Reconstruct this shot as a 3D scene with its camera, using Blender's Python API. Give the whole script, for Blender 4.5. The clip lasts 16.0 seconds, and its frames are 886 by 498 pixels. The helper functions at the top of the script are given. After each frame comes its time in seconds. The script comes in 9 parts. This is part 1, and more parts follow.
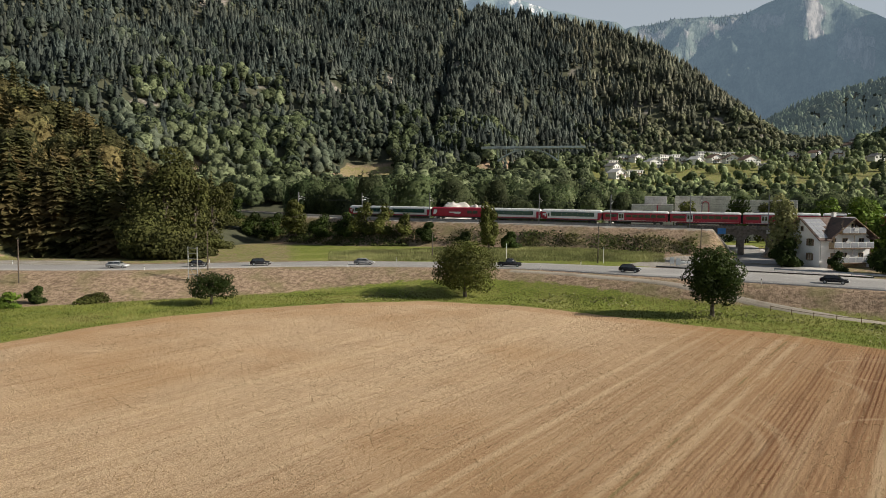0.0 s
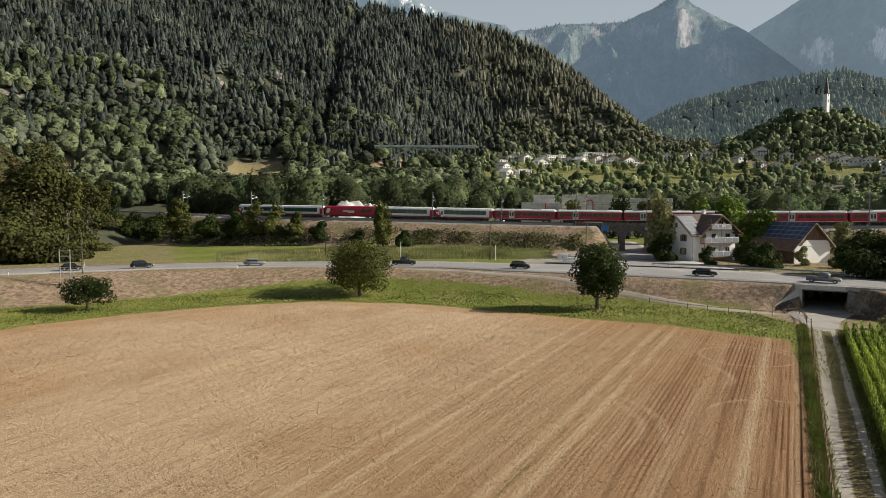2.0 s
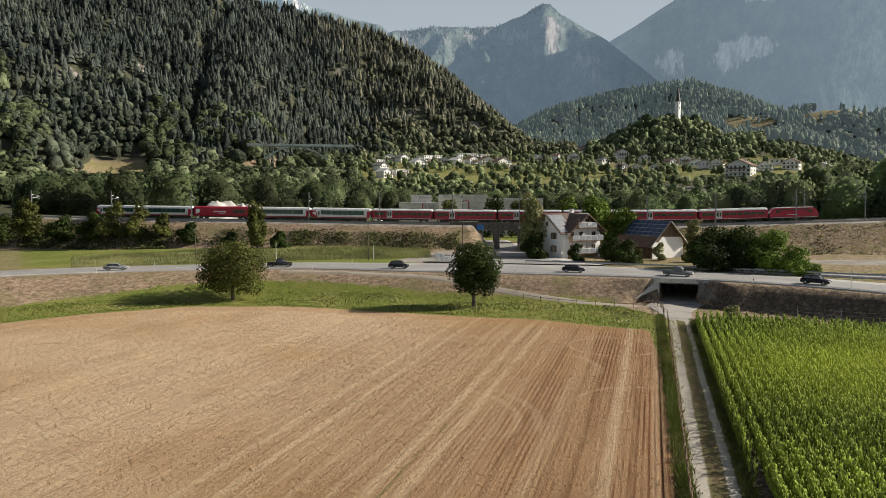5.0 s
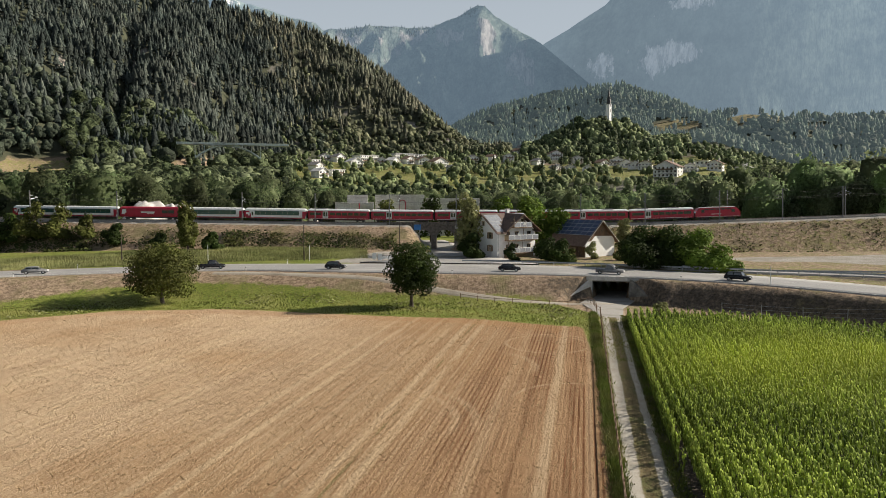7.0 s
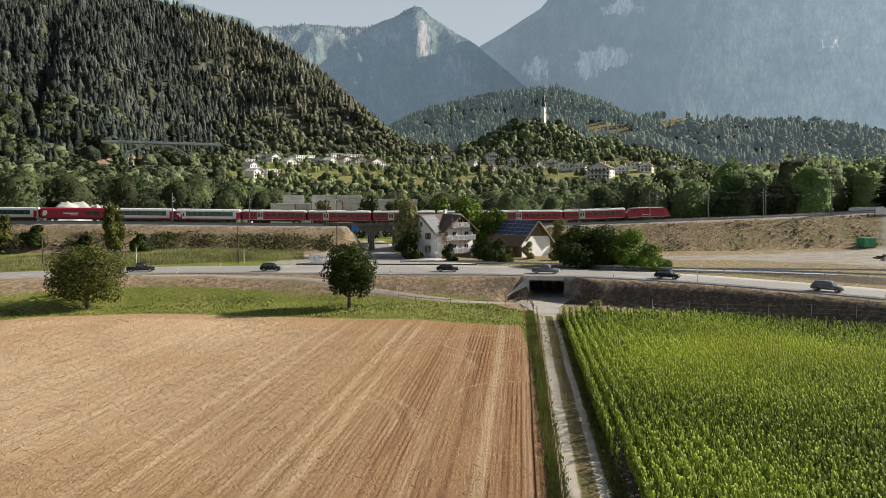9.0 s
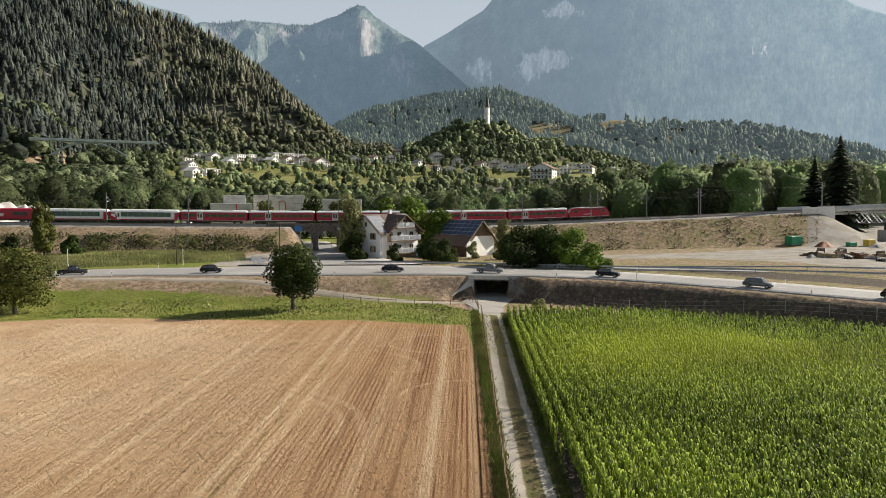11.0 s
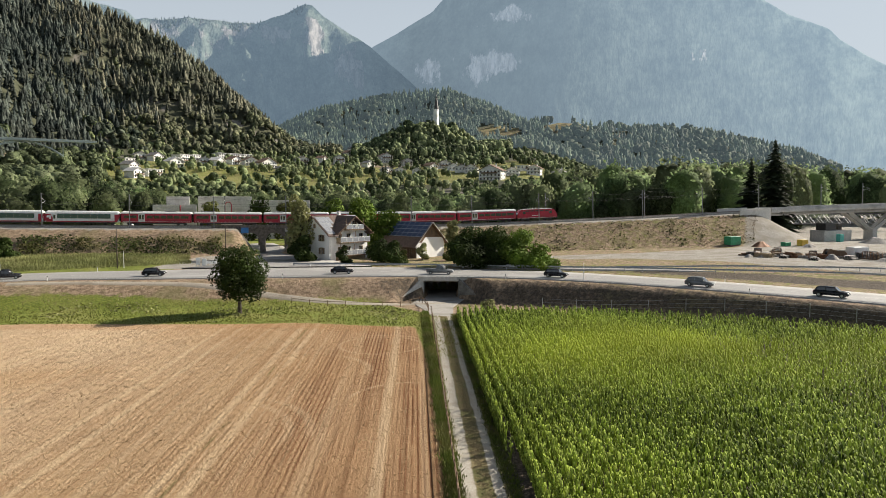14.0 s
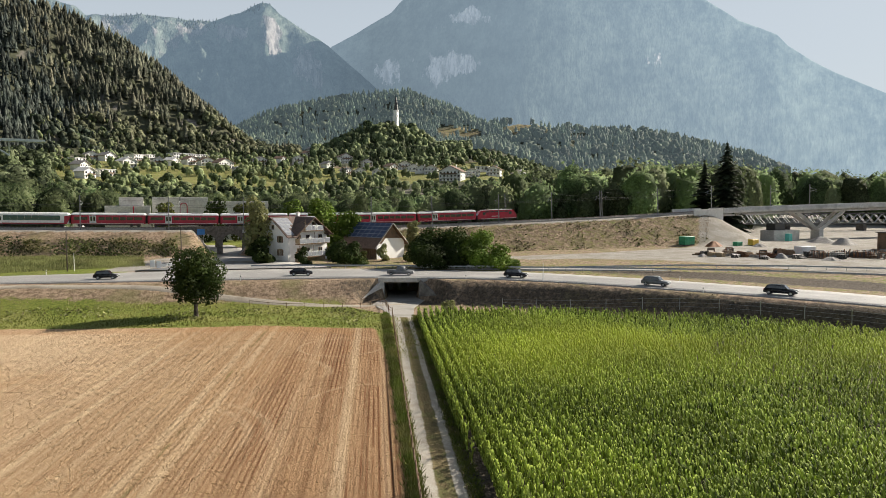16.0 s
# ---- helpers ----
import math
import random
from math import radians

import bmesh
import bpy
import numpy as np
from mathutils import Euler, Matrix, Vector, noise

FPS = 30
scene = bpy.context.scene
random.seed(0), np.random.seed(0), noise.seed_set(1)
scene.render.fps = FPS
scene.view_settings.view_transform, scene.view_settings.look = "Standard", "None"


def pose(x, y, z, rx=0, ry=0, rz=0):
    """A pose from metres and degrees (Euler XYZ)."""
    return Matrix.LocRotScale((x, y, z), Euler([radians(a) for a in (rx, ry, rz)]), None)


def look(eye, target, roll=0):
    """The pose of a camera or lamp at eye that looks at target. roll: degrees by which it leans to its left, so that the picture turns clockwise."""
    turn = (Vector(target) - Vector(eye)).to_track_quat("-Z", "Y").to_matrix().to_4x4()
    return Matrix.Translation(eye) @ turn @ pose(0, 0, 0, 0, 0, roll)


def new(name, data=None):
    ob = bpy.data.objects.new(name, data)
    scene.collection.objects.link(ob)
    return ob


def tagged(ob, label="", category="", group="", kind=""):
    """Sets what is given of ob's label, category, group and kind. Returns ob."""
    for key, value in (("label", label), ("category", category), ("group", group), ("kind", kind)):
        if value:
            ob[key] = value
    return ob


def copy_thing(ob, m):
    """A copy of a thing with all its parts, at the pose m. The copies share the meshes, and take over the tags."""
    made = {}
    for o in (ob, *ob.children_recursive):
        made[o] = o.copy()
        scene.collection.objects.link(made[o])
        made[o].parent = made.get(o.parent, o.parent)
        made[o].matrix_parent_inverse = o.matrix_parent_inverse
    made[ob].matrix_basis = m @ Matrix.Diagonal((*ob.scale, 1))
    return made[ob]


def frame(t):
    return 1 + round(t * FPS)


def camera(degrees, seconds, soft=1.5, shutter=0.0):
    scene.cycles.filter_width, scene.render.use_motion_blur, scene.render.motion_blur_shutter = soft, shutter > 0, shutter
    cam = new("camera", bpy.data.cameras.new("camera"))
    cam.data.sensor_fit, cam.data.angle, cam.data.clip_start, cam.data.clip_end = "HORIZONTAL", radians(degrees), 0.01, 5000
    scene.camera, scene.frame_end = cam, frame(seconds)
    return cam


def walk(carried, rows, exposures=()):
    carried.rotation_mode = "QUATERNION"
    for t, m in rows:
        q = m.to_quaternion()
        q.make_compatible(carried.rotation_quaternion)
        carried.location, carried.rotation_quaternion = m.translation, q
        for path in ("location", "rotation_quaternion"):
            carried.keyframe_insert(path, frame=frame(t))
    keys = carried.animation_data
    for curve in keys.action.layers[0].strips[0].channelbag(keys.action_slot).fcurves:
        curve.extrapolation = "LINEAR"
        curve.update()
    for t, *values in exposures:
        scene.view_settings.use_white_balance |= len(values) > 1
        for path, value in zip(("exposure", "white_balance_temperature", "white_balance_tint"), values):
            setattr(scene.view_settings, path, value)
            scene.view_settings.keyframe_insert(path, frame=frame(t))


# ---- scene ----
# ---------------------------------------------------------------- camera: a drone that hovers and pans to the right
EYE = 18.0
cam = camera(65.94, 16.0, soft=0.7)
PAN = [
    (0.0, 0.00, -3.93, -0.10), (0.5, -2.20, -3.94, -0.09), (1.0, -5.13, -3.98, -0.06), (1.5, -7.13, -4.01, -0.04),
    (2.0, -8.87, -4.03, -0.02), (2.5, -10.49, -4.04, -0.01), (3.0, -12.36, -4.04, 0.01), (3.5, -13.95, -4.04, 0.04),
    (4.0, -15.64, -4.03, 0.04), (4.5, -17.32, -4.04, 0.05), (5.0, -19.08, -4.04, 0.06), (7.5, -25.65, -4.02, 0.07),
    (8.0, -27.05, -3.99, 0.07), (8.5, -28.32, -3.99, 0.07), (9.0, -29.56, -3.99, 0.06), (11.5, -35.16, -3.98, 0.06),
    (12.0, -36.02, -3.96, 0.04), (12.5, -36.75, -3.93, 0.04), (13.0, -37.52, -3.91, 0.04), (13.5, -38.06, -3.88, 0.04),
    (14.0, -38.40, -3.88, 0.04), (14.5, -38.71, -3.86, 0.05), (15.0, -39.58, -3.85, 0.05), (15.5, -40.69, -3.83, 0.06),
    (16.0, -41.73, -3.81, 0.07),
]
walk(cam, [(t, pose(0, 0, EYE, 90 + pitch, 0, yaw) @ pose(0, 0, 0, 0, 0, -roll)) for t, yaw, pitch, roll in PAN],
     exposures=[(0.0, 0.38), (5.0, 0.46), (9.0, 0.64), (12.0, 0.74), (16.0, 0.80)])

# ---------------------------------------------------------------- light: low sun from the right, hazy sky
SUN_BEARING, SUN_HEIGHT = 99.0, 29.0
world = bpy.data.worlds.new("sky")
scene.world = world
world.use_nodes = True
wn = world.node_tree
sky = wn.nodes.new("ShaderNodeTexSky")
sky.sky_type, sky.sun_disc = "NISHITA", False
sky.sun_elevation, sky.sun_rotation = radians(SUN_HEIGHT), radians(SUN_BEARING)
sky.air_density, sky.dust_density, sky.ozone_density = 1.2, 0.6, 1.0
pale = wn.nodes.new("ShaderNodeHueSaturation")
pale.inputs["Saturation"].default_value = 0.66
pale.inputs["Value"].default_value = 0.62
wn.links.new(sky.outputs[0], pale.inputs["Color"])
# bright summer haze low over the hills, clearer air overhead
up = wn.nodes.new("ShaderNodeSeparateXYZ")
wn.links.new(wn.nodes.new("ShaderNodeTexCoord").outputs["Generated"], up.inputs[0])
veil = wn.nodes.new("ShaderNodeMapRange")
veil.interpolation_type = "SMOOTHSTEP"
for key, value in (("From Min", 0.22), ("From Max", 0.60), ("To Min", 0.78), ("To Max", 0.0)):
    veil.inputs[key].default_value = value
wn.links.new(up.outputs["Z"], veil.inputs["Value"])
hazy = wn.nodes.new("ShaderNodeMix")
hazy.data_type = "RGBA"
hazy.inputs[7].default_value = (5.0, 5.6, 6.2, 1.0)
wn.links.new(veil.outputs[0], hazy.inputs[0])
wn.links.new(pale.outputs[0], hazy.inputs[6])
wn.links.new(hazy.outputs[2], wn.nodes["Background"].inputs[0])
wn.nodes["Background"].inputs[1].default_value = 0.07
sun = new("sun", bpy.data.lights.new("sun", "SUN"))
sun.data.energy, sun.data.angle, sun.data.color = 5.0, radians(0.6), (1.0, 0.91, 0.78)
sb, sh = radians(SUN_BEARING), radians(SUN_HEIGHT)
sun.matrix_world = look((0, 0, 300), (-math.sin(sb) * math.cos(sh) * 100, -math.cos(sb) * math.cos(sh) * 100, 300 - math.sin(sh) * 100))

# ---------------------------------------------------------------- small tools
rng = np.random.default_rng(7)


def at(bearing, dist, z=0.0):
    """A place by its bearing (degrees to the right of +y) and its distance from the field's edge at the origin."""
    b = radians(bearing)
    return Vector((dist * math.sin(b), dist * math.cos(b), z))


def mesh_np(name, verts, faces, material, smooth=False):
    """One mesh from arrays: verts (n, 3), faces (m, 3 or 4)."""
    verts, faces = np.asarray(verts, dtype=np.float32), np.asarray(faces, dtype=np.int32)
    me = bpy.data.meshes.new(name)
    k = faces.shape[1]
    me.vertices.add(len(verts))
    me.vertices.foreach_set("co", verts.ravel())
    me.loops.add(faces.size)
    me.loops.foreach_set("vertex_index", faces.ravel())
    me.polygons.add(len(faces))
    me.polygons.foreach_set("loop_start", np.arange(len(faces), dtype=np.int32) * k)
    me.polygons.foreach_set("loop_total", np.full(len(faces), k, dtype=np.int32))
    if smooth:
        me.polygons.foreach_set("use_smooth", np.ones(len(faces), dtype=bool))
    me.update(calc_edges=True)
    if material:
        me.materials.append(material)
    return me


def thing(name, label, category, place=(0, 0, 0), turn=0.0, group="", kind=""):
    """An Empty at the base of a thing, that carries its parts."""
    ob = new(name)
    ob.empty_display_size = 0.3
    ob.matrix_basis = pose(*place, 0, 0, turn)
    return tagged(ob, label, category, group, kind)


def part(name, bm, material, parent=None, label="", smooth=False):
    """Links a bmesh (or a ready mesh) as one mesh object under a thing or a part."""
    if isinstance(bm, bpy.types.Mesh):
        me = bm
    else:
        me = bpy.data.meshes.new(name)
        bm.normal_update()
        if smooth:
            for f in bm.faces:
                f.smooth = True
        bm.to_mesh(me)
        bm.free()
        if material:
            me.materials.append(material)
    ob = new(name, me)
    if parent:
        ob.parent = parent
    if label:
        ob["label"] = label
    return ob


def box(bm, x0, x1, y0, y1, z0, z1, bevel=0.0, m=None):
    """Adds a block to bm, with its edges rounded by bevel."""
    verts = [bm.verts.new((x, y, z)) for z in (z0, z1) for y in (y0, y1) for x in (x0, x1)]
    faces = [bm.faces.new([verts[i] for i in f]) for f in ((0, 2, 3, 1), (4, 5, 7, 6), (0, 1, 5, 4), (2, 6, 7, 3), (0, 4, 6, 2), (1, 3, 7, 5))]
    if bevel:
        edges = {e for f in faces for e in f.edges}
        verts = {v for f in bmesh.ops.bevel(bm, geom=list(edges), offset=bevel, segments=1, affect="EDGES")["faces"] for v in f.verts} | {v for v in verts if v.is_valid}
    if m:
        bmesh.ops.transform(bm, matrix=m, verts=[v for v in verts if v.is_valid])
    return bm


def block(x0, x1, y0, y1, z0, z1, bevel=0.0):
    return box(bmesh.new(), x0, x1, y0, y1, z0, z1, bevel)


def tube(bm, a, b, r0, r1=None, n=8):
    """Adds a tapered rod from a to b."""
    a, b = Vector(a), Vector(b)
    r1 = r0 if r1 is None else r1
    d = b - a
    q = d.to_track_quat("Z", "Y").to_matrix()
    rings = []
    for c, r in ((a, r0), (b, r1)):
        rings.append([bm.verts.new(c + q @ Vector((r * math.cos(2 * math.pi * i / n), r * math.sin(2 * math.pi * i / n), 0))) for i in range(n)])
    for i in range(n):
        bm.faces.new((rings[0][i], rings[0][(i + 1) % n], rings[1][(i + 1) % n], rings[1][i]))
    bm.faces.new(rings[0][::-1])
    bm.faces.new(rings[1])
    return bm


def rod(a, b, r0, r1=None, n=8):
    return tube(bmesh.new(), a, b, r0, r1, n)


def prism(points, y0, y1):
    """An outline in x, z (anticlockwise seen from -y) drawn out from y0 to y1."""
    bm = bmesh.new()
    a = [bm.verts.new((x, y0, z)) for x, z in points]
    b = [bm.verts.new((x, y1, z)) for x, z in points]
    bm.faces.new(a)
    bm.faces.new(b[::-1])
    for i in range(len(points)):
        j = (i + 1) % len(points)
        bm.faces.new((a[j], a[i], b[i], b[j]))
    return bm


def slab(points, thick):
    """A flat plate: its upper outline (x, y, z), anticlockwise from above, and its thickness."""
    bm = bmesh.new()
    a = [bm.verts.new(p) for p in points]
    b = [bm.verts.new((p[0], p[1], p[2] - thick)) for p in points]
    bm.faces.new(a)
    bm.faces.new(b[::-1])
    for i in range(len(points)):
        j = (i + 1) % len(points)
        bm.faces.new((a[i], b[i], b[j], a[j]))
    return bm


# ---------------------------------------------------------------- materials
def nodes(name):
    m = bpy.data.materials.new(name)
    m.use_nodes = True
    return m, m.node_tree, m.node_tree.nodes["Principled BSDF"]


def link(t, a, b):
    t.links.new(a, b)


def noise_at(t, vector, scale, detail=4.0, rough=0.55):
    n = t.nodes.new("ShaderNodeTexNoise")
    n.inputs["Scale"].default_value, n.inputs["Detail"].default_value, n.inputs["Roughness"].default_value = scale, detail, rough
    link(t, vector, n.inputs["Vector"])
    return n.outputs["Fac"]


def ramp(t, value, lo, hi):
    n = t.nodes.new("ShaderNodeMapRange")
    n.interpolation_type = "SMOOTHSTEP"
    n.inputs["From Min"].default_value, n.inputs["From Max"].default_value = lo, hi
    link(t, value, n.inputs["Value"])
    return n.outputs["Result"]


def blend(t, fac, a, b):
    n = t.nodes.new("ShaderNodeMix")
    n.data_type = "RGBA"
    for v, s in ((fac, n.inputs[0]), (a, n.inputs[6]), (b, n.inputs[7])):
        if isinstance(v, (int, float)):
            s.default_value = v
        elif isinstance(v, tuple):
            s.default_value = (*v, 1.0)
        else:
            link(t, v, s)
    return n.outputs[2]


def maths(t, op, a, b=None):
    n = t.nodes.new("ShaderNodeMath")
    n.operation = op
    for v, s in ((a, n.inputs[0]), (b, n.inputs[1])):
        if v is None:
            continue
        if isinstance(v, (int, float)):
            s.default_value = v
        else:
            link(t, v, s)
    return n.outputs[0]


def place_of(t):
    return t.nodes.new("ShaderNodeNewGeometry").outputs["Position"]


def bump(t, bsdf, height, strength, distance):
    n = t.nodes.new("ShaderNodeBump")
    n.inputs["Strength"].default_value, n.inputs["Distance"].default_value = strength, distance
    link(t, height, n.inputs["Height"])
    link(t, n.outputs[0], bsdf.inputs["Normal"])


def surface(name, a, b, c=None, fine=6.0, coarse=0.4, rough=0.8, metal=0.0, relief=0.0, gloss=0.5):
    """Two tones by a fine grain, a third by coarse stains, with relief in metres; local coordinates."""
    m, t, bsdf = nodes(name)
    co = t.nodes.new("ShaderNodeTexCoord").outputs["Object"]
    f = noise_at(t, co, fine)
    col = blend(t, ramp(t, f, 0.35, 0.65), a, b)
    if c:
        col = blend(t, ramp(t, noise_at(t, co, coarse), 0.48, 0.72), col, c)
    link(t, col, bsdf.inputs["Base Color"])
    bsdf.inputs["Roughness"].default_value, bsdf.inputs["Metallic"].default_value = rough, metal
    bsdf.inputs["Specular IOR Level"].default_value = gloss
    if relief:
        bump(t, bsdf, f, 0.8, relief)
    return m


def foliage(name, a, b, c, patch=0.06, through_light=0.35, crown=0.11, speckle=0.6, haze_glow=None, clump=0.0, lump=0.5, drifts=0.72):
    """Leaves: each leaf and each crown its own tone, trees in drifts; clump: size of the leaf sprays in 1/m, for closed crowns."""
    m, t, bsdf = nodes(name)
    geo = t.nodes.new("ShaderNodeNewGeometry")
    one = maths(t, "ADD", maths(t, "MULTIPLY", geo.outputs["Random Per Island"], speckle), (1 - speckle) / 2)
    if clump:
        spray = noise_at(t, geo.outputs["Position"], clump, 5.0, 0.72)
        one = maths(t, "ADD", maths(t, "MULTIPLY", one, 0.45), maths(t, "MULTIPLY", ramp(t, spray, 0.42, 0.60), 0.6))
        bump(t, bsdf, spray, 1.0, lump)
    col = blend(t, one, tuple(v * 0.6 for v in a), b)
    each = t.nodes.new("ShaderNodeAttribute")
    each.attribute_name = "tree"
    drift = maths(t, "ADD", noise_at(t, geo.outputs["Position"], patch, 2.0), maths(t, "MULTIPLY", each.outputs["Fac"], 0.3))
    col = blend(t, maths(t, "MULTIPLY", ramp(t, drift, 0.42, 0.66), 0.6 if clump else 1.0), col, c)
    tone = maths(t, "ADD", 0.98 - drifts / 2, maths(t, "MULTIPLY", ramp(t, noise_at(t, geo.outputs["Position"], crown, 1.0), 0.3, 0.7), drifts))
    tone = maths(t, "MULTIPLY", tone, maths(t, "ADD", 1.0, maths(t, "MULTIPLY", each.outputs["Fac"], 0.8)))
    n = t.nodes.new("ShaderNodeVectorMath")
    n.operation = "SCALE"
    link(t, col, n.inputs[0])
    link(t, tone, n.inputs["Scale"])
    col = n.outputs[0]
    link(t, col, bsdf.inputs["Base Color"])
    bsdf.inputs["Roughness"].default_value = 0.75
    bsdf.inputs["Specular IOR Level"].default_value = 0.12
    # Haze painted as emission: its colour, then its strength.
    if haze_glow:
        bsdf.inputs["Emission Color"].default_value = (*haze_glow[:3], 1.0)
        bsdf.inputs["Emission Strength"].default_value = haze_glow[3]
    tr = t.nodes.new("ShaderNodeBsdfTranslucent")
    link(t, col, tr.inputs["Color"])
    mix = t.nodes.new("ShaderNodeMixShader")
    mix.inputs[0].default_value = through_light * 0.6
    link(t, bsdf.outputs[0], mix.inputs[1])
    link(t, tr.outputs[0], mix.inputs[2])
    link(t, mix.outputs[0], t.nodes["Material Output"].inputs["Surface"])
    return m


def ground_material():
    """Stubble, meadow, dry banks and gravel, by the weights that the ground carries."""
    m, t, bsdf = nodes("ground")
    pos = place_of(t)

    def weight(name):
        n = t.nodes.new("ShaderNodeAttribute")
        n.attribute_name = name
        return n.outputs["Fac"]

    def ragged(name, size, amount):
        w = maths(t, "ADD", weight(name), maths(t, "MULTIPLY", maths(t, "SUBTRACT", noise_at(t, pos, size, 5.0, 0.7), 0.5), amount))
        return ramp(t, w, 0.38, 0.62)

    turn = t.nodes.new("ShaderNodeMapping")
    turn.inputs["Rotation"].default_value = (0, 0, radians(36.12))
    link(t, pos, turn.inputs["Vector"])
    # x across the drilled rows, y along them
    def stretched(sx, sy, scale, detail=3.0):
        n = t.nodes.new("ShaderNodeMapping")
        n.inputs["Scale"].default_value = (sx, sy, 1.0)
        link(t, turn.outputs[0], n.inputs["Vector"])
        return noise_at(t, n.outputs[0], scale, detail, 0.6)

    axes = t.nodes.new("ShaderNodeSeparateXYZ")
    link(t, turn.outputs[0], axes.inputs[0])
    across = axes.outputs["X"]
    wander = maths(t, "MULTIPLY", maths(t, "SUBTRACT", stretched(0.03, 0.03, 1.0, 2.0), 0.5), 0.7)
    drilled = maths(t, "SINE", maths(t, "MULTIPLY", maths(t, "ADD", across, maths(t, "MULTIPLY", wander, 0.25)), 2 * math.pi / 0.42))
    clear = maths(t, "ADD", maths(t, "MULTIPLY", ramp(t, across, -17.0, -4.0), 0.80), 0.16)
    clear = maths(t, "MULTIPLY", clear, ramp(t, stretched(0.5, 0.06, 0.5, 4.0), 0.40, 0.58))
    pressed = None
    def line_at(u, half, amount):
        off = maths(t, "ABSOLUTE", maths(t, "SUBTRACT", maths(t, "ADD", across, wander), u))
        return maths(t, "MULTIPLY", ramp(t, off, half * 1.25, half * 0.25), amount)

    def far_from(x, y):
        n = t.nodes.new("ShaderNodeVectorMath")
        n.operation = "DISTANCE"
        link(t, pos, n.inputs[0])
        n.inputs[1].default_value = (x, y, 0.0)
        return n.outputs["Value"]

    for u, half, amount in ((-2.6, 0.55, 1.0), (0.6, 0.3, 0.6), (-7.4, 0.5, 0.35), (-11.8, 0.4, 0.4), (-14.4, 0.5, 0.9), (-16.5, 0.55, 0.95), (-18.5, 0.4, 0.5), (-20.9, 0.4, 0.55), (-25.1, 0.45, 0.85), (-27.6, 0.5, 0.85), (-35.8, 0.5, 0.5), (-38.0, 0.5, 0.4), (-44.5, 0.6, 0.6), (-46.5, 0.5, 0.5), (-55.0, 0.6, 0.45), (-57.0, 0.6, 0.45), (-66.0, 0.6, 0.4)):
        line = line_at(u, half, amount)
        pressed = line if pressed is None else maths(t, "MAXIMUM", pressed, line)
    # turning curves of the harvester
    for x, y, r, mx, my, reach in ((15.1, 54.2, 9.6, 24.4, 53.0, 9.0), (15.1, 54.2, 11.3, 26.0, 52.6, 8.0), (33.0, 66.5, 7.4, 40.0, 65.0, 6.0)):
        ring = ramp(t, maths(t, "ABSOLUTE", maths(t, "SUBTRACT", maths(t, "ADD", far_from(x, y), wander), r)), 0.65, 0.15)
        pressed = maths(t, "MAXIMUM", pressed, maths(t, "MULTIPLY", maths(t, "MULTIPLY", ring, ramp(t, far_from(mx, my), reach, reach * 0.5)), 0.55))
    for u, half, amount in ((-13.2, 0.14, 0.8), (-15.2, 0.12, 0.7), (-22.6, 0.14, 0.8), (-24.0, 0.12, 0.8), (-30.6, 0.14, 0.9), (-32.4, 0.14, 0.9), (-40.6, 0.16, 0.8), (-42.2, 0.16, 0.8), (-50.0, 0.18, 0.8), (-52.0, 0.18, 0.8), (-61.0, 0.2, 0.7), (-72.0, 0.22, 0.7), (-80.0, 0.22, 0.6)):
        pressed = maths(t, "MAXIMUM", pressed, line_at(u, half, amount * 0.62))
    for x, y, r, mx, my, reach in ((47.0, 72.0, 5.2, 47.0, 72.0, 9.0), (47.0, 72.0, 6.4, 50.0, 76.0, 6.0), (30.0, 84.0, 8.5, 30.0, 92.0, 9.0), (36.0, 50.0, 6.0, 36.0, 56.0, 6.0), (4.0, 92.0, 10.0, 8.0, 100.0, 9.0)):
        ring = ramp(t, maths(t, "ABSOLUTE", maths(t, "SUBTRACT", maths(t, "ADD", far_from(x, y), wander), r)), 0.34, 0.08)
        pressed = maths(t, "MAXIMUM", pressed, maths(t, "MULTIPLY", maths(t, "MULTIPLY", ring, ramp(t, far_from(mx, my), reach, reach * 0.5)), 0.7))
    furrow = maths(t, "MAXIMUM", maths(t, "MAXIMUM", line_at(-4.7, 0.28, 0.8), line_at(-9.8, 0.25, 0.7)), maths(t, "MAXIMUM", line_at(-0.9, 0.25, 0.6), line_at(-6.4, 0.2, 0.5)))
    weeds = maths(t, "MULTIPLY", line_at(-15.6, 0.16, 0.5), ramp(t, stretched(0.3, 0.1, 0.9, 3.0), 0.52, 0.60))
    pressed = maths(t, "MULTIPLY", pressed, ramp(t, stretched(1.0, 0.12, 1.1, 5.0), 0.22, 0.52))
    rows = stretched(1.0, 0.035, 3.4, 2.0)
    bands = stretched(1.0, 0.02, 0.32, 3.0)
    straw = noise_at(t, pos, 9.0, 7.0, 0.82)
    patch = noise_at(t, pos, 0.035, 3.0)
    stub = blend(t, ramp(t, straw, 0.36, 0.66), (0.285, 0.187, 0.108), (0.70, 0.535, 0.352))
    stub = blend(t, maths(t, "MULTIPLY", ramp(t, patch, 0.45, 0.65), 0.5), stub, (0.37, 0.215, 0.095))
    stub = blend(t, maths(t, "MULTIPLY", ramp(t, maths(t, "ADD", across, wander), -44.0, -16.0), 0.72), stub, blend(t, straw, (0.185, 0.100, 0.045), (0.42, 0.272, 0.143)))
    stub = blend(t, maths(t, "MULTIPLY", ramp(t, maths(t, "ADD", across, wander), -17.0, -3.0), 0.55), stub, blend(t, straw, (0.175, 0.081, 0.035), (0.385, 0.228, 0.116)))
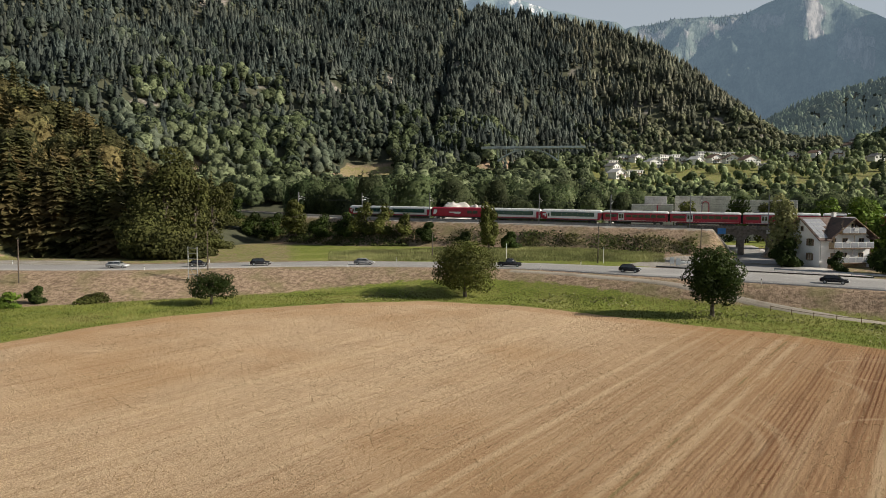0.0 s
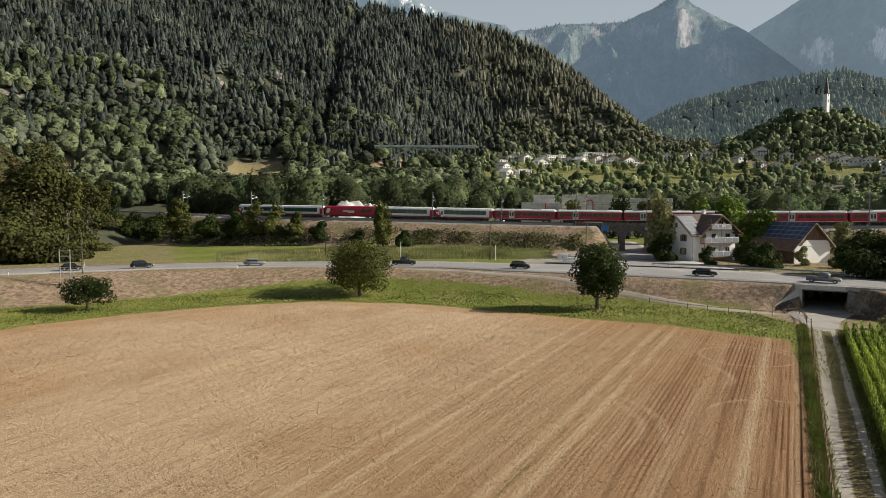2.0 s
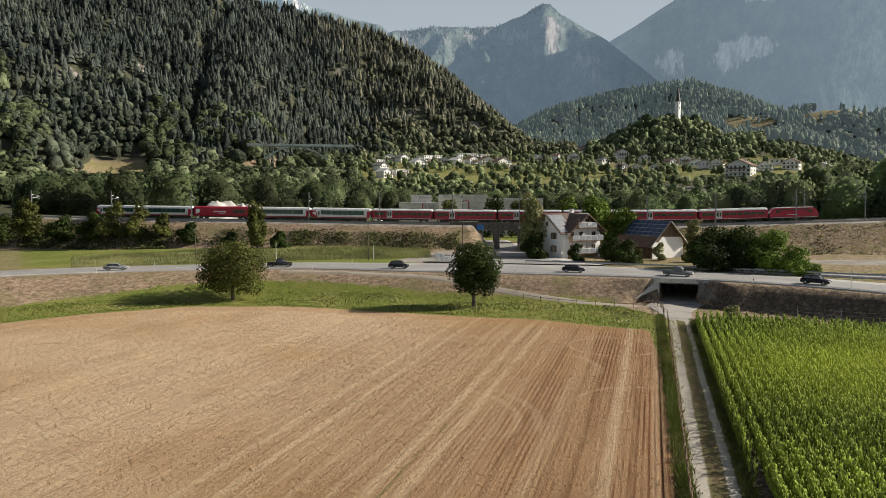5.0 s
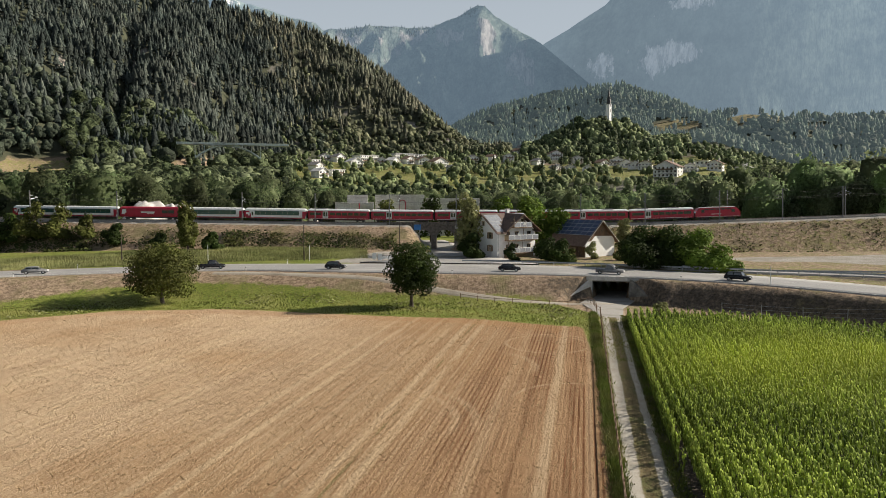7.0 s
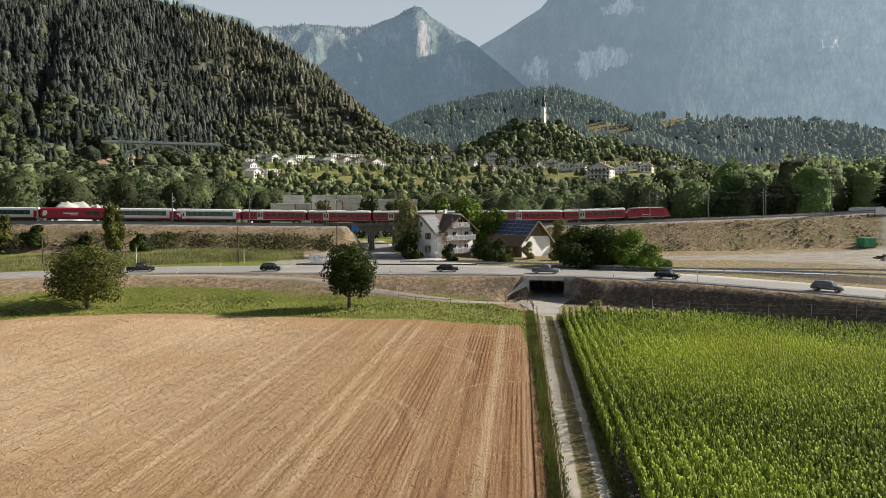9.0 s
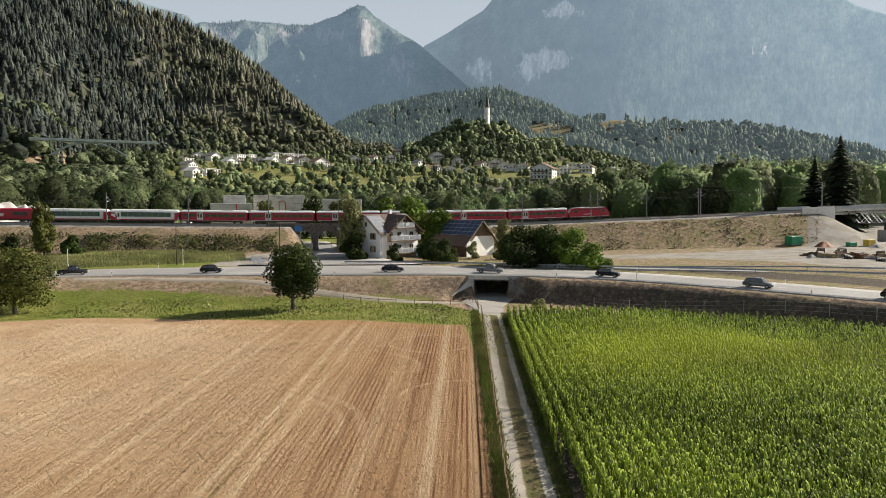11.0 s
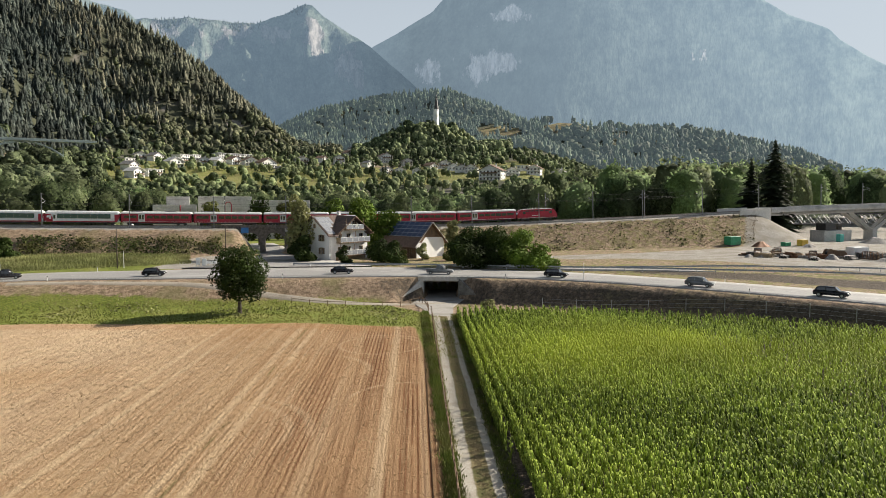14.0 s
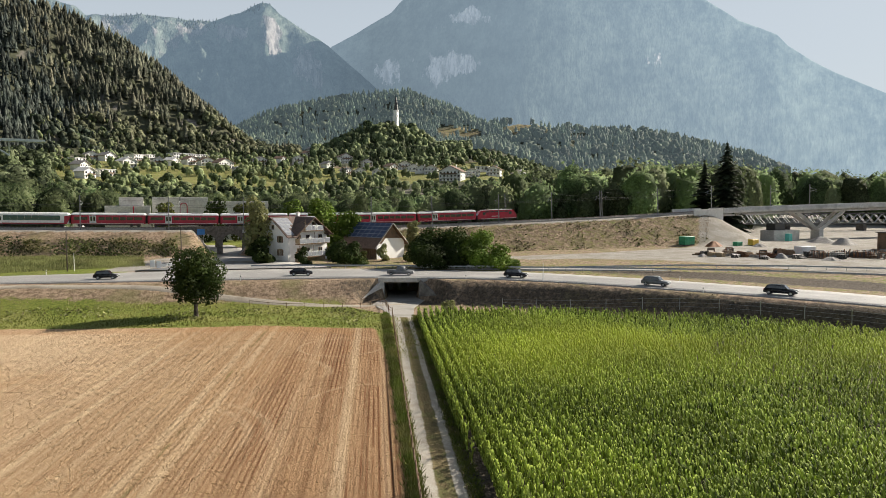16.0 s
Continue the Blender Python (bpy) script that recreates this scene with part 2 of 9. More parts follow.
    stub = blend(t, maths(t, "MULTIPLY", ramp(t, rows, 0.5, 0.68), 0.32), stub, (0.20, 0.10, 0.045))
    stub = blend(t, maths(t, "MULTIPLY", ramp(t, drilled, -0.2, 0.9), clear), stub, (0.14, 0.055, 0.022))
    stub = blend(t, maths(t, "MULTIPLY", ramp(t, bands, 0.52, 0.7), 0.26), stub, (0.53, 0.40, 0.245))
    stub = blend(t, maths(t, "MULTIPLY", furrow, 0.6), stub, (0.13, 0.062, 0.028))
    stub = blend(t, weeds, stub, (0.10, 0.115, 0.030))
    stub = blend(t, maths(t, "MULTIPLY", pressed, 0.44), stub, (0.57, 0.445, 0.290))
    head = ramp(t, maths(t, "ADD", weight("headland"), maths(t, "MULTIPLY", maths(t, "SUBTRACT", noise_at(t, pos, 0.5, 5.0, 0.7), 0.5), 0.9)), 0.4, 0.75)
    stub = blend(t, maths(t, "MULTIPLY", head, 0.4), stub, blend(t, straw, (0.24, 0.115, 0.042), (0.42, 0.25, 0.125)))
    green = blend(t, ramp(t, noise_at(t, pos, 2.2, 6.0, 0.7), 0.3, 0.7), (0.098, 0.124, 0.023), (0.215, 0.252, 0.050))
    green = blend(t, maths(t, "MULTIPLY", ramp(t, noise_at(t, pos, 0.12, 4.0), 0.42, 0.66), 0.5), green, (0.28, 0.26, 0.090))
    dry = blend(t, ramp(t, noise_at(t, pos, 1.1, 7.0, 0.8), 0.38, 0.62), (0.160, 0.113, 0.076), (0.41, 0.304, 0.214))
    dry = blend(t, maths(t, "MULTIPLY", ramp(t, noise_at(t, pos, 0.15, 4.0), 0.45, 0.7), 0.6), dry, (0.17, 0.165, 0.065))
    stone = blend(t, ramp(t, noise_at(t, pos, 5.0, 6.0, 0.8), 0.35, 0.7), (0.26, 0.24, 0.21), (0.44, 0.42, 0.385))
    stone = blend(t, maths(t, "MULTIPLY", ramp(t, noise_at(t, pos, 0.22, 4.0), 0.42, 0.62), 0.7), stone, (0.24, 0.215, 0.175))
    earth = blend(t, ramp(t, noise_at(t, pos, 2.5, 6.0, 0.8), 0.35, 0.7), (0.050, 0.041, 0.031), (0.155, 0.126, 0.100))
    wood = blend(t, noise_at(t, pos, 0.4, 5.0), (0.042, 0.050, 0.030), (0.105, 0.106, 0.068))
    wood = blend(t, ramp(t, noise_at(t, pos, 0.018, 4.0, 0.6), 0.60, 0.68), wood, (0.20, 0.185, 0.16))
    rock = blend(t, ramp(t, noise_at(t, pos, 0.16, 6.0, 0.75), 0.35, 0.66), (0.115, 0.100, 0.084), (0.40, 0.365, 0.32))
    wood = blend(t, ragged("crag", 0.06, 0.9), wood, rock)
    col = dry
    for name, tone, size, amount in (("green", green, 0.7, 0.8), ("stubble", stub, 1.2, 0.5), ("earth", earth, 1.2, 0.6), ("gravel", stone, 0.9, 0.6), ("wood", wood, 0.1, 0.5)):
        col = blend(t, ragged(name, size, amount), col, tone)
    link(t, col, bsdf.inputs["Base Color"])
    bsdf.inputs["Roughness"].default_value = 0.95
    bsdf.inputs["Specular IOR Level"].default_value = 0.15
    bump(t, bsdf, maths(t, "ADD", maths(t, "ADD", straw, maths(t, "MULTIPLY", noise_at(t, pos, 1.3, 3.0, 0.6), 0.8)), maths(t, "MULTIPLY", rows, 1.1)), 0.9, 0.12)
    return m




def track_material():
    """Gravel in two wheel ruts, dry trodden grass between and beside them."""
    m, t, bsdf = nodes("farm_track")
    pos = place_of(t)
    turn = t.nodes.new("ShaderNodeMapping")
    turn.inputs["Rotation"].default_value = (0, 0, radians(36.12))
    link(t, pos, turn.inputs["Vector"])
    axes = t.nodes.new("ShaderNodeSeparateXYZ")
    link(t, turn.outputs[0], axes.inputs[0])
    ragged = maths(t, "MULTIPLY", maths(t, "SUBTRACT", noise_at(t, pos, 1.6, 5.0, 0.7), 0.5), 0.55)
    off = maths(t, "ADD", maths(t, "SUBTRACT", axes.outputs["X"], 4.26), maths(t, "MULTIPLY", maths(t, "SUBTRACT", noise_at(t, pos, 0.12, 2.0), 0.5), 0.3))
    left = maths(t, "ADD", maths(t, "ABSOLUTE", maths(t, "ADD", off, 0.95)), ragged)
    right = maths(t, "ADD", maths(t, "ABSOLUTE", maths(t, "SUBTRACT", off, 0.95)), ragged)
    rut = maths(t, "MAXIMUM", ramp(t, left, 0.52, 0.36), ramp(t, right, 0.38, 0.24))
    grit = noise_at(t, pos, 9.0, 6.0, 0.8)
    stone = blend(t, ramp(t, grit, 0.35, 0.66), (0.30, 0.275, 0.235), (0.52, 0.485, 0.42))
    stone = blend(t, maths(t, "MULTIPLY", ramp(t, noise_at(t, pos, 0.7, 4.0), 0.45, 0.65), 0.4), stone, (0.26, 0.225, 0.175))
    turf = blend(t, ramp(t, noise_at(t, pos, 4.0, 6.0, 0.8), 0.36, 0.64), (0.085, 0.072, 0.034), (0.235, 0.190, 0.098))
    turf = blend(t, maths(t, "MULTIPLY", ramp(t, noise_at(t, pos, 0.5, 3.0), 0.45, 0.62), 0.6), turf, (0.10, 0.115, 0.038))
    link(t, blend(t, rut, turf, stone), bsdf.inputs["Base Color"])
    bsdf.inputs["Roughness"].default_value = 0.95
    bsdf.inputs["Specular IOR Level"].default_value = 0.15
    bump(t, bsdf, grit, 0.7, 0.03)
    return m


M_GROUND = ground_material()
M_TRACK = track_material()
M_ASPHALT = surface("asphalt", (0.255, 0.247, 0.236), (0.345, 0.334, 0.320), (0.40, 0.388, 0.37), fine=3.0, coarse=0.12, rough=0.62, relief=0.004)
M_LINE = surface("road_paint", (0.72, 0.71, 0.68), (0.55, 0.54, 0.52), fine=4.0, rough=0.6)
M_BALLAST = surface("ballast", (0.26, 0.24, 0.215), (0.46, 0.43, 0.39), (0.30, 0.25, 0.20), fine=5.0, coarse=0.15, rough=0.95, relief=0.05)
M_CONCRETE = surface("concrete", (0.47, 0.455, 0.425), (0.60, 0.58, 0.55), (0.36, 0.34, 0.315), fine=2.0, coarse=0.25, rough=0.85, relief=0.006)
M_PALECONCRETE = surface("new_concrete", (0.60, 0.59, 0.56), (0.70, 0.69, 0.66), (0.52, 0.50, 0.47), fine=2.0, coarse=0.3, rough=0.85, relief=0.004)
M_BRIDGEPAINT = surface("pale_bridge_paint", (0.50, 0.56, 0.53), (0.60, 0.66, 0.62), (0.42, 0.46, 0.43), fine=1.0, coarse=0.1, rough=0.7)
M_DARKCONCRETE = surface("dark_concrete", (0.17, 0.16, 0.145), (0.27, 0.255, 0.235), (0.11, 0.10, 0.09), fine=2.0, coarse=0.4, rough=0.9, relief=0.006)
M_STONE = surface("viaduct_stone", (0.10, 0.088, 0.076), (0.20, 0.178, 0.155), (0.065, 0.058, 0.050), fine=1.6, coarse=0.3, rough=0.9, relief=0.03)
M_PLASTER = surface("white_plaster", (0.84, 0.835, 0.82), (0.89, 0.885, 0.87), (0.77, 0.76, 0.73), fine=3.0, coarse=0.35, rough=0.9, relief=0.004)
M_VILLAGEWALL = surface("village_plaster", (0.72, 0.71, 0.68), (0.82, 0.81, 0.78), (0.60, 0.58, 0.54), fine=1.0, coarse=0.15, rough=0.9)
M_ROOF = surface("roof_tiles", (0.085, 0.06, 0.05), (0.16, 0.105, 0.085), (0.06, 0.05, 0.045), fine=3.5, coarse=0.4, rough=0.85, relief=0.03)
M_GREYROOF = surface("grey_roof", (0.14, 0.135, 0.13), (0.24, 0.23, 0.22), fine=2.0, rough=0.7)
M_BROWNROOF = surface("brown_roof", (0.13, 0.08, 0.055), (0.22, 0.14, 0.10), fine=2.0, rough=0.8)
M_WOOD = surface("weathered_wood", (0.12, 0.075, 0.045), (0.23, 0.15, 0.095), (0.08, 0.06, 0.045), fine=7.0, coarse=0.8, rough=0.85, relief=0.01)
M_PALEWOOD = surface("pale_wood", (0.34, 0.25, 0.15), (0.46, 0.36, 0.24), (0.26, 0.20, 0.13), fine=9.0, coarse=0.8, rough=0.85, relief=0.008)
M_BARK = surface("bark", (0.055, 0.042, 0.032), (0.13, 0.105, 0.085), fine=5.0, rough=0.95, relief=0.04)
M_STEEL = surface("galvanised_steel", (0.36, 0.37, 0.38), (0.50, 0.51, 0.52), fine=3.0, rough=0.45, metal=0.7)
M_DARKSTEEL = surface("dark_steel", (0.05, 0.05, 0.052), (0.10, 0.095, 0.09), fine=4.0, rough=0.6, metal=0.4)
M_RUST = surface("rusty_steel", (0.16, 0.075, 0.04), (0.28, 0.14, 0.075), fine=6.0, rough=0.8, metal=0.3)
M_RAILSTEEL = surface("rail_steel", (0.20, 0.15, 0.12), (0.33, 0.28, 0.25), fine=6.0, rough=0.45, metal=0.6)
M_RED = surface("red_paint", (0.35, 0.005, 0.028), (0.42, 0.008, 0.036), (0.29, 0.008, 0.026), fine=1.2, coarse=0.3, rough=0.32)
M_SILVER = surface("silver_roof_paint", (0.52, 0.51, 0.50), (0.66, 0.65, 0.64), (0.42, 0.40, 0.38), fine=1.5, coarse=0.4, rough=0.5)
M_WHITE = surface("white_paint", (0.74, 0.75, 0.74), (0.80, 0.81, 0.80), (0.64, 0.64, 0.62), fine=1.5, coarse=0.4, rough=0.35)
M_GREY = surface("grey_paint", (0.20, 0.20, 0.205), (0.27, 0.27, 0.275), fine=2.0, rough=0.5)
M_BLACK = surface("black_rubber", (0.012, 0.012, 0.012), (0.03, 0.03, 0.03), fine=5.0, rough=0.8)
M_GREENPAINT = surface("green_paint", (0.02, 0.22, 0.10), (0.03, 0.28, 0.14), (0.05, 0.18, 0.10), fine=1.5, coarse=0.6, rough=0.5)
M_TEAL = surface("turquoise_plastic", (0.08, 0.42, 0.38), (0.12, 0.50, 0.45), fine=2.0, rough=0.5)
M_YELLOW = surface("yellow_paint", (0.55, 0.36, 0.04), (0.65, 0.45, 0.08), fine=2.0, rough=0.5)
M_BLUE = surface("blue_sign_paint", (0.03, 0.16, 0.42), (0.05, 0.20, 0.50), fine=2.0, rough=0.4)


def glass_material(name, tint, rough=0.08):
    m, t, bsdf = nodes(name)
    co = t.nodes.new("ShaderNodeTexCoord").outputs["Object"]
    link(t, blend(t, noise_at(t, co, 0.8), tint, tuple(v * 1.8 for v in tint)), bsdf.inputs["Base Color"])
    bsdf.inputs["Roughness"].default_value = rough
    bsdf.inputs["Specular IOR Level"].default_value = 0.8
    bsdf.inputs["Coat Weight"].default_value = 0.6 if rough < 0.2 else 0.0
    return m


M_GLASS = glass_material("window_glass", (0.012, 0.016, 0.02))
M_PANOGLASS = glass_material("panorama_glass", (0.008, 0.045, 0.042), 0.12)
M_SOLAR = glass_material("solar_cells", (0.014, 0.032, 0.085), 0.38)
M_SOLARGREY = glass_material("grey_solar_cells", (0.17, 0.18, 0.20), 0.4)
M_LEAF_DARK = foliage("leaves_dark", (0.014, 0.024, 0.006), (0.055, 0.080, 0.018), (0.036, 0.058, 0.012), 0.4)
M_BRAMBLE = foliage("bramble_leaves", (0.020, 0.030, 0.009), (0.085, 0.110, 0.032), (0.090, 0.082, 0.030), 0.15)
M_LEAF_OLIVE = foliage("leaves_olive", (0.052, 0.062, 0.018), (0.137, 0.144, 0.040), (0.098, 0.112, 0.027), 0.4)
M_LEAF_FRESH = foliage("leaves_fresh", (0.072, 0.125, 0.018), (0.169, 0.237, 0.037), (0.117, 0.188, 0.025), 0.3)
M_LEAF_PALE = foliage("leaves_pale", (0.130, 0.140, 0.055), (0.340, 0.330, 0.150), (0.250, 0.262, 0.110), 0.3, 0.35)
M_CORN = foliage("maize_leaves", (0.032, 0.068, 0.010), (0.420, 0.535, 0.095), (0.440, 0.510, 0.078), 0.016, 0.22, 0.06, 0.95, None, 0.0, 0.5, 0.3)
M_WOODS = foliage("village_woods", (0.054, 0.080, 0.038), (0.230, 0.290, 0.130), (0.255, 0.285, 0.145), 0.035, 0.45, 0.05, 0.6, None, 0.55, 0.8)
M_FOOTWOODS = foliage("foothill_woods", (0.026, 0.042, 0.020), (0.138, 0.174, 0.081), (0.148, 0.166, 0.094), 0.02, 0.2, 0.04, 0.6, None, 0.5, 1.0)
M_KNOLL = foliage("knoll_woods", (0.034, 0.056, 0.026), (0.200, 0.255, 0.118), (0.250, 0.275, 0.135), 0.03, 0.2, 0.04, 0.6, None, 0.4, 1.2)
M_BELT = foliage("river_trees", (0.085, 0.120, 0.052), (0.205, 0.290, 0.128), (0.222, 0.288, 0.138), 0.05, 1.0, 0.09, 0.7, None, 1.1, 0.5)
M_BELTOLIVE = foliage("river_trees_olive", (0.100, 0.118, 0.056), (0.230, 0.278, 0.136), (0.240, 0.275, 0.148), 0.05, 1.0, 0.09, 0.7, None, 1.1, 0.5)
M_BELTDARK = foliage("river_trees_dark", (0.036, 0.054, 0.026), (0.140, 0.186, 0.082), (0.148, 0.182, 0.084), 0.05, 0.9, 0.09, 0.7, None, 1.1, 0.5)
# Needle colour is shifted bluish to carry the haze over the hillside.
M_CONIFER = foliage("spruce_needles", (0.018, 0.029, 0.027), (0.074, 0.092, 0.080), (0.086, 0.095, 0.077), 0.012, 0.12, 0.03, 0.6, None, 0.45, 0.9)
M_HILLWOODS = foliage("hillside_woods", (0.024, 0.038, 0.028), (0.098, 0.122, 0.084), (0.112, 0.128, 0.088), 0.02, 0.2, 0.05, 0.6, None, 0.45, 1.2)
# Lighter copies of the hill materials; sunlight on the flank is in the colour.
M_LITCONIFER = foliage("sunlit_flank_needles", (0.040, 0.050, 0.036), (0.165, 0.172, 0.118), (0.190, 0.180, 0.125), 0.012, 0.15, 0.03, 0.6, None, 0.45, 0.9)
M_LITWOODS = foliage("sunlit_flank_woods", (0.040, 0.054, 0.030), (0.185, 0.205, 0.112), (0.210, 0.205, 0.125), 0.02, 0.2, 0.05, 0.6, None, 0.45, 1.2)
M_PINE = foliage("pine_needles", (0.036, 0.046, 0.018), (0.175, 0.172, 0.070), (0.195, 0.145, 0.064), 0.05, 0.45, 0.11, 0.8, None, 1.2, 0.5)
M_DARKFIR = foliage("dark_fir_needles", (0.012, 0.020, 0.012), (0.060, 0.080, 0.042), (0.060, 0.074, 0.040), 0.05, 0.15, 0.2, 0.8)
M_GRASS = foliage("grass_blades", (0.125, 0.150, 0.028), (0.255, 0.285, 0.066), (0.280, 0.262, 0.088), 0.08, 0.35)
M_TALLGRASS = foliage("tall_pale_grass", (0.150, 0.165, 0.060), (0.300, 0.315, 0.130), (0.270, 0.270, 0.120), 0.06, 0.3, 0.11, 0.5)
M_DRYGRASS = foliage("dry_grass_blades", (0.270, 0.198, 0.130), (0.410, 0.310, 0.212), (0.235, 0.205, 0.100), 0.1, 0.3)
M_STRAW = foliage("straw_stalks", (0.60, 0.45, 0.27), (0.56, 0.43, 0.260), (0.42, 0.285, 0.150), 0.08, 0.25)

# Bluish emission on these leaves stands in for distance haze.
M_BACKSPRUCE = foliage("haze_glow_needles", (0.024, 0.040, 0.026), (0.086, 0.122, 0.074), (0.104, 0.128, 0.078), 0.012, 0.15, 0.03, 0.6, (0.42, 0.56, 0.62, 0.085), 0.4, 1.0)
M_BACKWOODS = foliage("haze_glow_woods", (0.032, 0.048, 0.030), (0.090, 0.114, 0.066), (0.115, 0.128, 0.078), 0.02, 0.3, 0.05, 0.4, (0.42, 0.56, 0.62, 0.085), 0.4, 1.2)

M_FIR = foliage("fir_needles", (0.036, 0.046, 0.018), (0.165, 0.170, 0.068), (0.185, 0.142, 0.064), 0.05, 0.45, 0.2, 0.9)
M_PATH = surface("path_gravel", (0.30, 0.265, 0.215), (0.41, 0.365, 0.30), (0.26, 0.225, 0.175), fine=8.0, coarse=0.3, rough=0.95, relief=0.02)
M_FORECOURT = surface("forecourt_paving", (0.29, 0.275, 0.25), (0.38, 0.36, 0.33), (0.24, 0.225, 0.20), fine=5.0, coarse=0.25, rough=0.9, relief=0.01)
M_BEECH = foliage("beech_leaves", (0.020, 0.025, 0.009), (0.111, 0.114, 0.036), (0.073, 0.081, 0.025), 0.3)
M_HERB = foliage("field_herbs", (0.050, 0.075, 0.014), (0.180, 0.225, 0.045), (0.150, 0.150, 0.050), 0.3, 0.3)

# ---------------------------------------------------------------- the plan: lines of the place, in metres
ROAD_NEAR = [(-330, 150), (-200, 146), (-130, 141), (-91, 138.5), (-66, 139), (-47, 144), (-23, 148), (14, 143.5), (33, 132.5), (55, 118.5), (74, 105.5),
             (88, 90.5), (95, 77), (100, 60), (103, 45), (105, 30), (106, 10), (106, -60), (104, -300)]
ROAD_FAR = [(-330, 162), (-200, 158), (-130, 153), (-91, 150.5), (-70, 151), (-50, 156), (-24, 160), (16, 157.5), (38, 149), (65, 136), (84, 121),
            (97, 104), (105.5, 89), (111.5, 69), (115, 51), (117, 36), (118, 10), (118, -60), (116, -300)]
RAIL = [tuple(at(b, d, z)) for b, d, z in (
    (-27, 520, 15.6), (-22, 405, 15.0), (-17.6, 330, 14.5), (-11, 268, 13.4), (-4, 230, 12.9), (5.5, 211, 12.5), (12.4, 203, 12.1), (23, 197, 11.7),
    (33, 198, 11.7), (40, 202, 11.9), (45, 207, 12.5), (49.4, 213, 13.05), (53.3, 221, 13.6), (56.7, 229, 14.2), (60, 239, 14.9), (63.5, 252, 15.6))]
DECK = [RAIL[-1]] + [tuple(at(b, d, z)) for b, d, z in ((67, 268, 16.2), (71, 290, 16.9), (75, 318, 17.6), (80, 365, 18.4))]
FOOTPATH = [(14, 140.6), (22, 136.2), (31, 130.2), (40, 123.8), (50.5, 113.6), (60, 105.0), (68, 98.9), (76, 95)]
UNDERPASS, UNDER_TURN = Vector((79.4, 100.6, 0)), 39.0
VIADUCT = (21.6, 26.6)
FIELD = [(-56.3, 85.7), (-50.8, 95.9), (-43, 106.5), (-31.8, 114.1), (-18.5, 120.7), (-3.5, 123.6), (11.5, 119), (24.3, 109.4), (35, 100.8), (45.5, 93.5),
         (57.8, 79.5), (44.7, 58.5), (35.0, 43.8), (25.9, 31.3), (6, 4), (-30, -50), (-140, -50), (-140, 60), (-75, 62)]
MAIZE = [(65.0, 80.9), (70, 80.5), (80.4, 70.8), (90.4, 57.5), (98, 44.5), (101.5, 34.4), (102, 10), (100, -30), (30, -30), (9.5, 0.4), (25.5, 23.9), (38.8, 42.9)]


def poly_dist(px, py, line):
    """Distance to a polyline, side (+ to the left of its direction), and the share of z where it has one."""
    best, side, zz = np.full(px.shape, 1e9), np.zeros(px.shape), np.zeros(px.shape)
    for a, b in zip(line[:-1], line[1:]):
        dx, dy = b[0] - a[0], b[1] - a[1]
        t = np.clip(((px - a[0]) * dx + (py - a[1]) * dy) / (dx * dx + dy * dy), 0, 1)
        ex, ey = px - a[0] - t * dx, py - a[1] - t * dy
        d = np.hypot(ex, ey)
        near = d < best
        best = np.where(near, d, best)
        side = np.where(near, np.sign(dx * (py - a[1]) - dy * (px - a[0])), side)
        if len(a) > 2:
            zz = np.where(near, a[2] + t * (b[2] - a[2]), zz)
    return best, side, zz


def inside(px, py, poly):
    """Signed distance to a closed outline: + inside."""
    hit = np.zeros(px.shape, dtype=bool)
    for a, b in zip(poly, poly[1:] + poly[:1]):
        cross = (a[1] > py) != (b[1] > py)
        hit ^= cross & (px < (b[0] - a[0]) * (py - a[1]) / (b[1] - a[1] + 1e-12) + a[0])
    d = poly_dist(px, py, poly + poly[:1])[0]
    return np.where(hit, d, -d)


def smooth(v, lo, hi):
    t = np.clip((v - lo) / (hi - lo), 0, 1)
    return t * t * (3 - 2 * t)


def wobble(x, y, size, seed=0.0):
    """Gentle uneven ground, about -1 to 1."""
    return (np.sin(x / size + 1.3 + seed) * np.cos(y / size * 1.13 - 0.4 + seed) + 0.5 * np.sin(x / size * 2.3 - y / size * 1.7 + 2.1 * seed)
            + 0.3 * np.cos(x / size * 4.1 + y / size * 3.3 + seed)) / 1.6


def ridge_height(x, y, line, slope, rough=0.0):
    top, least = np.full(x.shape, -1e9), np.full(x.shape, 1e9)
    for a, b in zip(line[:-1], line[1:]):
        d, _, z = poly_dist(x, y, [a, b])
        top, least = np.maximum(top, z - slope * d), np.minimum(least, d)
    crest = np.array([(math.degrees(math.atan2(p[0], p[1])), (p[2] - EYE) / math.hypot(p[0], p[1])) for p in line])
    cap = EYE + np.hypot(x, y) * np.interp(np.degrees(np.arctan2(x, y)), crest[:, 0], crest[:, 1])
    return np.minimum(top + rough * wobble(x, y, 55.0) * np.clip(least / 60, 0, 1), cap)


def main_slope(x, y):
    return np.interp(np.degrees(np.arctan2(x, y)), [4, 13], [0.50, 0.68])


RIDGE_MAIN = [tuple(at(b, d, z)) for b, d, z in ((-60, 1800, 620), (-45, 1550, 560), (-20, 1400, 480), (0, 1280, 385), (5, 1240, 350), (10, 1200, 320), (14, 1160, 287),
                                                 (17, 1120, 249), (18.7, 1105, 220), (20.4, 1090, 194), (22, 1075, 162), (24.2, 1060, 128), (27, 1030, 88), (30, 1000, 60))]
RIDGE_LEFT = [tuple(at(b, d, z)) for b, d, z in ((-60, 420, 120), (-40, 390, 80), (-32.6, 345, 56), (-29, 320, 43), (-25.6, 290, 26), (-21.7, 255, 12))]
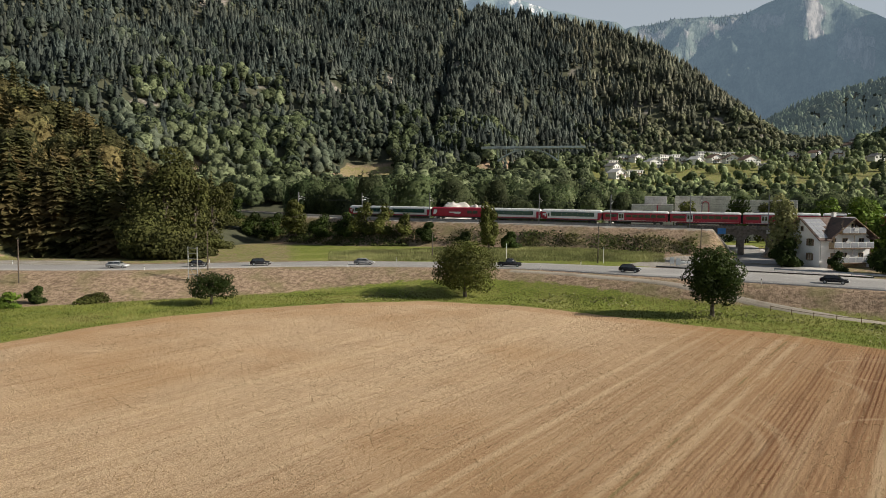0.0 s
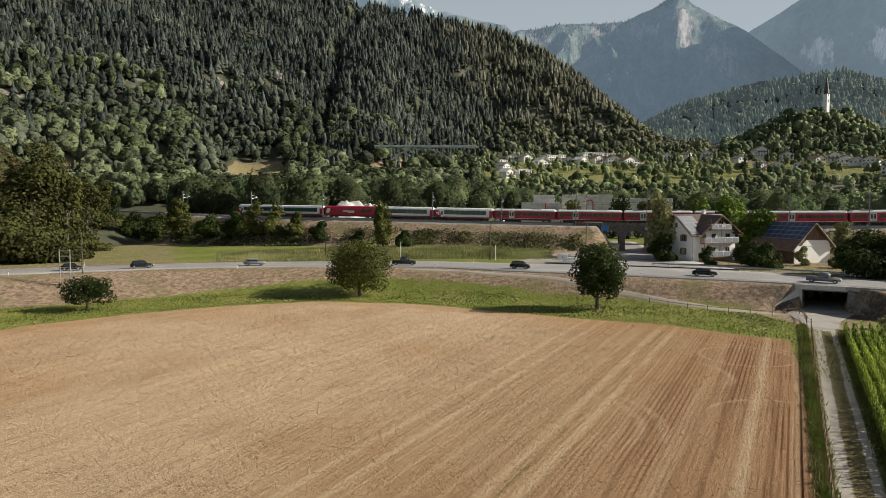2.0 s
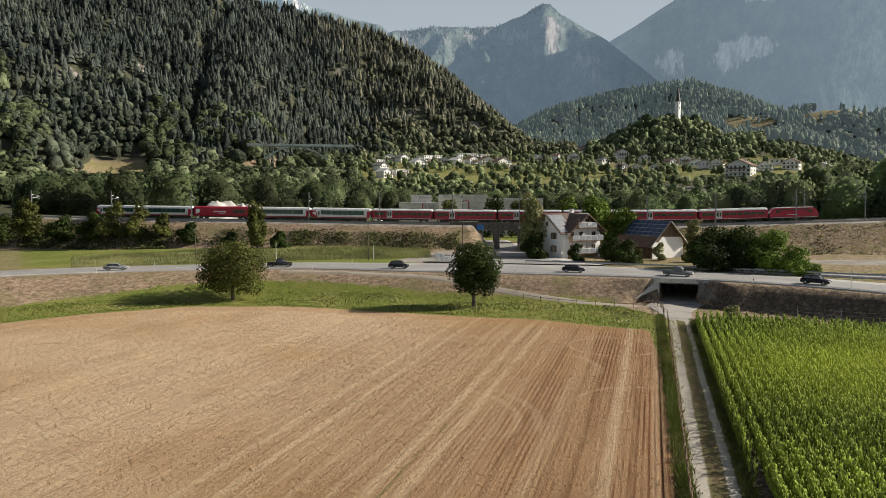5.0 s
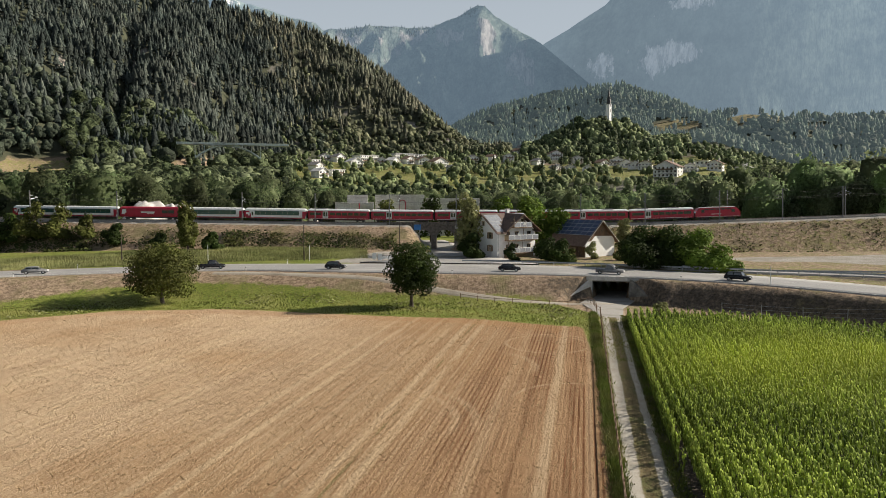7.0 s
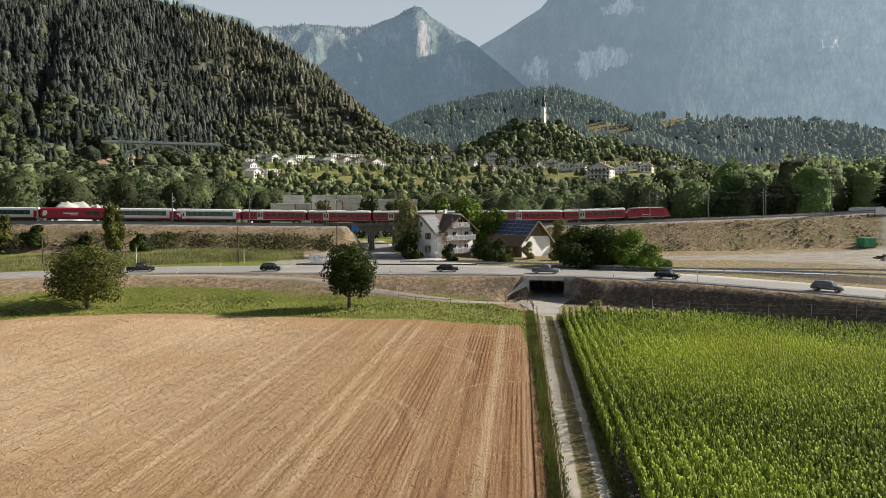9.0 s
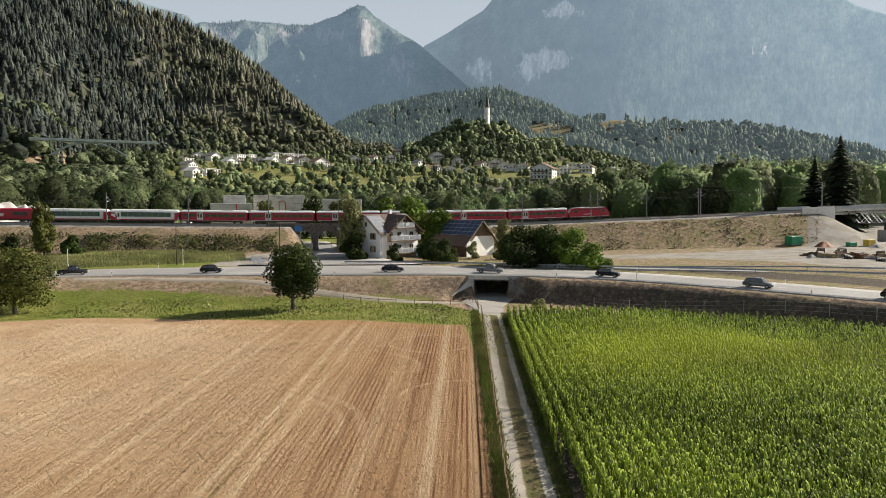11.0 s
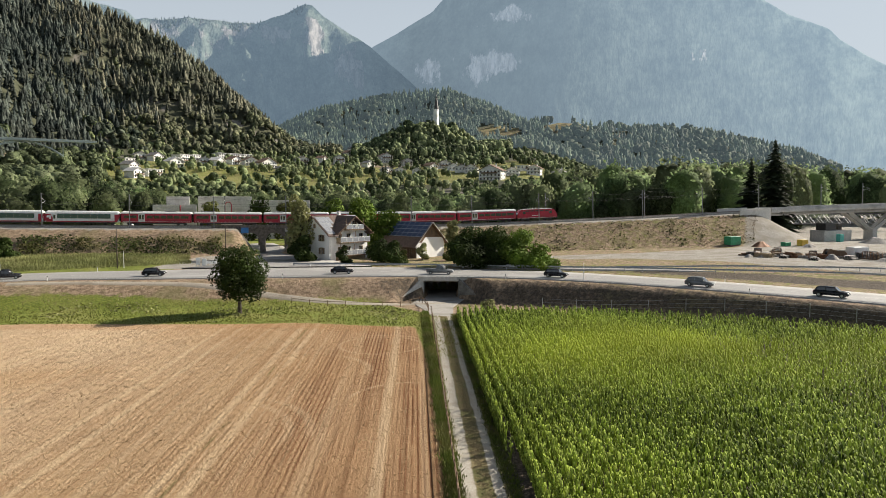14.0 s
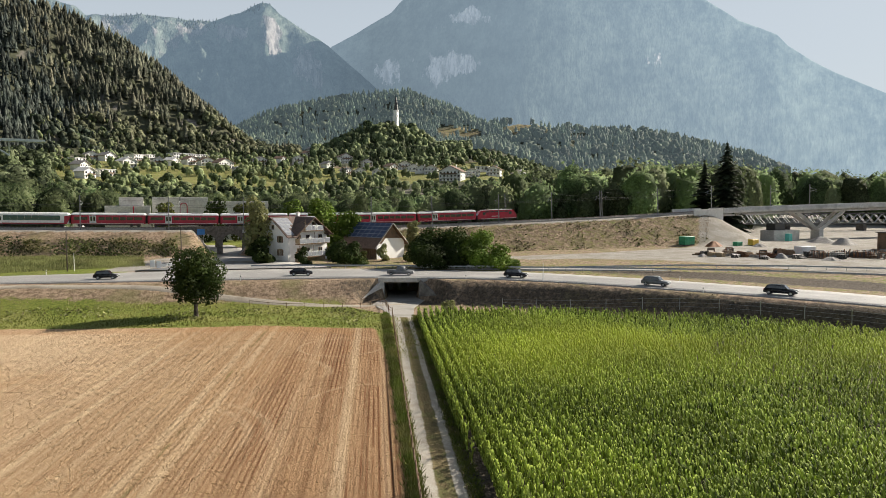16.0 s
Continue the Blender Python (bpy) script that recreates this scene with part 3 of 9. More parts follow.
RIDGE_KNOLL = [tuple(at(b, d, z)) for b, d, z in ((33.6, 950, 100), (35.5, 950, 117), (37.8, 960, 121), (39.7, 960, 112), (41.1, 960, 90))]
RIDGE_CHURCHBACK = [tuple(at(b, d, z)) for b, d, z in ((22, 1500, 110), (24.7, 1480, 158), (27.3, 1480, 200), (31.4, 1470, 226), (35, 1460, 241), (38.8, 1450, 246), (42, 1430, 214), (43.9, 1420, 188), (47, 1420, 150))]
RIDGE_RIGHT = [tuple(at(b, d, z)) for b, d, z in ((42.5, 1250, 152), (48.6, 1250, 163), (54, 1280, 146), (58, 1320, 146), (61.8, 1350, 128), (65.5, 1400, 104), (68.2, 1450, 74), (73, 1550, 26))]


def ground_height(x, y):
    x, y = np.asarray(x, dtype=float), np.asarray(y, dtype=float)
    r = np.hypot(x, y)
    bearing = np.degrees(np.arctan2(x, y))
    dn, side, _ = poly_dist(x, y, ROAD_NEAR)
    sn = dn * side                                   # + beyond the road's near edge
    width = np.interp(x, [-60, 10, 60, 80], [17, 15, 10, 7.5])
    z = 3.95 * smooth(sn, -width, -1.0)
    far = smooth(sn, 14, 50)
    z = z + far * np.interp(bearing, [-30, -15, -5, 10, 30, 45, 60], [-0.8, -0.6, 0.6, 1.5, 0.2, 0.6, 1.0])
    rise = np.interp(bearing, [-40, 0, 34, 46, 58, 75, 95], [0.16, 0.14, 0.125, 0.14, 0.02, 0.01, 0.01])
    z = z + rise * np.clip(r - 330, 0, 900) * (y > -200)
    dr, rs, rz = poly_dist(x, y, RAIL[:-1] + [tuple(at(62.0, 246, 15.25))])
    rise_to = rz - 0.75 - np.clip(dr - 4.6, 0, None) / np.where(rs > 0, 2.2, 1.75)
    z = np.maximum(z, rise_to)
    # the road under the viaduct
    gap = (bearing > VIADUCT[0]) & (bearing < VIADUCT[1]) & (r > 170) & (r < 240)
    edge = np.minimum(bearing - VIADUCT[0], VIADUCT[1] - bearing) / 57.3 * r
    z = np.where(gap, np.minimum(z, np.maximum(4.2, z - edge * 1.3)), z)
    for line, slope, rough in ((RIDGE_MAIN, main_slope(x, y), 16.0), (RIDGE_LEFT, 0.42, 3.0), (RIDGE_KNOLL, 0.62, 5.0), (RIDGE_CHURCHBACK, 0.42, 9.0), (RIDGE_RIGHT, 0.36, 9.0)):
        z = np.maximum(z, ridge_height(x, y, line, slope, rough))
    steep = ridge_height(x, y, RIDGE_MAIN, main_slope(x, y))
    z = z - 20.0 * np.exp(-((bearing + 0.9 - 0.012 * (steep - 100)) / 0.5) ** 2) * smooth(steep, 60, 110) * smooth(r, 560, 700)
    # the underpass is cut through the road bank
    c, s = math.cos(radians(UNDER_TURN)), math.sin(radians(UNDER_TURN))
    u = (x - UNDERPASS.x) * s + (y - UNDERPASS.y) * c
    v = (x - UNDERPASS.x) * c - (y - UNDERPASS.y) * s
    cut = ((u > -12) & (u < 15) & (np.abs(v) < 3.6)) | ((u > -4.6) & (u <= 0) & (np.abs(v) < 3.2 - u)) | ((u <= -4.6) & (u > -12) & (np.abs(v) < 7.6))
    z = np.where(cut, np.minimum(z, -0.02), z)
    lane = poly_dist(x, y, [(-10, -21), (78, 99.7)])[0]
    z = z + 0.10 * smooth(lane, 5, 9) * wobble(x, y, 9.0) * smooth(np.abs(sn - 6), 8, 16) * (dr > 7)
    return z


def height(x, y):
    return float(ground_height(np.array([x]), np.array([y]))[0])


def steps(*runs):
    out = [runs[0][0]]
    for a, b, s in runs:
        out += list(np.linspace(a, b, max(2, int(round((b - a) / s)) + 1))[1:])
    return np.array(out)


def CLEARING(x, y):
    """1 on the dry meadows that lie open among the woods."""
    r, b = np.hypot(x, y), np.degrees(np.arctan2(x, y))
    rise = np.degrees(np.arctan2(ground_height(x, y) - EYE, r)) + 0.25 * wobble(x, y, 20.0)
    foot = (np.abs(b + 7.6) < 3.6) & (r > 535) & (rise > 1.6) & (rise < 2.9) & (r < 690)
    brow = (np.abs(b - 43.0) < 1.8) & (rise > 4.9) & (rise < 6.3) & (r > 1050) & (r < 1300)
    crest = (np.abs(b - 49.2) < 2.2) & (rise > 5.7) & (r > 1100) & (r < 1300)
    return (foot | brow | crest) * 1.0


CRAGS = [  # bearing, rise, half widths in degrees: pale rock among the trees
    (-15.9, 7.9, 1.3, 0.55), (-23.6, 7.4, 1.6, 0.5), (-9.0, 9.2, 1.0, 0.5), (-4.5, 9.9, 0.5, 0.7), (0.6, 10.0, 0.6, 0.6), (21.3, 6.1, 1.1, 0.6), (-18.5, 15.2, 1.6, 0.5),
    (22.6, 5.2, 0.4, 0.4), (-20.5, 6.0, 1.2, 0.35), (17.0, 7.0, 0.8, 0.4), (30.9, 7.4, 0.5, 0.45), (53.0, 5.2, 0.5, 0.35)]


def crag(x, y):
    """0 to 1: how far rock shows through the woods."""
    b, rise = np.degrees(np.arctan2(x, y)), np.degrees(np.arctan2(ground_height(x, y) - EYE, np.hypot(x, y)))
    out = np.zeros(b.shape)
    for cb, ce, wb, we in CRAGS:
        out = np.maximum(out, np.exp(-((b - cb) / wb) ** 2 - ((rise - ce) / we) ** 2))
    return out * (np.hypot(x, y) > 450)


def build_ground():
    xs = steps((-4600, -1500, 200), (-1500, -400, 28), (-400, -150, 8), (-150, -60, 2.5), (-60, 110, 1.3), (110, 320, 3), (320, 1600, 26), (1600, 4600, 200))
    ys = steps((-1500, -60, 90), (-60, 20, 4), (20, 150, 1.3), (150, 260, 2.0), (260, 420, 4), (420, 1700, 24), (1700, 4600, 200))
    gx, gy = np.meshgrid(xs, ys)
    gz = ground_height(gx, gy)
    nx, ny = len(xs), len(ys)
    i = (np.arange(ny - 1)[:, None] * nx + np.arange(nx - 1)[None, :]).ravel()
    me = mesh_np("ground", np.stack([gx, gy, gz], -1).reshape(-1, 3), np.stack([i, i + 1, i + nx + 1, i + nx], 1), M_GROUND, True)
    x, y = gx.ravel(), gy.ravel()
    r, bearing = np.hypot(x, y), np.degrees(np.arctan2(x, y))
    dn, side, _ = poly_dist(x, y, ROAD_NEAR)
    sn = dn * side
    dr, rs, _ = poly_dist(x, y, RAIL)
    soft = lambda sd, w: np.clip(0.5 + sd / w, 0, 1)
    w = {}
    field = inside(x, y, FIELD)
    w["stubble"] = soft(field, 1.6)
    w["headland"] = soft(field + 0.5, 2.0) * soft(4.5 - field, 4.0) * (x * 0.8078 - y * 0.5895 < -3)
    verge = soft(-6.5 - sn - np.interp(x, [-80, -60, -30, -5, 20, 40, 60], [19, 12, 7, 1, 0, 1.5, 0.5]), 5.0) * (x < 66)
    meadow = soft(sn - 15, 5) * soft(dr - np.interp(bearing, [-20, 10], [24, 15]), 4) * (rs < 0) * (bearing < 17) * np.interp(bearing, [-13, -9], [0.5, 1.0])
    w["green"] = np.maximum.reduce([verge, meadow, soft(sn - 20, 6) * (rs > 0) * (r < 480), (r > 330) * (r < 760) * (bearing > 9) * 0.55, CLEARING(x, y) * 0.47, soft(sn - 12, 6) * (rs < 0) * (bearing > 30) * np.where(sn < 34, 0.47, 0.42), soft(-6.0 + dr, 3) * (dr < 18) * (rs < 0) * (bearing > 30) * 0.43])
    # Earth also reaches a metre past the maize, darkening where its shade falls.
    w["earth"] = soft(-sn - 0.5, 2) * soft(sn + 8, 3) * soft(x - 62, 20) * 0.56 + soft(inside(x, y, MAIZE) + 1.0, 0.8) + 0.40 * (dr > 5) * (dr < 26) * (rs < 0) * (bearing > 38) * (bearing < 63) + soft(sn - 13, 4) * soft(52 - sn, 6) * (rs < 0) * (bearing > 40) * 0.32 + soft(sn - 19.5, 3) * soft(28 - sn, 3) * (bearing > 54) * np.interp(bearing, [56, 66], [0.25, 0.62])
    yard = [tuple(at(b, d)[:2]) for b, d in ((46, 172), (50, 178), (55, 188), (60, 205), (64, 235), (72, 255), (85, 300), (85, 160), (72, 150), (62, 162), (54, 168), (49, 165))]
    apron = [(40, 152), (58, 168), (76, 170), (84, 150), (66, 136), (52, 142)]
    w["gravel"] = np.maximum.reduce([soft(inside(x, y, yard), 4), soft(inside(x, y, apron), 5), soft(5.0 - dr, 1.6) * (bearing < 66),
                                     soft(bearing - 62.3, 1.0) * (r > 215) * (bearing < 90)])
    w["wood"] = np.maximum(np.maximum(soft(r - 760, 200) * (bearing < 80), soft(ridge_height(x, y, RIDGE_MAIN, main_slope(x, y)) - 45, 25)), soft(ridge_height(x, y, RIDGE_LEFT, 0.42) - 2, 4))
    # Dark woodland floor under the belts also stands in for shade between crowns.
    below = (dr > 15) * (rs > 0) * (r < np.where(bearing > 31, 560, 440)) * (bearing > -20) * (bearing < 62) * ~((bearing > 14.8) & (bearing < 31.5) & (r < 275))
    w["wood"] = np.maximum(w["wood"], below * 0.85)
    w["wood"] = w["wood"] * (1 - 0.55 * CLEARING(x, y))
    layby = soft(sn - 11, 2) * (bearing < -17) * (x > -300)
    w["wood"] = w["wood"] * (1 - layby * soft(34 - sn, 6))
    w["gravel"] = np.maximum(w["gravel"], layby * soft(25 - sn, 4) * soft(-25.5 - bearing, 1.5))
    w["crag"] = crag(x, y)
    lane = poly_dist(x, y, [(-10, -21), (68, 86)])[0]
    w["green"] = w["green"] * smooth(lane, 1.4, 2.2)
    w["earth"] = np.maximum(w["earth"], 0.35 * (lane < 1.4))
    for name, value in w.items():
        a = me.attributes.new(name, "FLOAT", "POINT")
        a.data.foreach_set("value", np.clip(value, 0, 1).astype(np.float32))
    return tagged(new("ground", me), "stubble, meadow and dry banks rising to wooded hills", "ground", kind="structure")


build_ground()


def along(line, step):
    """Even points along a polyline, rounded at its corners."""
    p = [Vector(q) if len(q) == 3 else Vector((*q, 0.0)) for q in line]
    out = []
    for k in range(len(p) - 1):
        a, b, c, d = p[max(k - 1, 0)], p[k], p[k + 1], p[min(k + 2, len(p) - 1)]
        n = max(1, int((c - b).length / step))
        for j in range(n):
            t = j / n
            out.append(0.5 * (2 * b + (c - a) * t + (2 * a - 5 * b + 4 * c - d) * t * t + (3 * b - a - 3 * c + d) * t ** 3))
    out.append(p[-1])
    return out


def strip(name, left, right, z, thick, material, columns=4):
    """A band between two lines, with thickness; z: a height or None to take the lines' own."""
    n = min(len(left), len(right))
    v, f = [], []
    m = columns + 1
    for i in range(n):
        for j in range(m):
            q = left[i].lerp(right[i], j / columns)
            v.append((q.x, q.y, q.z if z is None else z))
    for i in range(n):
        for q in (left[i], right[i]):
            v.append((q.x, q.y, (q.z if z is None else z) - thick))
    for i in range(n - 1):
        for j in range(columns):
            a = i * m + j
            f.append((a, a + 1, a + m + 1, a + m))
        b = n * m + 2 * i
        f.append((i * m, i * m + m, b + 2, b))
        f.append((i * m + columns, b + 1, b + 3, i * m + m + columns))
    return mesh_np(name, v, f, material)


def offset(line, d):
    """The line moved sideways by d (+ to its right)."""
    out = []
    for i, p in enumerate(line):
        q = line[min(i + 1, len(line) - 1)] - line[max(i - 1, 0)]
        q.z = 0
        q.normalize()
        out.append(p + Vector((q.y, -q.x, 0)) * d)
    return out


def resample(line, n):
    seg = [0.0]
    for a, b in zip(line[:-1], line[1:]):
        seg.append(seg[-1] + (b - a).length)
    out = []
    for s in np.linspace(0, seg[-1], n):
        k = min(max(int(np.searchsorted(seg, s)) - 1, 0), len(line) - 2)
        out.append(line[k].lerp(line[k + 1], (s - seg[k]) / max(seg[k + 1] - seg[k], 1e-9)))
    return out


road_near, road_far = resample(along(ROAD_NEAR, 4), 260), resample(along(ROAD_FAR, 4), 260)
main_road = tagged(new("road", strip("road", road_near, road_far, 4.06, 0.55, M_ASPHALT)), "grey asphalt main road on a bank", "road", kind="structure")


def paint_line(a, b, share, width, z, lo=0, hi=None, dash=None):
    line = [p.lerp(q, share) for p, q in zip(a, b)][lo:hi]
    if dash is None:
        return part("line", strip("line", offset(line, -width / 2), offset(line, width / 2), z, 0.01, M_LINE, 1), None, main_road)
    fine = resample(line, 6 * len(line))
    for k in range(0, len(fine) - dash, 2 * dash):
        bit = fine[k:k + dash]
        part("line", strip("line", offset(bit, -width / 2), offset(bit, width / 2), z, 0.01, M_LINE, 1), None, main_road)


for share in (0.07, 0.93):
    paint_line(road_near, road_far, share, 0.22, 4.075, 45, 225)
paint_line(road_near, road_far, 0.5, 0.2, 4.075, 85, 200, 5)

# the lane that runs up beside the main road behind the guard rail
upper = [Vector((*p, 0)) for p in ((94, 115), (99, 107), (107, 94.5), (121, 79), (133.5, 61.5), (142, 47), (150, 20), (150, -60))]
upper = resample(along(upper, 4), 70)
tagged(new("side_road", strip("side_road", upper, offset(upper, -5.5), 4.3, 0.5, M_ASPHALT)), "narrow grey asphalt lane beside the main road", "road", kind="structure")
# the road that turns off under the viaduct
fork_l = resample(along([(46, 147), (60, 152), (72, 168), (82, 192), (90, 222), (97, 260)], 4), 40)
fork_r = resample(along([(80, 126), (80, 140), (84, 158), (91, 188), (99, 218), (107, 256)], 4), 40)
tagged(new("side_road", strip("side_road", fork_l, fork_r, 4.28, 0.45, M_ASPHALT)), "asphalt road that turns off below the railway viaduct", "road", kind="structure")
# the pale footpath down to the underpass
walk_line = resample(along(FOOTPATH, 3), 120)
lanes = [offset(walk_line, -0.85 + 0.34 * k) for k in range(6)]
for k, row in enumerate(lanes):
    for p in row:
        p.z = height(p.x, p.y) + (0.11 if 0 < k < 5 else -0.05)
verts = [tuple(row[i]) for i in range(len(walk_line)) for row in lanes]
faces = [(6 * i + k, 6 * i + k + 1, 6 * i + k + 7, 6 * i + k + 6) for i in range(len(walk_line) - 1) for k in range(5)]
tagged(new("path", mesh_np("path", verts, faces, M_PATH, True)), "pale gravel footpath down the bank", "path", kind="structure")


def farm_track():
    """Two pale gravel ruts with worn grass between them, on one low strip."""
    d = Vector((0.5895, 0.8078, 0)).normalized()
    side = Vector((d.y, -d.x, 0))
    a = Vector((66.5, 83.9, 0))
    lanes = [[a - d * float(q) + side * off + Vector((0, 0, 0.035 if abs(off) < 1.5 else -0.03)) for q in np.arange(-2.5, 110, 1.5)] for off in (-1.75, -1.4, -0.7, 0.0, 0.7, 1.4, 1.75)]
    verts = [tuple(row[i]) for i in range(len(lanes[0])) for row in lanes]
    faces = [(7 * i + k, 7 * i + k + 7, 7 * i + k + 8, 7 * i + k + 1) for i in range(len(lanes[0]) - 1) for k in range(6)]
    tagged(new("farm_track", mesh_np("farm_track", verts, faces, M_TRACK, True)), "farm track with two pale gravel ruts and worn grass between", "track", kind="structure")
    bm = slab([(65.3, 85.4, 0.05), (68.0, 83.2, 0.05), (74.0, 90.5, 0.05), (82.8, 97.6, 0.05), (88.5, 108, 0.05), (83.0, 112, 0.05), (75.6, 102.5, 0.05), (71.0, 98.5, 0.05), (68.6, 92, 0.05)], 0.35)
    tagged(part("pavement", bm, M_FORECOURT), "pale gravel forecourt of the underpass", "pavement", kind="structure")


farm_track()


# ---------------------------------------------------------------- growing things
def quads_from(centres, normals, size, stretch=1.3, corners=4):
    """Leaf-like quads (or triangles), one for each centre."""
    n = len(centres)
    a = rng.normal(size=(n, 3))
    a -= normals * (a * normals).sum(1, keepdims=True)
    a /= np.linalg.norm(a, axis=1, keepdims=True) + 1e-9
    b = np.cross(normals, a)
    s = (size * rng.uniform(0.6, 1.35, n))[:, None] / 2
    c = centres
    if corners == 3:
        v = np.stack([c - a * s * 1.5 - b * s * 0.3, c + a * s * 0.5 - b * s * 1.3, c + a * s * 0.9 + b * s * 1.4], 1).reshape(-1, 3)
        return v, np.arange(3 * n).reshape(-1, 3)
    v = np.stack([c - a * s * stretch, c - b * s, c + a * s * stretch, c + b * s], 1).reshape(-1, 3)
    return v, np.arange(4 * n).reshape(-1, 4)


def crown_leaves(n, blobs, size, corners=4):
    """Leaves on the shells of rounded clumps: blobs rows of x, y, z, rx, rz."""
    blobs = np.asarray(blobs, dtype=float)
    area = blobs[:, 3] ** 2
    pick = rng.choice(len(blobs), n, p=area / area.sum())
    d = rng.normal(size=(n, 3))
    d /= np.linalg.norm(d, axis=1, keepdims=True)
    rad = rng.uniform(0.55, 1.05, n) ** 0.6
    B = blobs[pick]
    c = B[:, :3] + d * np.stack([B[:, 3], B[:, 3], B[:, 4]], 1) * rad[:, None]
    nn = d + rng.normal(scale=0.38 if corners == 4 else 0.24, size=(n, 3)) + np.array([0, 0, 0.25])
    nn /= np.linalg.norm(nn, axis=1, keepdims=True)
    return quads_from(c, nn, np.full(n, size), 1.3, corners)


def bush_blobs(r, h, k, seed_r, squat=0.8):
    """Clump places for a bush that is full down to the ground."""
    out = []
    for i in range(k):
        t = ((i * 0.618) % 1.0) ** 1.1
        a, q = i * 2.4 + seed_r.uniform(-0.6, 0.6), r * math.sqrt(max(0.05, 1 - 0.85 * t * t)) * seed_r.uniform(0.25, 0.85)
        br = r * seed_r.uniform(0.28, 0.46)
        out.append((q * math.cos(a), q * math.sin(a), max(br * squat * 0.6, h * t * seed_r.uniform(0.75, 0.95)), br, br * squat))
    out.append((0, 0, h * 0.4, r * 0.6, h * 0.38))
    return out


def crown_blobs(r, z0, z1, k, seed_r, squat=0.8):
    """Clump places for a crown of radius r between z0 and z1."""
    out = []
    for i in range(k):
        t = (i + 0.5) / k
        z = z0 + (z1 - z0) * (0.12 + 0.78 * t)
        w = r * math.sin(math.pi * min(0.95, 0.22 + 0.68 * t)) ** 0.7
        a = i * 2.4 + seed_r.uniform(-0.5, 0.5)
        q = w * seed_r.uniform(0.35, 0.72)
        br = r * seed_r.uniform(0.34, 0.52)
        out.append((q * math.cos(a), q * math.sin(a), z, br, br * squat))
    out.append((0, 0, (z0 + z1) / 2, r * 0.6, (z1 - z0) * 0.36))
    return out


def tree(name, label, place, h, r, material, leaves=2600, size=0.34, clear=0.18, k=16, trunk=0.22, lean=0.0, seed=1, squat=0.8, group=""):
    """A broadleaf tree: tapered trunk with limbs, and a crown of single leaves in clumps."""
    sr = random.Random(seed)
    t = thing(name, label, "tree" if "tree" in name else "bush", place, 0, group)
    top = h * 0.72
    bm = bmesh.new()
    pts = [Vector((lean * s * h * 0.3 + 0.12 * math.sin(3 * s + seed), 0.10 * math.sin(4 * s + seed), s * top - 0.3 * (s == 0))) for s in (0, 0.2, 0.4, 0.6, 0.8, 1.0)]
    rad = [trunk * 1.35, trunk, trunk * 0.8, trunk * 0.6, trunk * 0.4, trunk * 0.15]
    for i in range(5):
        tube(bm, pts[i], pts[i + 1], rad[i], rad[i + 1], 9)
    blobs = crown_blobs(r, h * clear, h, k, sr, squat) if clear > 0 else bush_blobs(r, h, k + 6, sr, squat)
    blobs = [(b[0] + lean * h * 0.2, *b[1:]) for b in blobs]
    for b in blobs[:-1]:
        base = pts[0].lerp(pts[-1], min(0.9, max(0.22, b[2] / h * 0.8)))
        tube(bm, base, Vector(b[:3]), trunk * 0.3, trunk * 0.06, 5)
    part("trunk", bm, M_BARK, t)
    v, f = crown_leaves(leaves, blobs, size)
    v[:, 2] = np.maximum(v[:, 2], 0.05)
    part("crown", mesh_np("crown", v, f, material), None, t)
    return t


def conifer_template(tiers, n, jag, sr):
    """A spire of ragged, drooping tiers, one metre high."""
    v, f = [], []
    lean = (sr.uniform(-0.012, 0.012), sr.uniform(-0.012, 0.012))
    for k in range(tiers):
        z0 = 0.05 + 0.80 * (k / tiers) ** 0.92
        z1 = min(1.0, z0 + 1.5 / tiers + 0.05) if k < tiers - 1 else 1.0
        r = 0.185 * (1 - k / tiers) ** 0.75 * sr.uniform(0.86, 1.14) + 0.016
        o = len(v)
        v.append((lean[0] * k, lean[1] * k, z1))
        turn = sr.uniform(0, 6.3)
        for i in range(2 * n):
            q = r * (sr.uniform(0.75, 1.25) if i % 2 == 0 else jag * sr.uniform(0.85, 1.1))
            a = turn + math.pi * i / n
            v.append((q * math.cos(a), q * math.sin(a), z0 + (0.035 if i % 2 else -0.025) * sr.uniform(0.4, 1.5)))
        for i in range(2 * n):
            f.append((o, o + 1 + i, o + 1 + (i + 1) % (2 * n)))
    return np.array(v), np.array(f)


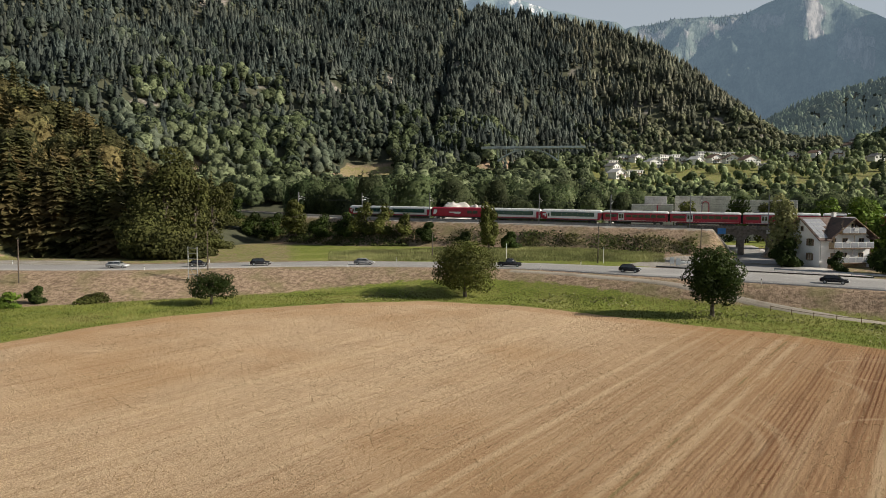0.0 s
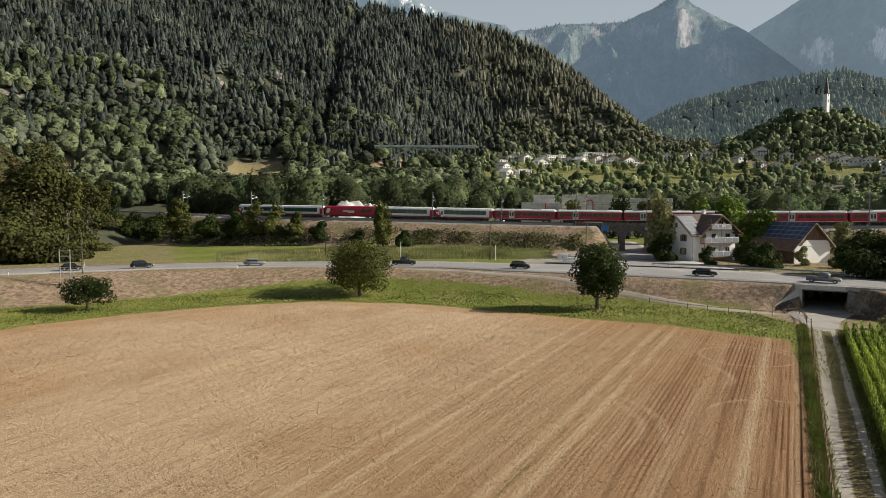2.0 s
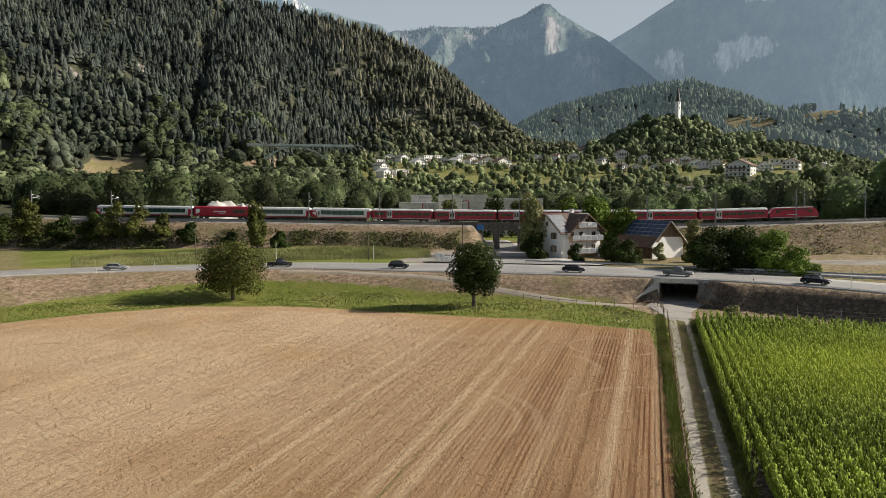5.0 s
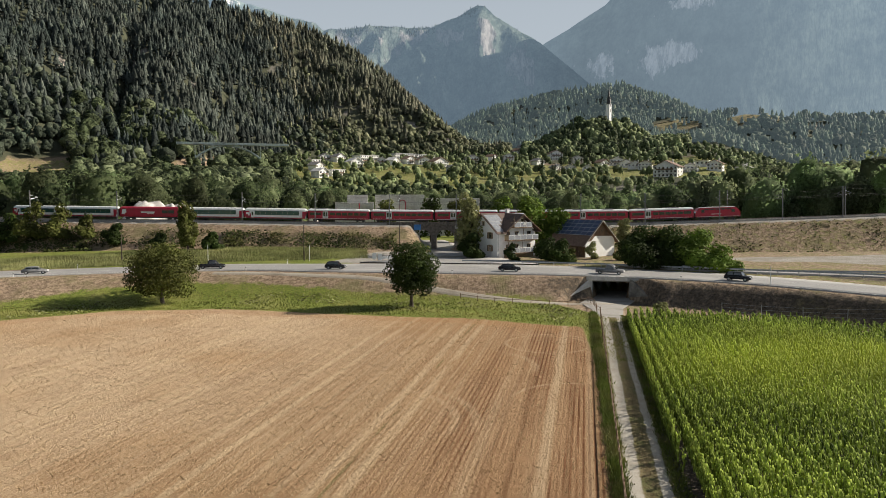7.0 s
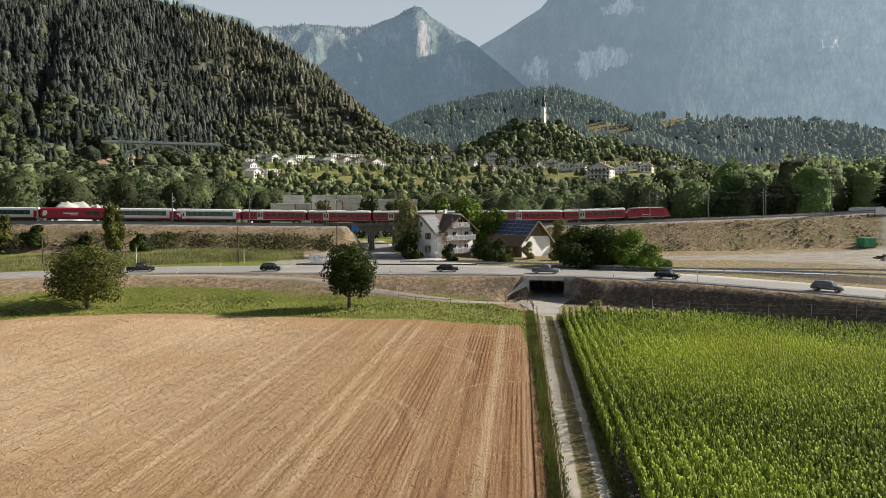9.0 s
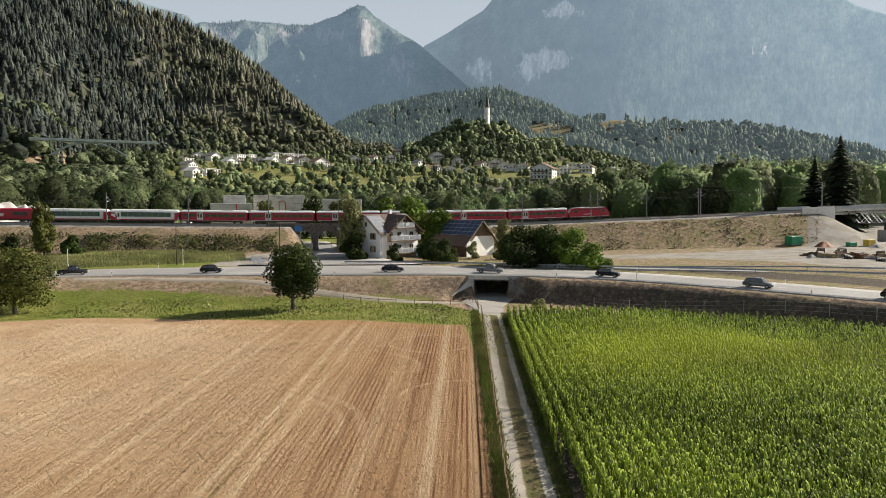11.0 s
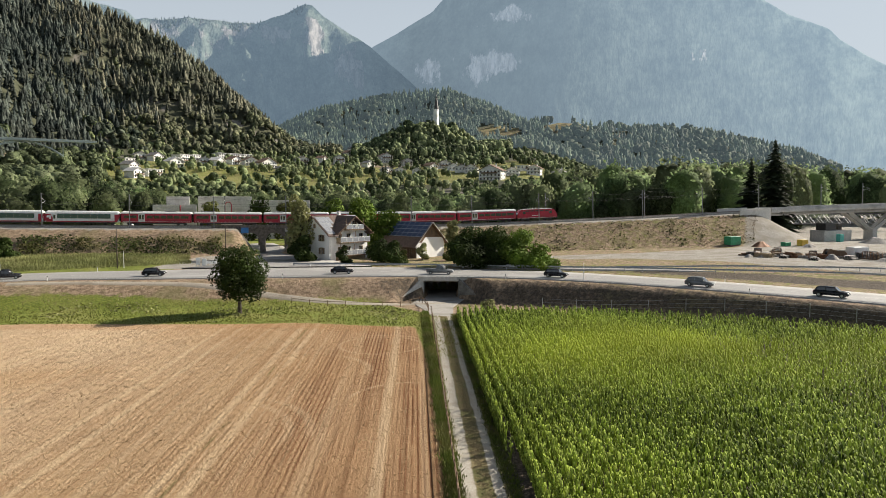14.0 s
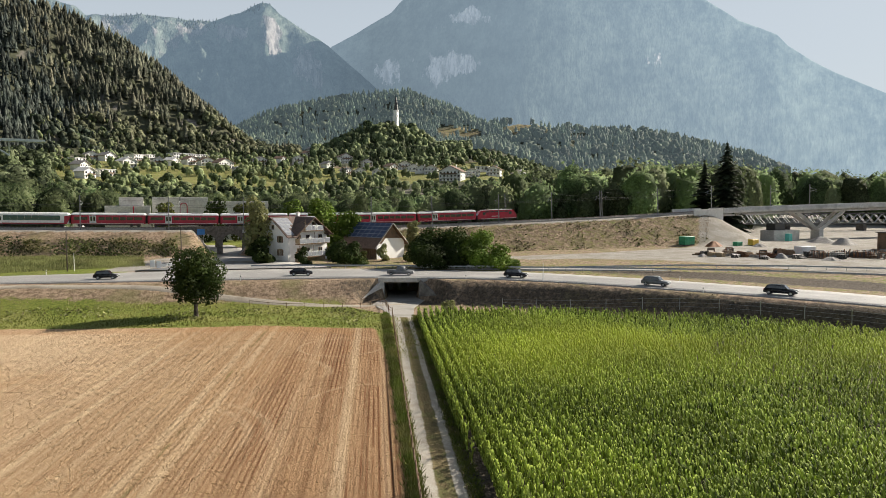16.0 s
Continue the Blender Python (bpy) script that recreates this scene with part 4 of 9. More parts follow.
def crown_template(level, k, leaves, sr, wide=0.42, leaf=0.10, cut=-0.45, loose=0.38):
    """A lumpy closed crown, one metre high: the outline of rounded clumps seen from its middle, with loose sprays on it."""
    blobs = np.array(crown_blobs(wide, 0.03, 1.0, k, sr, 0.95))
    mid = np.array([0.0, 0.0, 0.50])
    ball = bmesh.new()
    bmesh.ops.create_icosphere(ball, subdivisions=level, radius=1.0)
    u = np.array([tuple(q.co) for q in ball.verts])
    f = np.array([[q.index for q in face.verts] for face in ball.faces])
    ball.free()
    far = np.full(len(u), 0.16)
    for b in blobs:
        w = np.array([1 / b[3], 1 / b[3], 1 / b[4]])
        p, q = (mid - b[:3]) * w, u * w
        A, B, C = (q * q).sum(1), (q * p).sum(1), (p * p).sum() - 1
        disc = B * B - A * C
        far = np.maximum(far, np.where(disc > 0, (-B + np.sqrt(np.maximum(disc, 0))) / A, 0))
    far = far * np.array([sr.uniform(0.86, 1.12) for _ in far])
    v = mid + u * far[:, None] * (0.86 if leaves > 200 else 0.93 if leaves > 15 else 1.0)
    v[:, 2] = np.maximum(v[:, 2], 0.0)
    f = f[u[f][:, :, 2].max(1) > cut]
    if leaves:
        pick = f[[sr.randrange(len(f)) for _ in range(leaves)]]
        share = np.array([[sr.random() + 0.02 for _ in range(3)] for _ in pick])
        share /= share.sum(1, keepdims=True)
        d = (u[pick] * share[:, :, None]).sum(1)
        c = mid + d * ((far[pick] * share).sum(1) * np.array([sr.uniform(0.84, 1.06) for _ in pick]))[:, None]
        c = c + np.array([[sr.uniform(-0.03, 0.03) for _ in range(3)] for _ in pick])
        n = d + np.array([[sr.gauss(0, loose) for _ in range(3)] for _ in pick])
        n /= np.linalg.norm(n, axis=1, keepdims=True)
        lv, lf = quads_from(c, n, np.full(leaves, leaf), 1.3, 3)
        v, f = np.concatenate([v, lv]), np.concatenate([f, lf + len(u)])
    return v, f


def fir_template(whorls, boughs, sr, wide=0.25):
    """A fir, one metre high: whorls of drooping, forked boughs round a slender dark core."""
    v, f = [], []

    def tri(*p):
        f.append((len(v), len(v) + 1, len(v) + 2))
        v.extend(p)

    for k in range(5):
        a0, a1 = 6.283 * k / 5, 6.283 * (k + 1) / 5
        tri((0.07 * math.cos(a0), 0.07 * math.sin(a0), 0.03), (0.07 * math.cos(a1), 0.07 * math.sin(a1), 0.03), (0, 0, 0.93))
    for k in range(whorls):
        t = k / whorls
        z = 0.05 + 0.90 * t
        reach = wide * (1 - t) ** 0.8 * sr.uniform(0.8, 1.15) + 0.012
        turn = sr.uniform(0, 6.3)
        for j in range(boughs):
            a = turn + 6.283 * (j + sr.uniform(-0.3, 0.3)) / boughs
            L = reach * sr.uniform(0.6, 1.15)
            w, ca, sa = L * sr.uniform(0.24, 0.36), math.cos(a), math.sin(a)
            zz = z + sr.uniform(-0.015, 0.015)

            def at_bough(along_it, across, lift):
                return (ca * along_it - sa * across, sa * along_it + ca * across, zz + lift)

            sag = L * sr.uniform(0.12, 0.38)
            left, right, tip = at_bough(L * 0.5, w, -sag * 0.45), at_bough(L * 0.55, -w, -sag * 0.5), at_bough(L, 0, -sag)
            root = at_bough(0.0, 0, 0.02)
            tri(root, right, left)
            tri(right, tip, left)
            for side in (-1, 1):
                tri(at_bough(L * 0.45, side * w * 0.3, -sag * 0.3), at_bough(L * 0.85, side * w * 1.5, -sag * 0.95), at_bough(L * 0.62, side * w * 0.2, -sag * 0.35))
    return np.array(v), np.array(f)


def each_tree(me, tone):
    """Carries a tone of its own for every tree, -0.5 to 0.5."""
    a = me.attributes.new("tree", "FLOAT", "POINT")
    a.data.foreach_set("value", np.asarray(tone, dtype=np.float32))
    return me


def conifers(name, points, heights, label, material, tiers=5, n=5, spread=1.0, firs=False):
    """One mesh of many spruces on the given places."""
    temps = [fir_template(tiers, n, random.Random(40 + i)) if firs else conifer_template(tiers, n, 0.62, random.Random(40 + i)) for i in range(6)]
    V, F, T, o = [], [], [], 0
    which = rng.integers(0, 6, len(points))
    for k in range(6):
        sel = np.where(which == k)[0]
        if not len(sel):
            continue
        tv, tf = temps[k]
        a = rng.uniform(0, 6.3, len(sel))
        ca, sa = np.cos(a)[:, None], np.sin(a)[:, None]
        wide = (heights[sel] * rng.uniform(0.8, 1.2, len(sel)) * spread)[:, None]
        x = (tv[None, :, 0] * ca - tv[None, :, 1] * sa) * wide + points[sel, 0:1]
        y = (tv[None, :, 0] * sa + tv[None, :, 1] * ca) * wide + points[sel, 1:2]
        z = tv[None, :, 2] * heights[sel][:, None] + points[sel, 2:3] - 0.3
        V.append(np.stack([x, y, z], -1).reshape(-1, 3))
        F.append((tf[None] + (np.arange(len(sel)) * len(tv))[:, None, None] + o).reshape(-1, 3))
        T.append(np.repeat(rng.uniform(-0.5, 0.5, len(sel)), len(tv)))
        o += len(sel) * len(tv)
    ob = new(name, each_tree(mesh_np(name, np.concatenate(V), np.concatenate(F), material, not firs), np.concatenate(T)))
    return tagged(ob, label, "woods", kind="stuff")


def broadleaves(name, points, heights, label, material, level=2, leaves=30, leaf=0.10, wide=0.42, k=8, kinds=7, loose=0.38):
    """One mesh of many lumpy broadleaf crowns on the given places."""
    temps = [crown_template(level, k + i % 3, leaves, random.Random(90 + 7 * i + len(points)), 0.42, leaf, -0.45, loose) for i in range(kinds)]
    V, F, T, o = [], [], [], 0
    which = rng.integers(0, kinds, len(points))
    for j in range(kinds):
        sel = np.where(which == j)[0]
        if not len(sel):
            continue
        tv, tf = temps[j]
        a = rng.uniform(0, 6.3, len(sel))
        ca, sa = np.cos(a)[:, None], np.sin(a)[:, None]
        w = (heights[sel] * (wide / 0.42) * rng.uniform(0.75, 1.25, len(sel)))[:, None]
        x = (tv[None, :, 0] * ca - tv[None, :, 1] * sa) * w + points[sel, 0:1]
        y = (tv[None, :, 0] * sa + tv[None, :, 1] * ca) * w + points[sel, 1:2]
        z = tv[None, :, 2] * heights[sel][:, None] + points[sel, 2:3] - 0.3
        V.append(np.stack([x, y, z], -1).reshape(-1, 3))
        F.append((tf[None] + (np.arange(len(sel)) * len(tv))[:, None, None] + o).reshape(-1, 3))
        T.append(np.repeat(rng.uniform(-0.5, 0.5, len(sel)), len(tv)))
        o += len(sel) * len(tv)
    ob = new(name, each_tree(mesh_np(name, np.concatenate(V), np.concatenate(F), material, True), np.concatenate(T)))
    return tagged(ob, label, "woods", kind="stuff")


def scatter(n, b0, b1, d0, d1, keep=None):
    """Random ground places in a sector; keep(x, y, bearing, dist) thins them."""
    b = rng.uniform(b0, b1, n)
    d = np.sqrt(rng.uniform(d0 * d0, d1 * d1, n))
    x, y = d * np.sin(np.radians(b)), d * np.cos(np.radians(b))
    if keep is not None:
        ok = keep(x, y, b, d)
        x, y = x[ok], y[ok]
    return np.stack([x, y, ground_height(x, y)], 1)

# ---------------------------------------------------------------- far mountains, a hazy backdrop
def mountain_material(name, wood_a, wood_b, rock, haze_glow, amount, relief=60.0):
    """Wooded slopes with pale cliffs; a far backdrop whose bluish glow stands in for haze."""
    m, t, bsdf = nodes(name)
    # x along the range, z up its face, so that gullies and streaks run downhill
    split = t.nodes.new("ShaderNodeSeparateXYZ")
    link(t, place_of(t), split.inputs[0])
    side = t.nodes.new("ShaderNodeAttribute")
    side.attribute_name = "across"
    face = t.nodes.new("ShaderNodeCombineXYZ")
    link(t, side.outputs["Fac"], face.inputs["X"])
    link(t, split.outputs["Z"], face.inputs["Z"])
    pos = face.outputs[0]

    def stretched(tall):
        n = t.nodes.new("ShaderNodeMapping")
        n.inputs["Scale"].default_value = (1.0, 1.0, tall)
        link(t, pos, n.inputs["Vector"])
        return n.outputs[0]

    trees = t.nodes.new("ShaderNodeTexVoronoi")
    trees.inputs["Scale"].default_value = 0.085
    link(t, stretched(0.42), trees.inputs["Vector"])
    spire = ramp(t, trees.outputs["Distance"], 0.75, 0.1)
    drift = noise_at(t, pos, 0.0045, 5.0, 0.65)
    streak = noise_at(t, stretched(0.30), 0.014, 6.0, 0.7)
    mottle = noise_at(t, stretched(0.7), 0.022, 7.0, 0.72)
    woods = blend(t, maths(t, "ADD", maths(t, "MULTIPLY", spire, 0.15), maths(t, "ADD", maths(t, "MULTIPLY", ramp(t, drift, 0.36, 0.66), 0.42), maths(t, "MULTIPLY", ramp(t, mottle, 0.38, 0.64), 0.42))), wood_a, wood_b)
    crack = noise_at(t, stretched(0.22), 0.04, 6.0, 0.75)
    cliff_tone = blend(t, ramp(t, crack, 0.40, 0.60), tuple(v * 0.38 for v in rock), rock)
    attr = t.nodes.new("ShaderNodeAttribute")
    attr.attribute_name = "rock"
    edge = maths(t, "ADD", maths(t, "MULTIPLY", maths(t, "SUBTRACT", streak, 0.5), 2.0), maths(t, "MULTIPLY", maths(t, "SUBTRACT", drift, 0.5), 1.6))
    cliff = ramp(t, maths(t, "ADD", attr.outputs["Fac"], edge), 0.46, 0.62)
    link(t, blend(t, cliff, woods, cliff_tone), bsdf.inputs["Base Color"])
    bsdf.inputs["Roughness"].default_value = 1.0
    bsdf.inputs["Specular IOR Level"].default_value = 0.0
    bare = maths(t, "SUBTRACT", 1.0, cliff)
    high = maths(t, "ADD", maths(t, "ADD", maths(t, "MULTIPLY", streak, 0.45), maths(t, "MULTIPLY", mottle, 0.6)), maths(t, "ADD", maths(t, "MULTIPLY", maths(t, "MULTIPLY", spire, bare), 0.05), maths(t, "MULTIPLY", maths(t, "MULTIPLY", crack, cliff), 0.5)))
    bump(t, bsdf, high, 1.0, relief)
    bsdf.inputs["Emission Color"].default_value = (*haze_glow, 1.0)
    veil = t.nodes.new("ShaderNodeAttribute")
    veil.attribute_name = "haze_glow"
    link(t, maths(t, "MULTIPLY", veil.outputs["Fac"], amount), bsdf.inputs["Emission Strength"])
    return m


def fbm(x, y, octaves=6, seed=0.0):
    out, amp = np.zeros(x.shape), 1.0
    flat = np.stack([x.ravel(), y.ravel()], 1)
    for o in range(octaves):
        f = 2.0 ** o
        out += amp * np.array([1 - abs(noise.noise((a * f + seed, b * f - seed, seed))) * 2 for a, b in flat]).reshape(x.shape)
        amp *= 0.5
    return out / 2


def mountain(name, label, crest, depth, foot, material, seed, columns, rows, cliffs, back=0.25, rough=0.5, grain=(0.32, 1.6)):
    """A mountain by its crest (bearing, distance, rise in degrees), falling towards the valley over depth metres."""
    b = np.linspace(crest[0][0], crest[-1][0], columns)
    cd = np.interp(b, [c[0] for c in crest], [c[1] for c in crest])
    w = columns // 18
    cd = np.convolve(np.pad(cd, w, "edge"), np.ones(2 * w + 1) / (2 * w + 1), "valid")
    el = np.interp(b, [c[0] for c in crest], [c[2] for c in crest])
    top = EYE + cd * np.tan(np.radians(el))
    v = np.concatenate([np.linspace(0, 1, rows), [1.0 + back]])
    B, V = np.meshgrid(b, v)
    D = cd[None] - depth * (1 - V)
    lift = np.where(V <= 1, foot + (top[None] - foot) * np.clip(V, 0, 1) ** 1.35, top[None] - (V - 1) * depth * 0.7)
    n = fbm(B * grain[0], V * grain[1], 6, seed)
    n = n - n.mean()
    hold = np.sin(np.pi * np.clip(V, 0, 1)) ** 0.8
    Z = lift + n * top[None] * rough * (hold + 0.06)
    D = D + n * depth * 0.10 * hold
    X, Y = D * np.sin(np.radians(B)), D * np.cos(np.radians(B))
    nx = columns
    i = (np.arange(rows)[:, None] * nx + np.arange(nx - 1)[None]).ravel()
    me = mesh_np(name, np.stack([X, Y, Z], -1).reshape(-1, 3), np.stack([i, i + 1, i + nx + 1, i + nx], 1), material, True)
    rise = np.degrees(np.arctan2(Z - EYE, D))
    rock = np.zeros(B.shape)
    for cb, ce, wb, we, s in cliffs:
        rock = np.maximum(rock, s * np.exp(-((B - cb) / wb) ** 2 - ((rise - ce) / we) ** 2))
    a = me.attributes.new("rock", "FLOAT", "POINT")
    a.data.foreach_set("value", rock.ravel().astype(np.float32))
    a = me.attributes.new("across", "FLOAT", "POINT")
    a.data.foreach_set("value", (np.radians(B) * 3000.0).ravel().astype(np.float32))
    # Painted haze: the glow varies with height and strengthens to the right.
    a = me.attributes.new("haze_glow", "FLOAT", "POINT")
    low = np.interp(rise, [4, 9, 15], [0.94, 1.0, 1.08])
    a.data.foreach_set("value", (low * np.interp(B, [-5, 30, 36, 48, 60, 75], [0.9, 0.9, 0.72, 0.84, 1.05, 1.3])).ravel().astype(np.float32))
    return tagged(new(name, me), label, "mountain", kind="structure")


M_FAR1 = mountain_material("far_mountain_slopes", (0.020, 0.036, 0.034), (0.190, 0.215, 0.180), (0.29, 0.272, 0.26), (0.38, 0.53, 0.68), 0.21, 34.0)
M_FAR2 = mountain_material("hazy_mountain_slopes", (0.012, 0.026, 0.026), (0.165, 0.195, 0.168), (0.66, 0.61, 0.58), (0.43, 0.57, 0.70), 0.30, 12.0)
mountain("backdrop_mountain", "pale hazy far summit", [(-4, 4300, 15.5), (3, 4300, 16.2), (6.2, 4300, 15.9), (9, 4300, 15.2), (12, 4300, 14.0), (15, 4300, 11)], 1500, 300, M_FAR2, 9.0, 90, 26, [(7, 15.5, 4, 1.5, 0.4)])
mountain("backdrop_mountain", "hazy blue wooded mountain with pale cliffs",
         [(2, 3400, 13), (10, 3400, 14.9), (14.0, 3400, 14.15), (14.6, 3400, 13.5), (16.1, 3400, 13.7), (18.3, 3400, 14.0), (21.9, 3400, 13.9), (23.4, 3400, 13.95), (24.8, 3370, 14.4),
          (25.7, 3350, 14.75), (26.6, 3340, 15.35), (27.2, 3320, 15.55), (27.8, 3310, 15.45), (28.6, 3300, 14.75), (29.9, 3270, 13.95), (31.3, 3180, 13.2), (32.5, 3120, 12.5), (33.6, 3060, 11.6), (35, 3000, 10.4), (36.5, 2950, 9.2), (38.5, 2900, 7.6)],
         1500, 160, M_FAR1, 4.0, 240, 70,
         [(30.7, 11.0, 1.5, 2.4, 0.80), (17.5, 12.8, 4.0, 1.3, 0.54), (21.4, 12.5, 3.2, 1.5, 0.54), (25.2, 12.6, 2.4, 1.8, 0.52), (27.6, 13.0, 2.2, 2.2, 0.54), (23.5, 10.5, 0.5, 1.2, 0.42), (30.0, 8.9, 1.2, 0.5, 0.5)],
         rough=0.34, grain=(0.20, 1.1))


def crest_trees(b0, b1, dist, rise, n):
    """Spruces along the skyline of the far ridge."""
    b = rng.uniform(b0, b1, n)
    e, d = np.interp(b, *rise), np.interp(b, *dist) - rng.uniform(0, 90, n)
    z = EYE + d * np.tan(np.radians(e)) - 4 - 0.5 * (np.interp(b, *dist) - d)
    pts = np.stack([d * np.sin(np.radians(b)), d * np.cos(np.radians(b)), z], 1)
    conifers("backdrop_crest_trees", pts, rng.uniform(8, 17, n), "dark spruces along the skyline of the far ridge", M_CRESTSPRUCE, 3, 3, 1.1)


# Skyline needles glow bluish too, in place of haze.
M_CRESTSPRUCE = foliage("haze_glow_skyline", (0.020, 0.032, 0.028), (0.080, 0.098, 0.080), (0.090, 0.104, 0.084), 0.012, 0.1, 0.03, 0.5, (0.38, 0.53, 0.68, 0.17))
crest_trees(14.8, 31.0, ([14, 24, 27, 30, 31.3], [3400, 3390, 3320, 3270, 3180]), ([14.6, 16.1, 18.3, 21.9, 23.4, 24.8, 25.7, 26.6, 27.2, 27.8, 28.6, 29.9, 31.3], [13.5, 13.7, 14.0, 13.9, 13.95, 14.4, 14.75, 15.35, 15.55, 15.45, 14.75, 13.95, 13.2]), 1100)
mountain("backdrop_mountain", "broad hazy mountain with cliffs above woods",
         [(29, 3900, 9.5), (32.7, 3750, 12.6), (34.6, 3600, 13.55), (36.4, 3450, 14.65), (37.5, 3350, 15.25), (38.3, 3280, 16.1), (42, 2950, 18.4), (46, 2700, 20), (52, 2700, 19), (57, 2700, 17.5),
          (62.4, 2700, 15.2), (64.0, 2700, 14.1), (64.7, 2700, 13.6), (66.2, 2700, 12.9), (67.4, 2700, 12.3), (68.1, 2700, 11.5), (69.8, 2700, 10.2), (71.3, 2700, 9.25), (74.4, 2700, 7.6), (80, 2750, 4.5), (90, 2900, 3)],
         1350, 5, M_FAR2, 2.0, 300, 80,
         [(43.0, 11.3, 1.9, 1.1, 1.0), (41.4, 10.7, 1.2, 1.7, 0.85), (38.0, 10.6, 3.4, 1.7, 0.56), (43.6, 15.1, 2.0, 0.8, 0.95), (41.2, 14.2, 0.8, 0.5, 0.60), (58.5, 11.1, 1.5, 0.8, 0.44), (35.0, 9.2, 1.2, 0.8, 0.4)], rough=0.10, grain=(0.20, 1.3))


# ---------------------------------------------------------------- woods
VILLAGE = [  # bearing, distance, width, depth, wall height, floors, roof, flat, turn
    (13.7, 696, 11, 9, 5.5, 2, 0, 1, 10), (13.9, 634, 12, 9, 5.5, 2, 1, 0, 20), (14.2, 570, 11, 9, 6, 2, 0, 0, 15), (15.4, 588, 15, 9, 5.5, 2, 0, 1, 12),
    (14.6, 745, 13, 9, 6, 2, 1, 0, -10), (15.7, 742, 14, 9, 6, 2, 1, 0, 15), (17.0, 676, 14, 10, 6.5, 2, 0, 0, 5), (17.6, 728, 16, 11, 9, 3, 0, 1, 18),
    (18.5, 760, 10, 9, 7, 2, 0, 1, 8), (19.2, 720, 11, 9, 5.5, 2, 1, 0, -15), (20.2, 712, 12, 9, 6, 2, 0, 0, 25), (21.8, 810, 58, 12, 6, 2, 0, 1, 4),
    (21.5, 735, 13, 9, 6, 2, 2, 0, 10), (22.7, 728, 14, 10, 6, 2, 2, 0, -8), (24.0, 704, 18, 10, 6, 2, 2, 0, 6), (25.0, 650, 6, 6, 5, 1, 1, 0, 0),
    (29.8, 772, 11, 10, 9, 3, 1, 0, -20), (31.0, 1000, 14, 11, 8, 2, 1, 0, 10), (32.0, 990, 14, 11, 9, 3, 2, 0, -25), (32.2, 745, 11, 9, 5, 1, 1, 0, 12),
    (33.6, 824, 15, 11, 9, 3, 2, 0, -12), (33.7, 662, 9, 8, 5, 2, 1, 0, 18), (36.2, 646, 8, 8, 5, 2, 1, 0, -30), (38.5, 704, 13, 10, 6, 2, 1, 0, -25),
    (40.0, 650, 13, 10, 5, 1, 1, 0, -35), (40.8, 640, 12, 10, 6, 2, 2, 0, -40), (42.5, 571, 19, 12, 9, 3, 2, 0, -52), (44.2, 600, 12, 9, 5, 2, 1, 0, -40),
    (42.0, 1140, 14, 9, 5, 1, 0, 1, -40), (42.8, 1120, 10, 9, 5, 1, 1, 0, -30), (46.0, 610, 12, 9, 5.5, 2, 2, 0, -45), (26.8, 770, 13, 9, 6, 2, 1, 0, -10),
    (30.6, 930, 12, 9, 6, 2, 2, 0, 20), (34.8, 655, 10, 9, 5, 1, 1, 0, -20), (37.4, 690, 11, 9, 5.5, 2, 2, 0, 15), (39.3, 672, 16, 8, 4, 1, 1, 0, -35), (45.1, 640, 11, 9, 5, 1, 0, 1, -45),
    (28.4, 800, 10, 9, 6, 2, 2, 0, 25), (35.4, 760, 11, 9, 6, 2, 1, 0, -15), (48.0, 640, 12, 9, 5, 2, 1, 0, -50),
]


def clear_of_houses(x, y, b, d):
    """Gardens stay open in front of the houses."""
    ok = np.ones(b.shape, dtype=bool)
    for q in VILLAGE:
        ok &= ~((np.abs(b - q[0]) / 57.3 * d < q[2] * 0.5 + 4) & (d > q[1] - np.where(b > 28, 48, 26)) & (d < q[1] + 8))
    return ok


def below_bridge(pts, h):
    """Crowns in front of the gorge bridge stay below its arch."""
    b, d = np.degrees(np.arctan2(pts[:, 0], pts[:, 1])), np.hypot(pts[:, 0], pts[:, 1])
    room = EYE + d * 0.0500 - pts[:, 2]
    return np.where((b > 2.6) & (b < 12.2) & (d < 585), np.minimum(h, room), h)


def main_hill(x, y, b, d):
    on = ridge_height(x, y, RIDGE_MAIN, main_slope(x, y), 16.0) > np.interp(b, [-36, 5, 26], [26, 40, 56])
    ridge_d = poly_dist(x, y, RIDGE_MAIN)[0]
    behind = d > np.interp(b, [-60, -20, 0, 10, 20, 30], [1800, 1400, 1280, 1200, 1095, 1000])
    return on & (CLEARING(x, y) < 0.5) & ~((b > 12.5) & (d < 820)) & ~(behind & (ridge_d > 30)) & (rng.uniform(size=len(d)) > 0.85 * crag(x, y))


hill_pts = scatter(31500, -34, 30, 460, 1650, main_hill)
hill_b = np.degrees(np.arctan2(hill_pts[:, 0], hill_pts[:, 1]))
leafy = (wobble(hill_pts[:, 0], hill_pts[:, 1], 45.0, 4.0) * 0.8 + np.interp(hill_pts[:, 2], [60, 120, 180, 320], [1.0, 0.1, -0.25, -0.7])
         + np.interp(hill_b, [-20, -4, 1, 4, 10, 13, 30], [0.25, 0.2, -0.25, -0.8, -0.8, -0.2, -0.1]) + 0.8 * (hill_b > 11) * (hill_pts[:, 2] < np.interp(hill_b, [11, 20, 28], [105, 135, 120])) + rng.normal(scale=0.45, size=len(hill_pts))) > 0.36
hill_h = rng.uniform(12, 22, len(hill_pts)) * np.interp(wobble(hill_pts[:, 0], hill_pts[:, 1], 33.0, 2.0), [-1, 1], [0.75, 1.1])
hill_h = np.where(leafy, hill_h * rng.uniform(0.55, 0.8, len(hill_h)), hill_h)
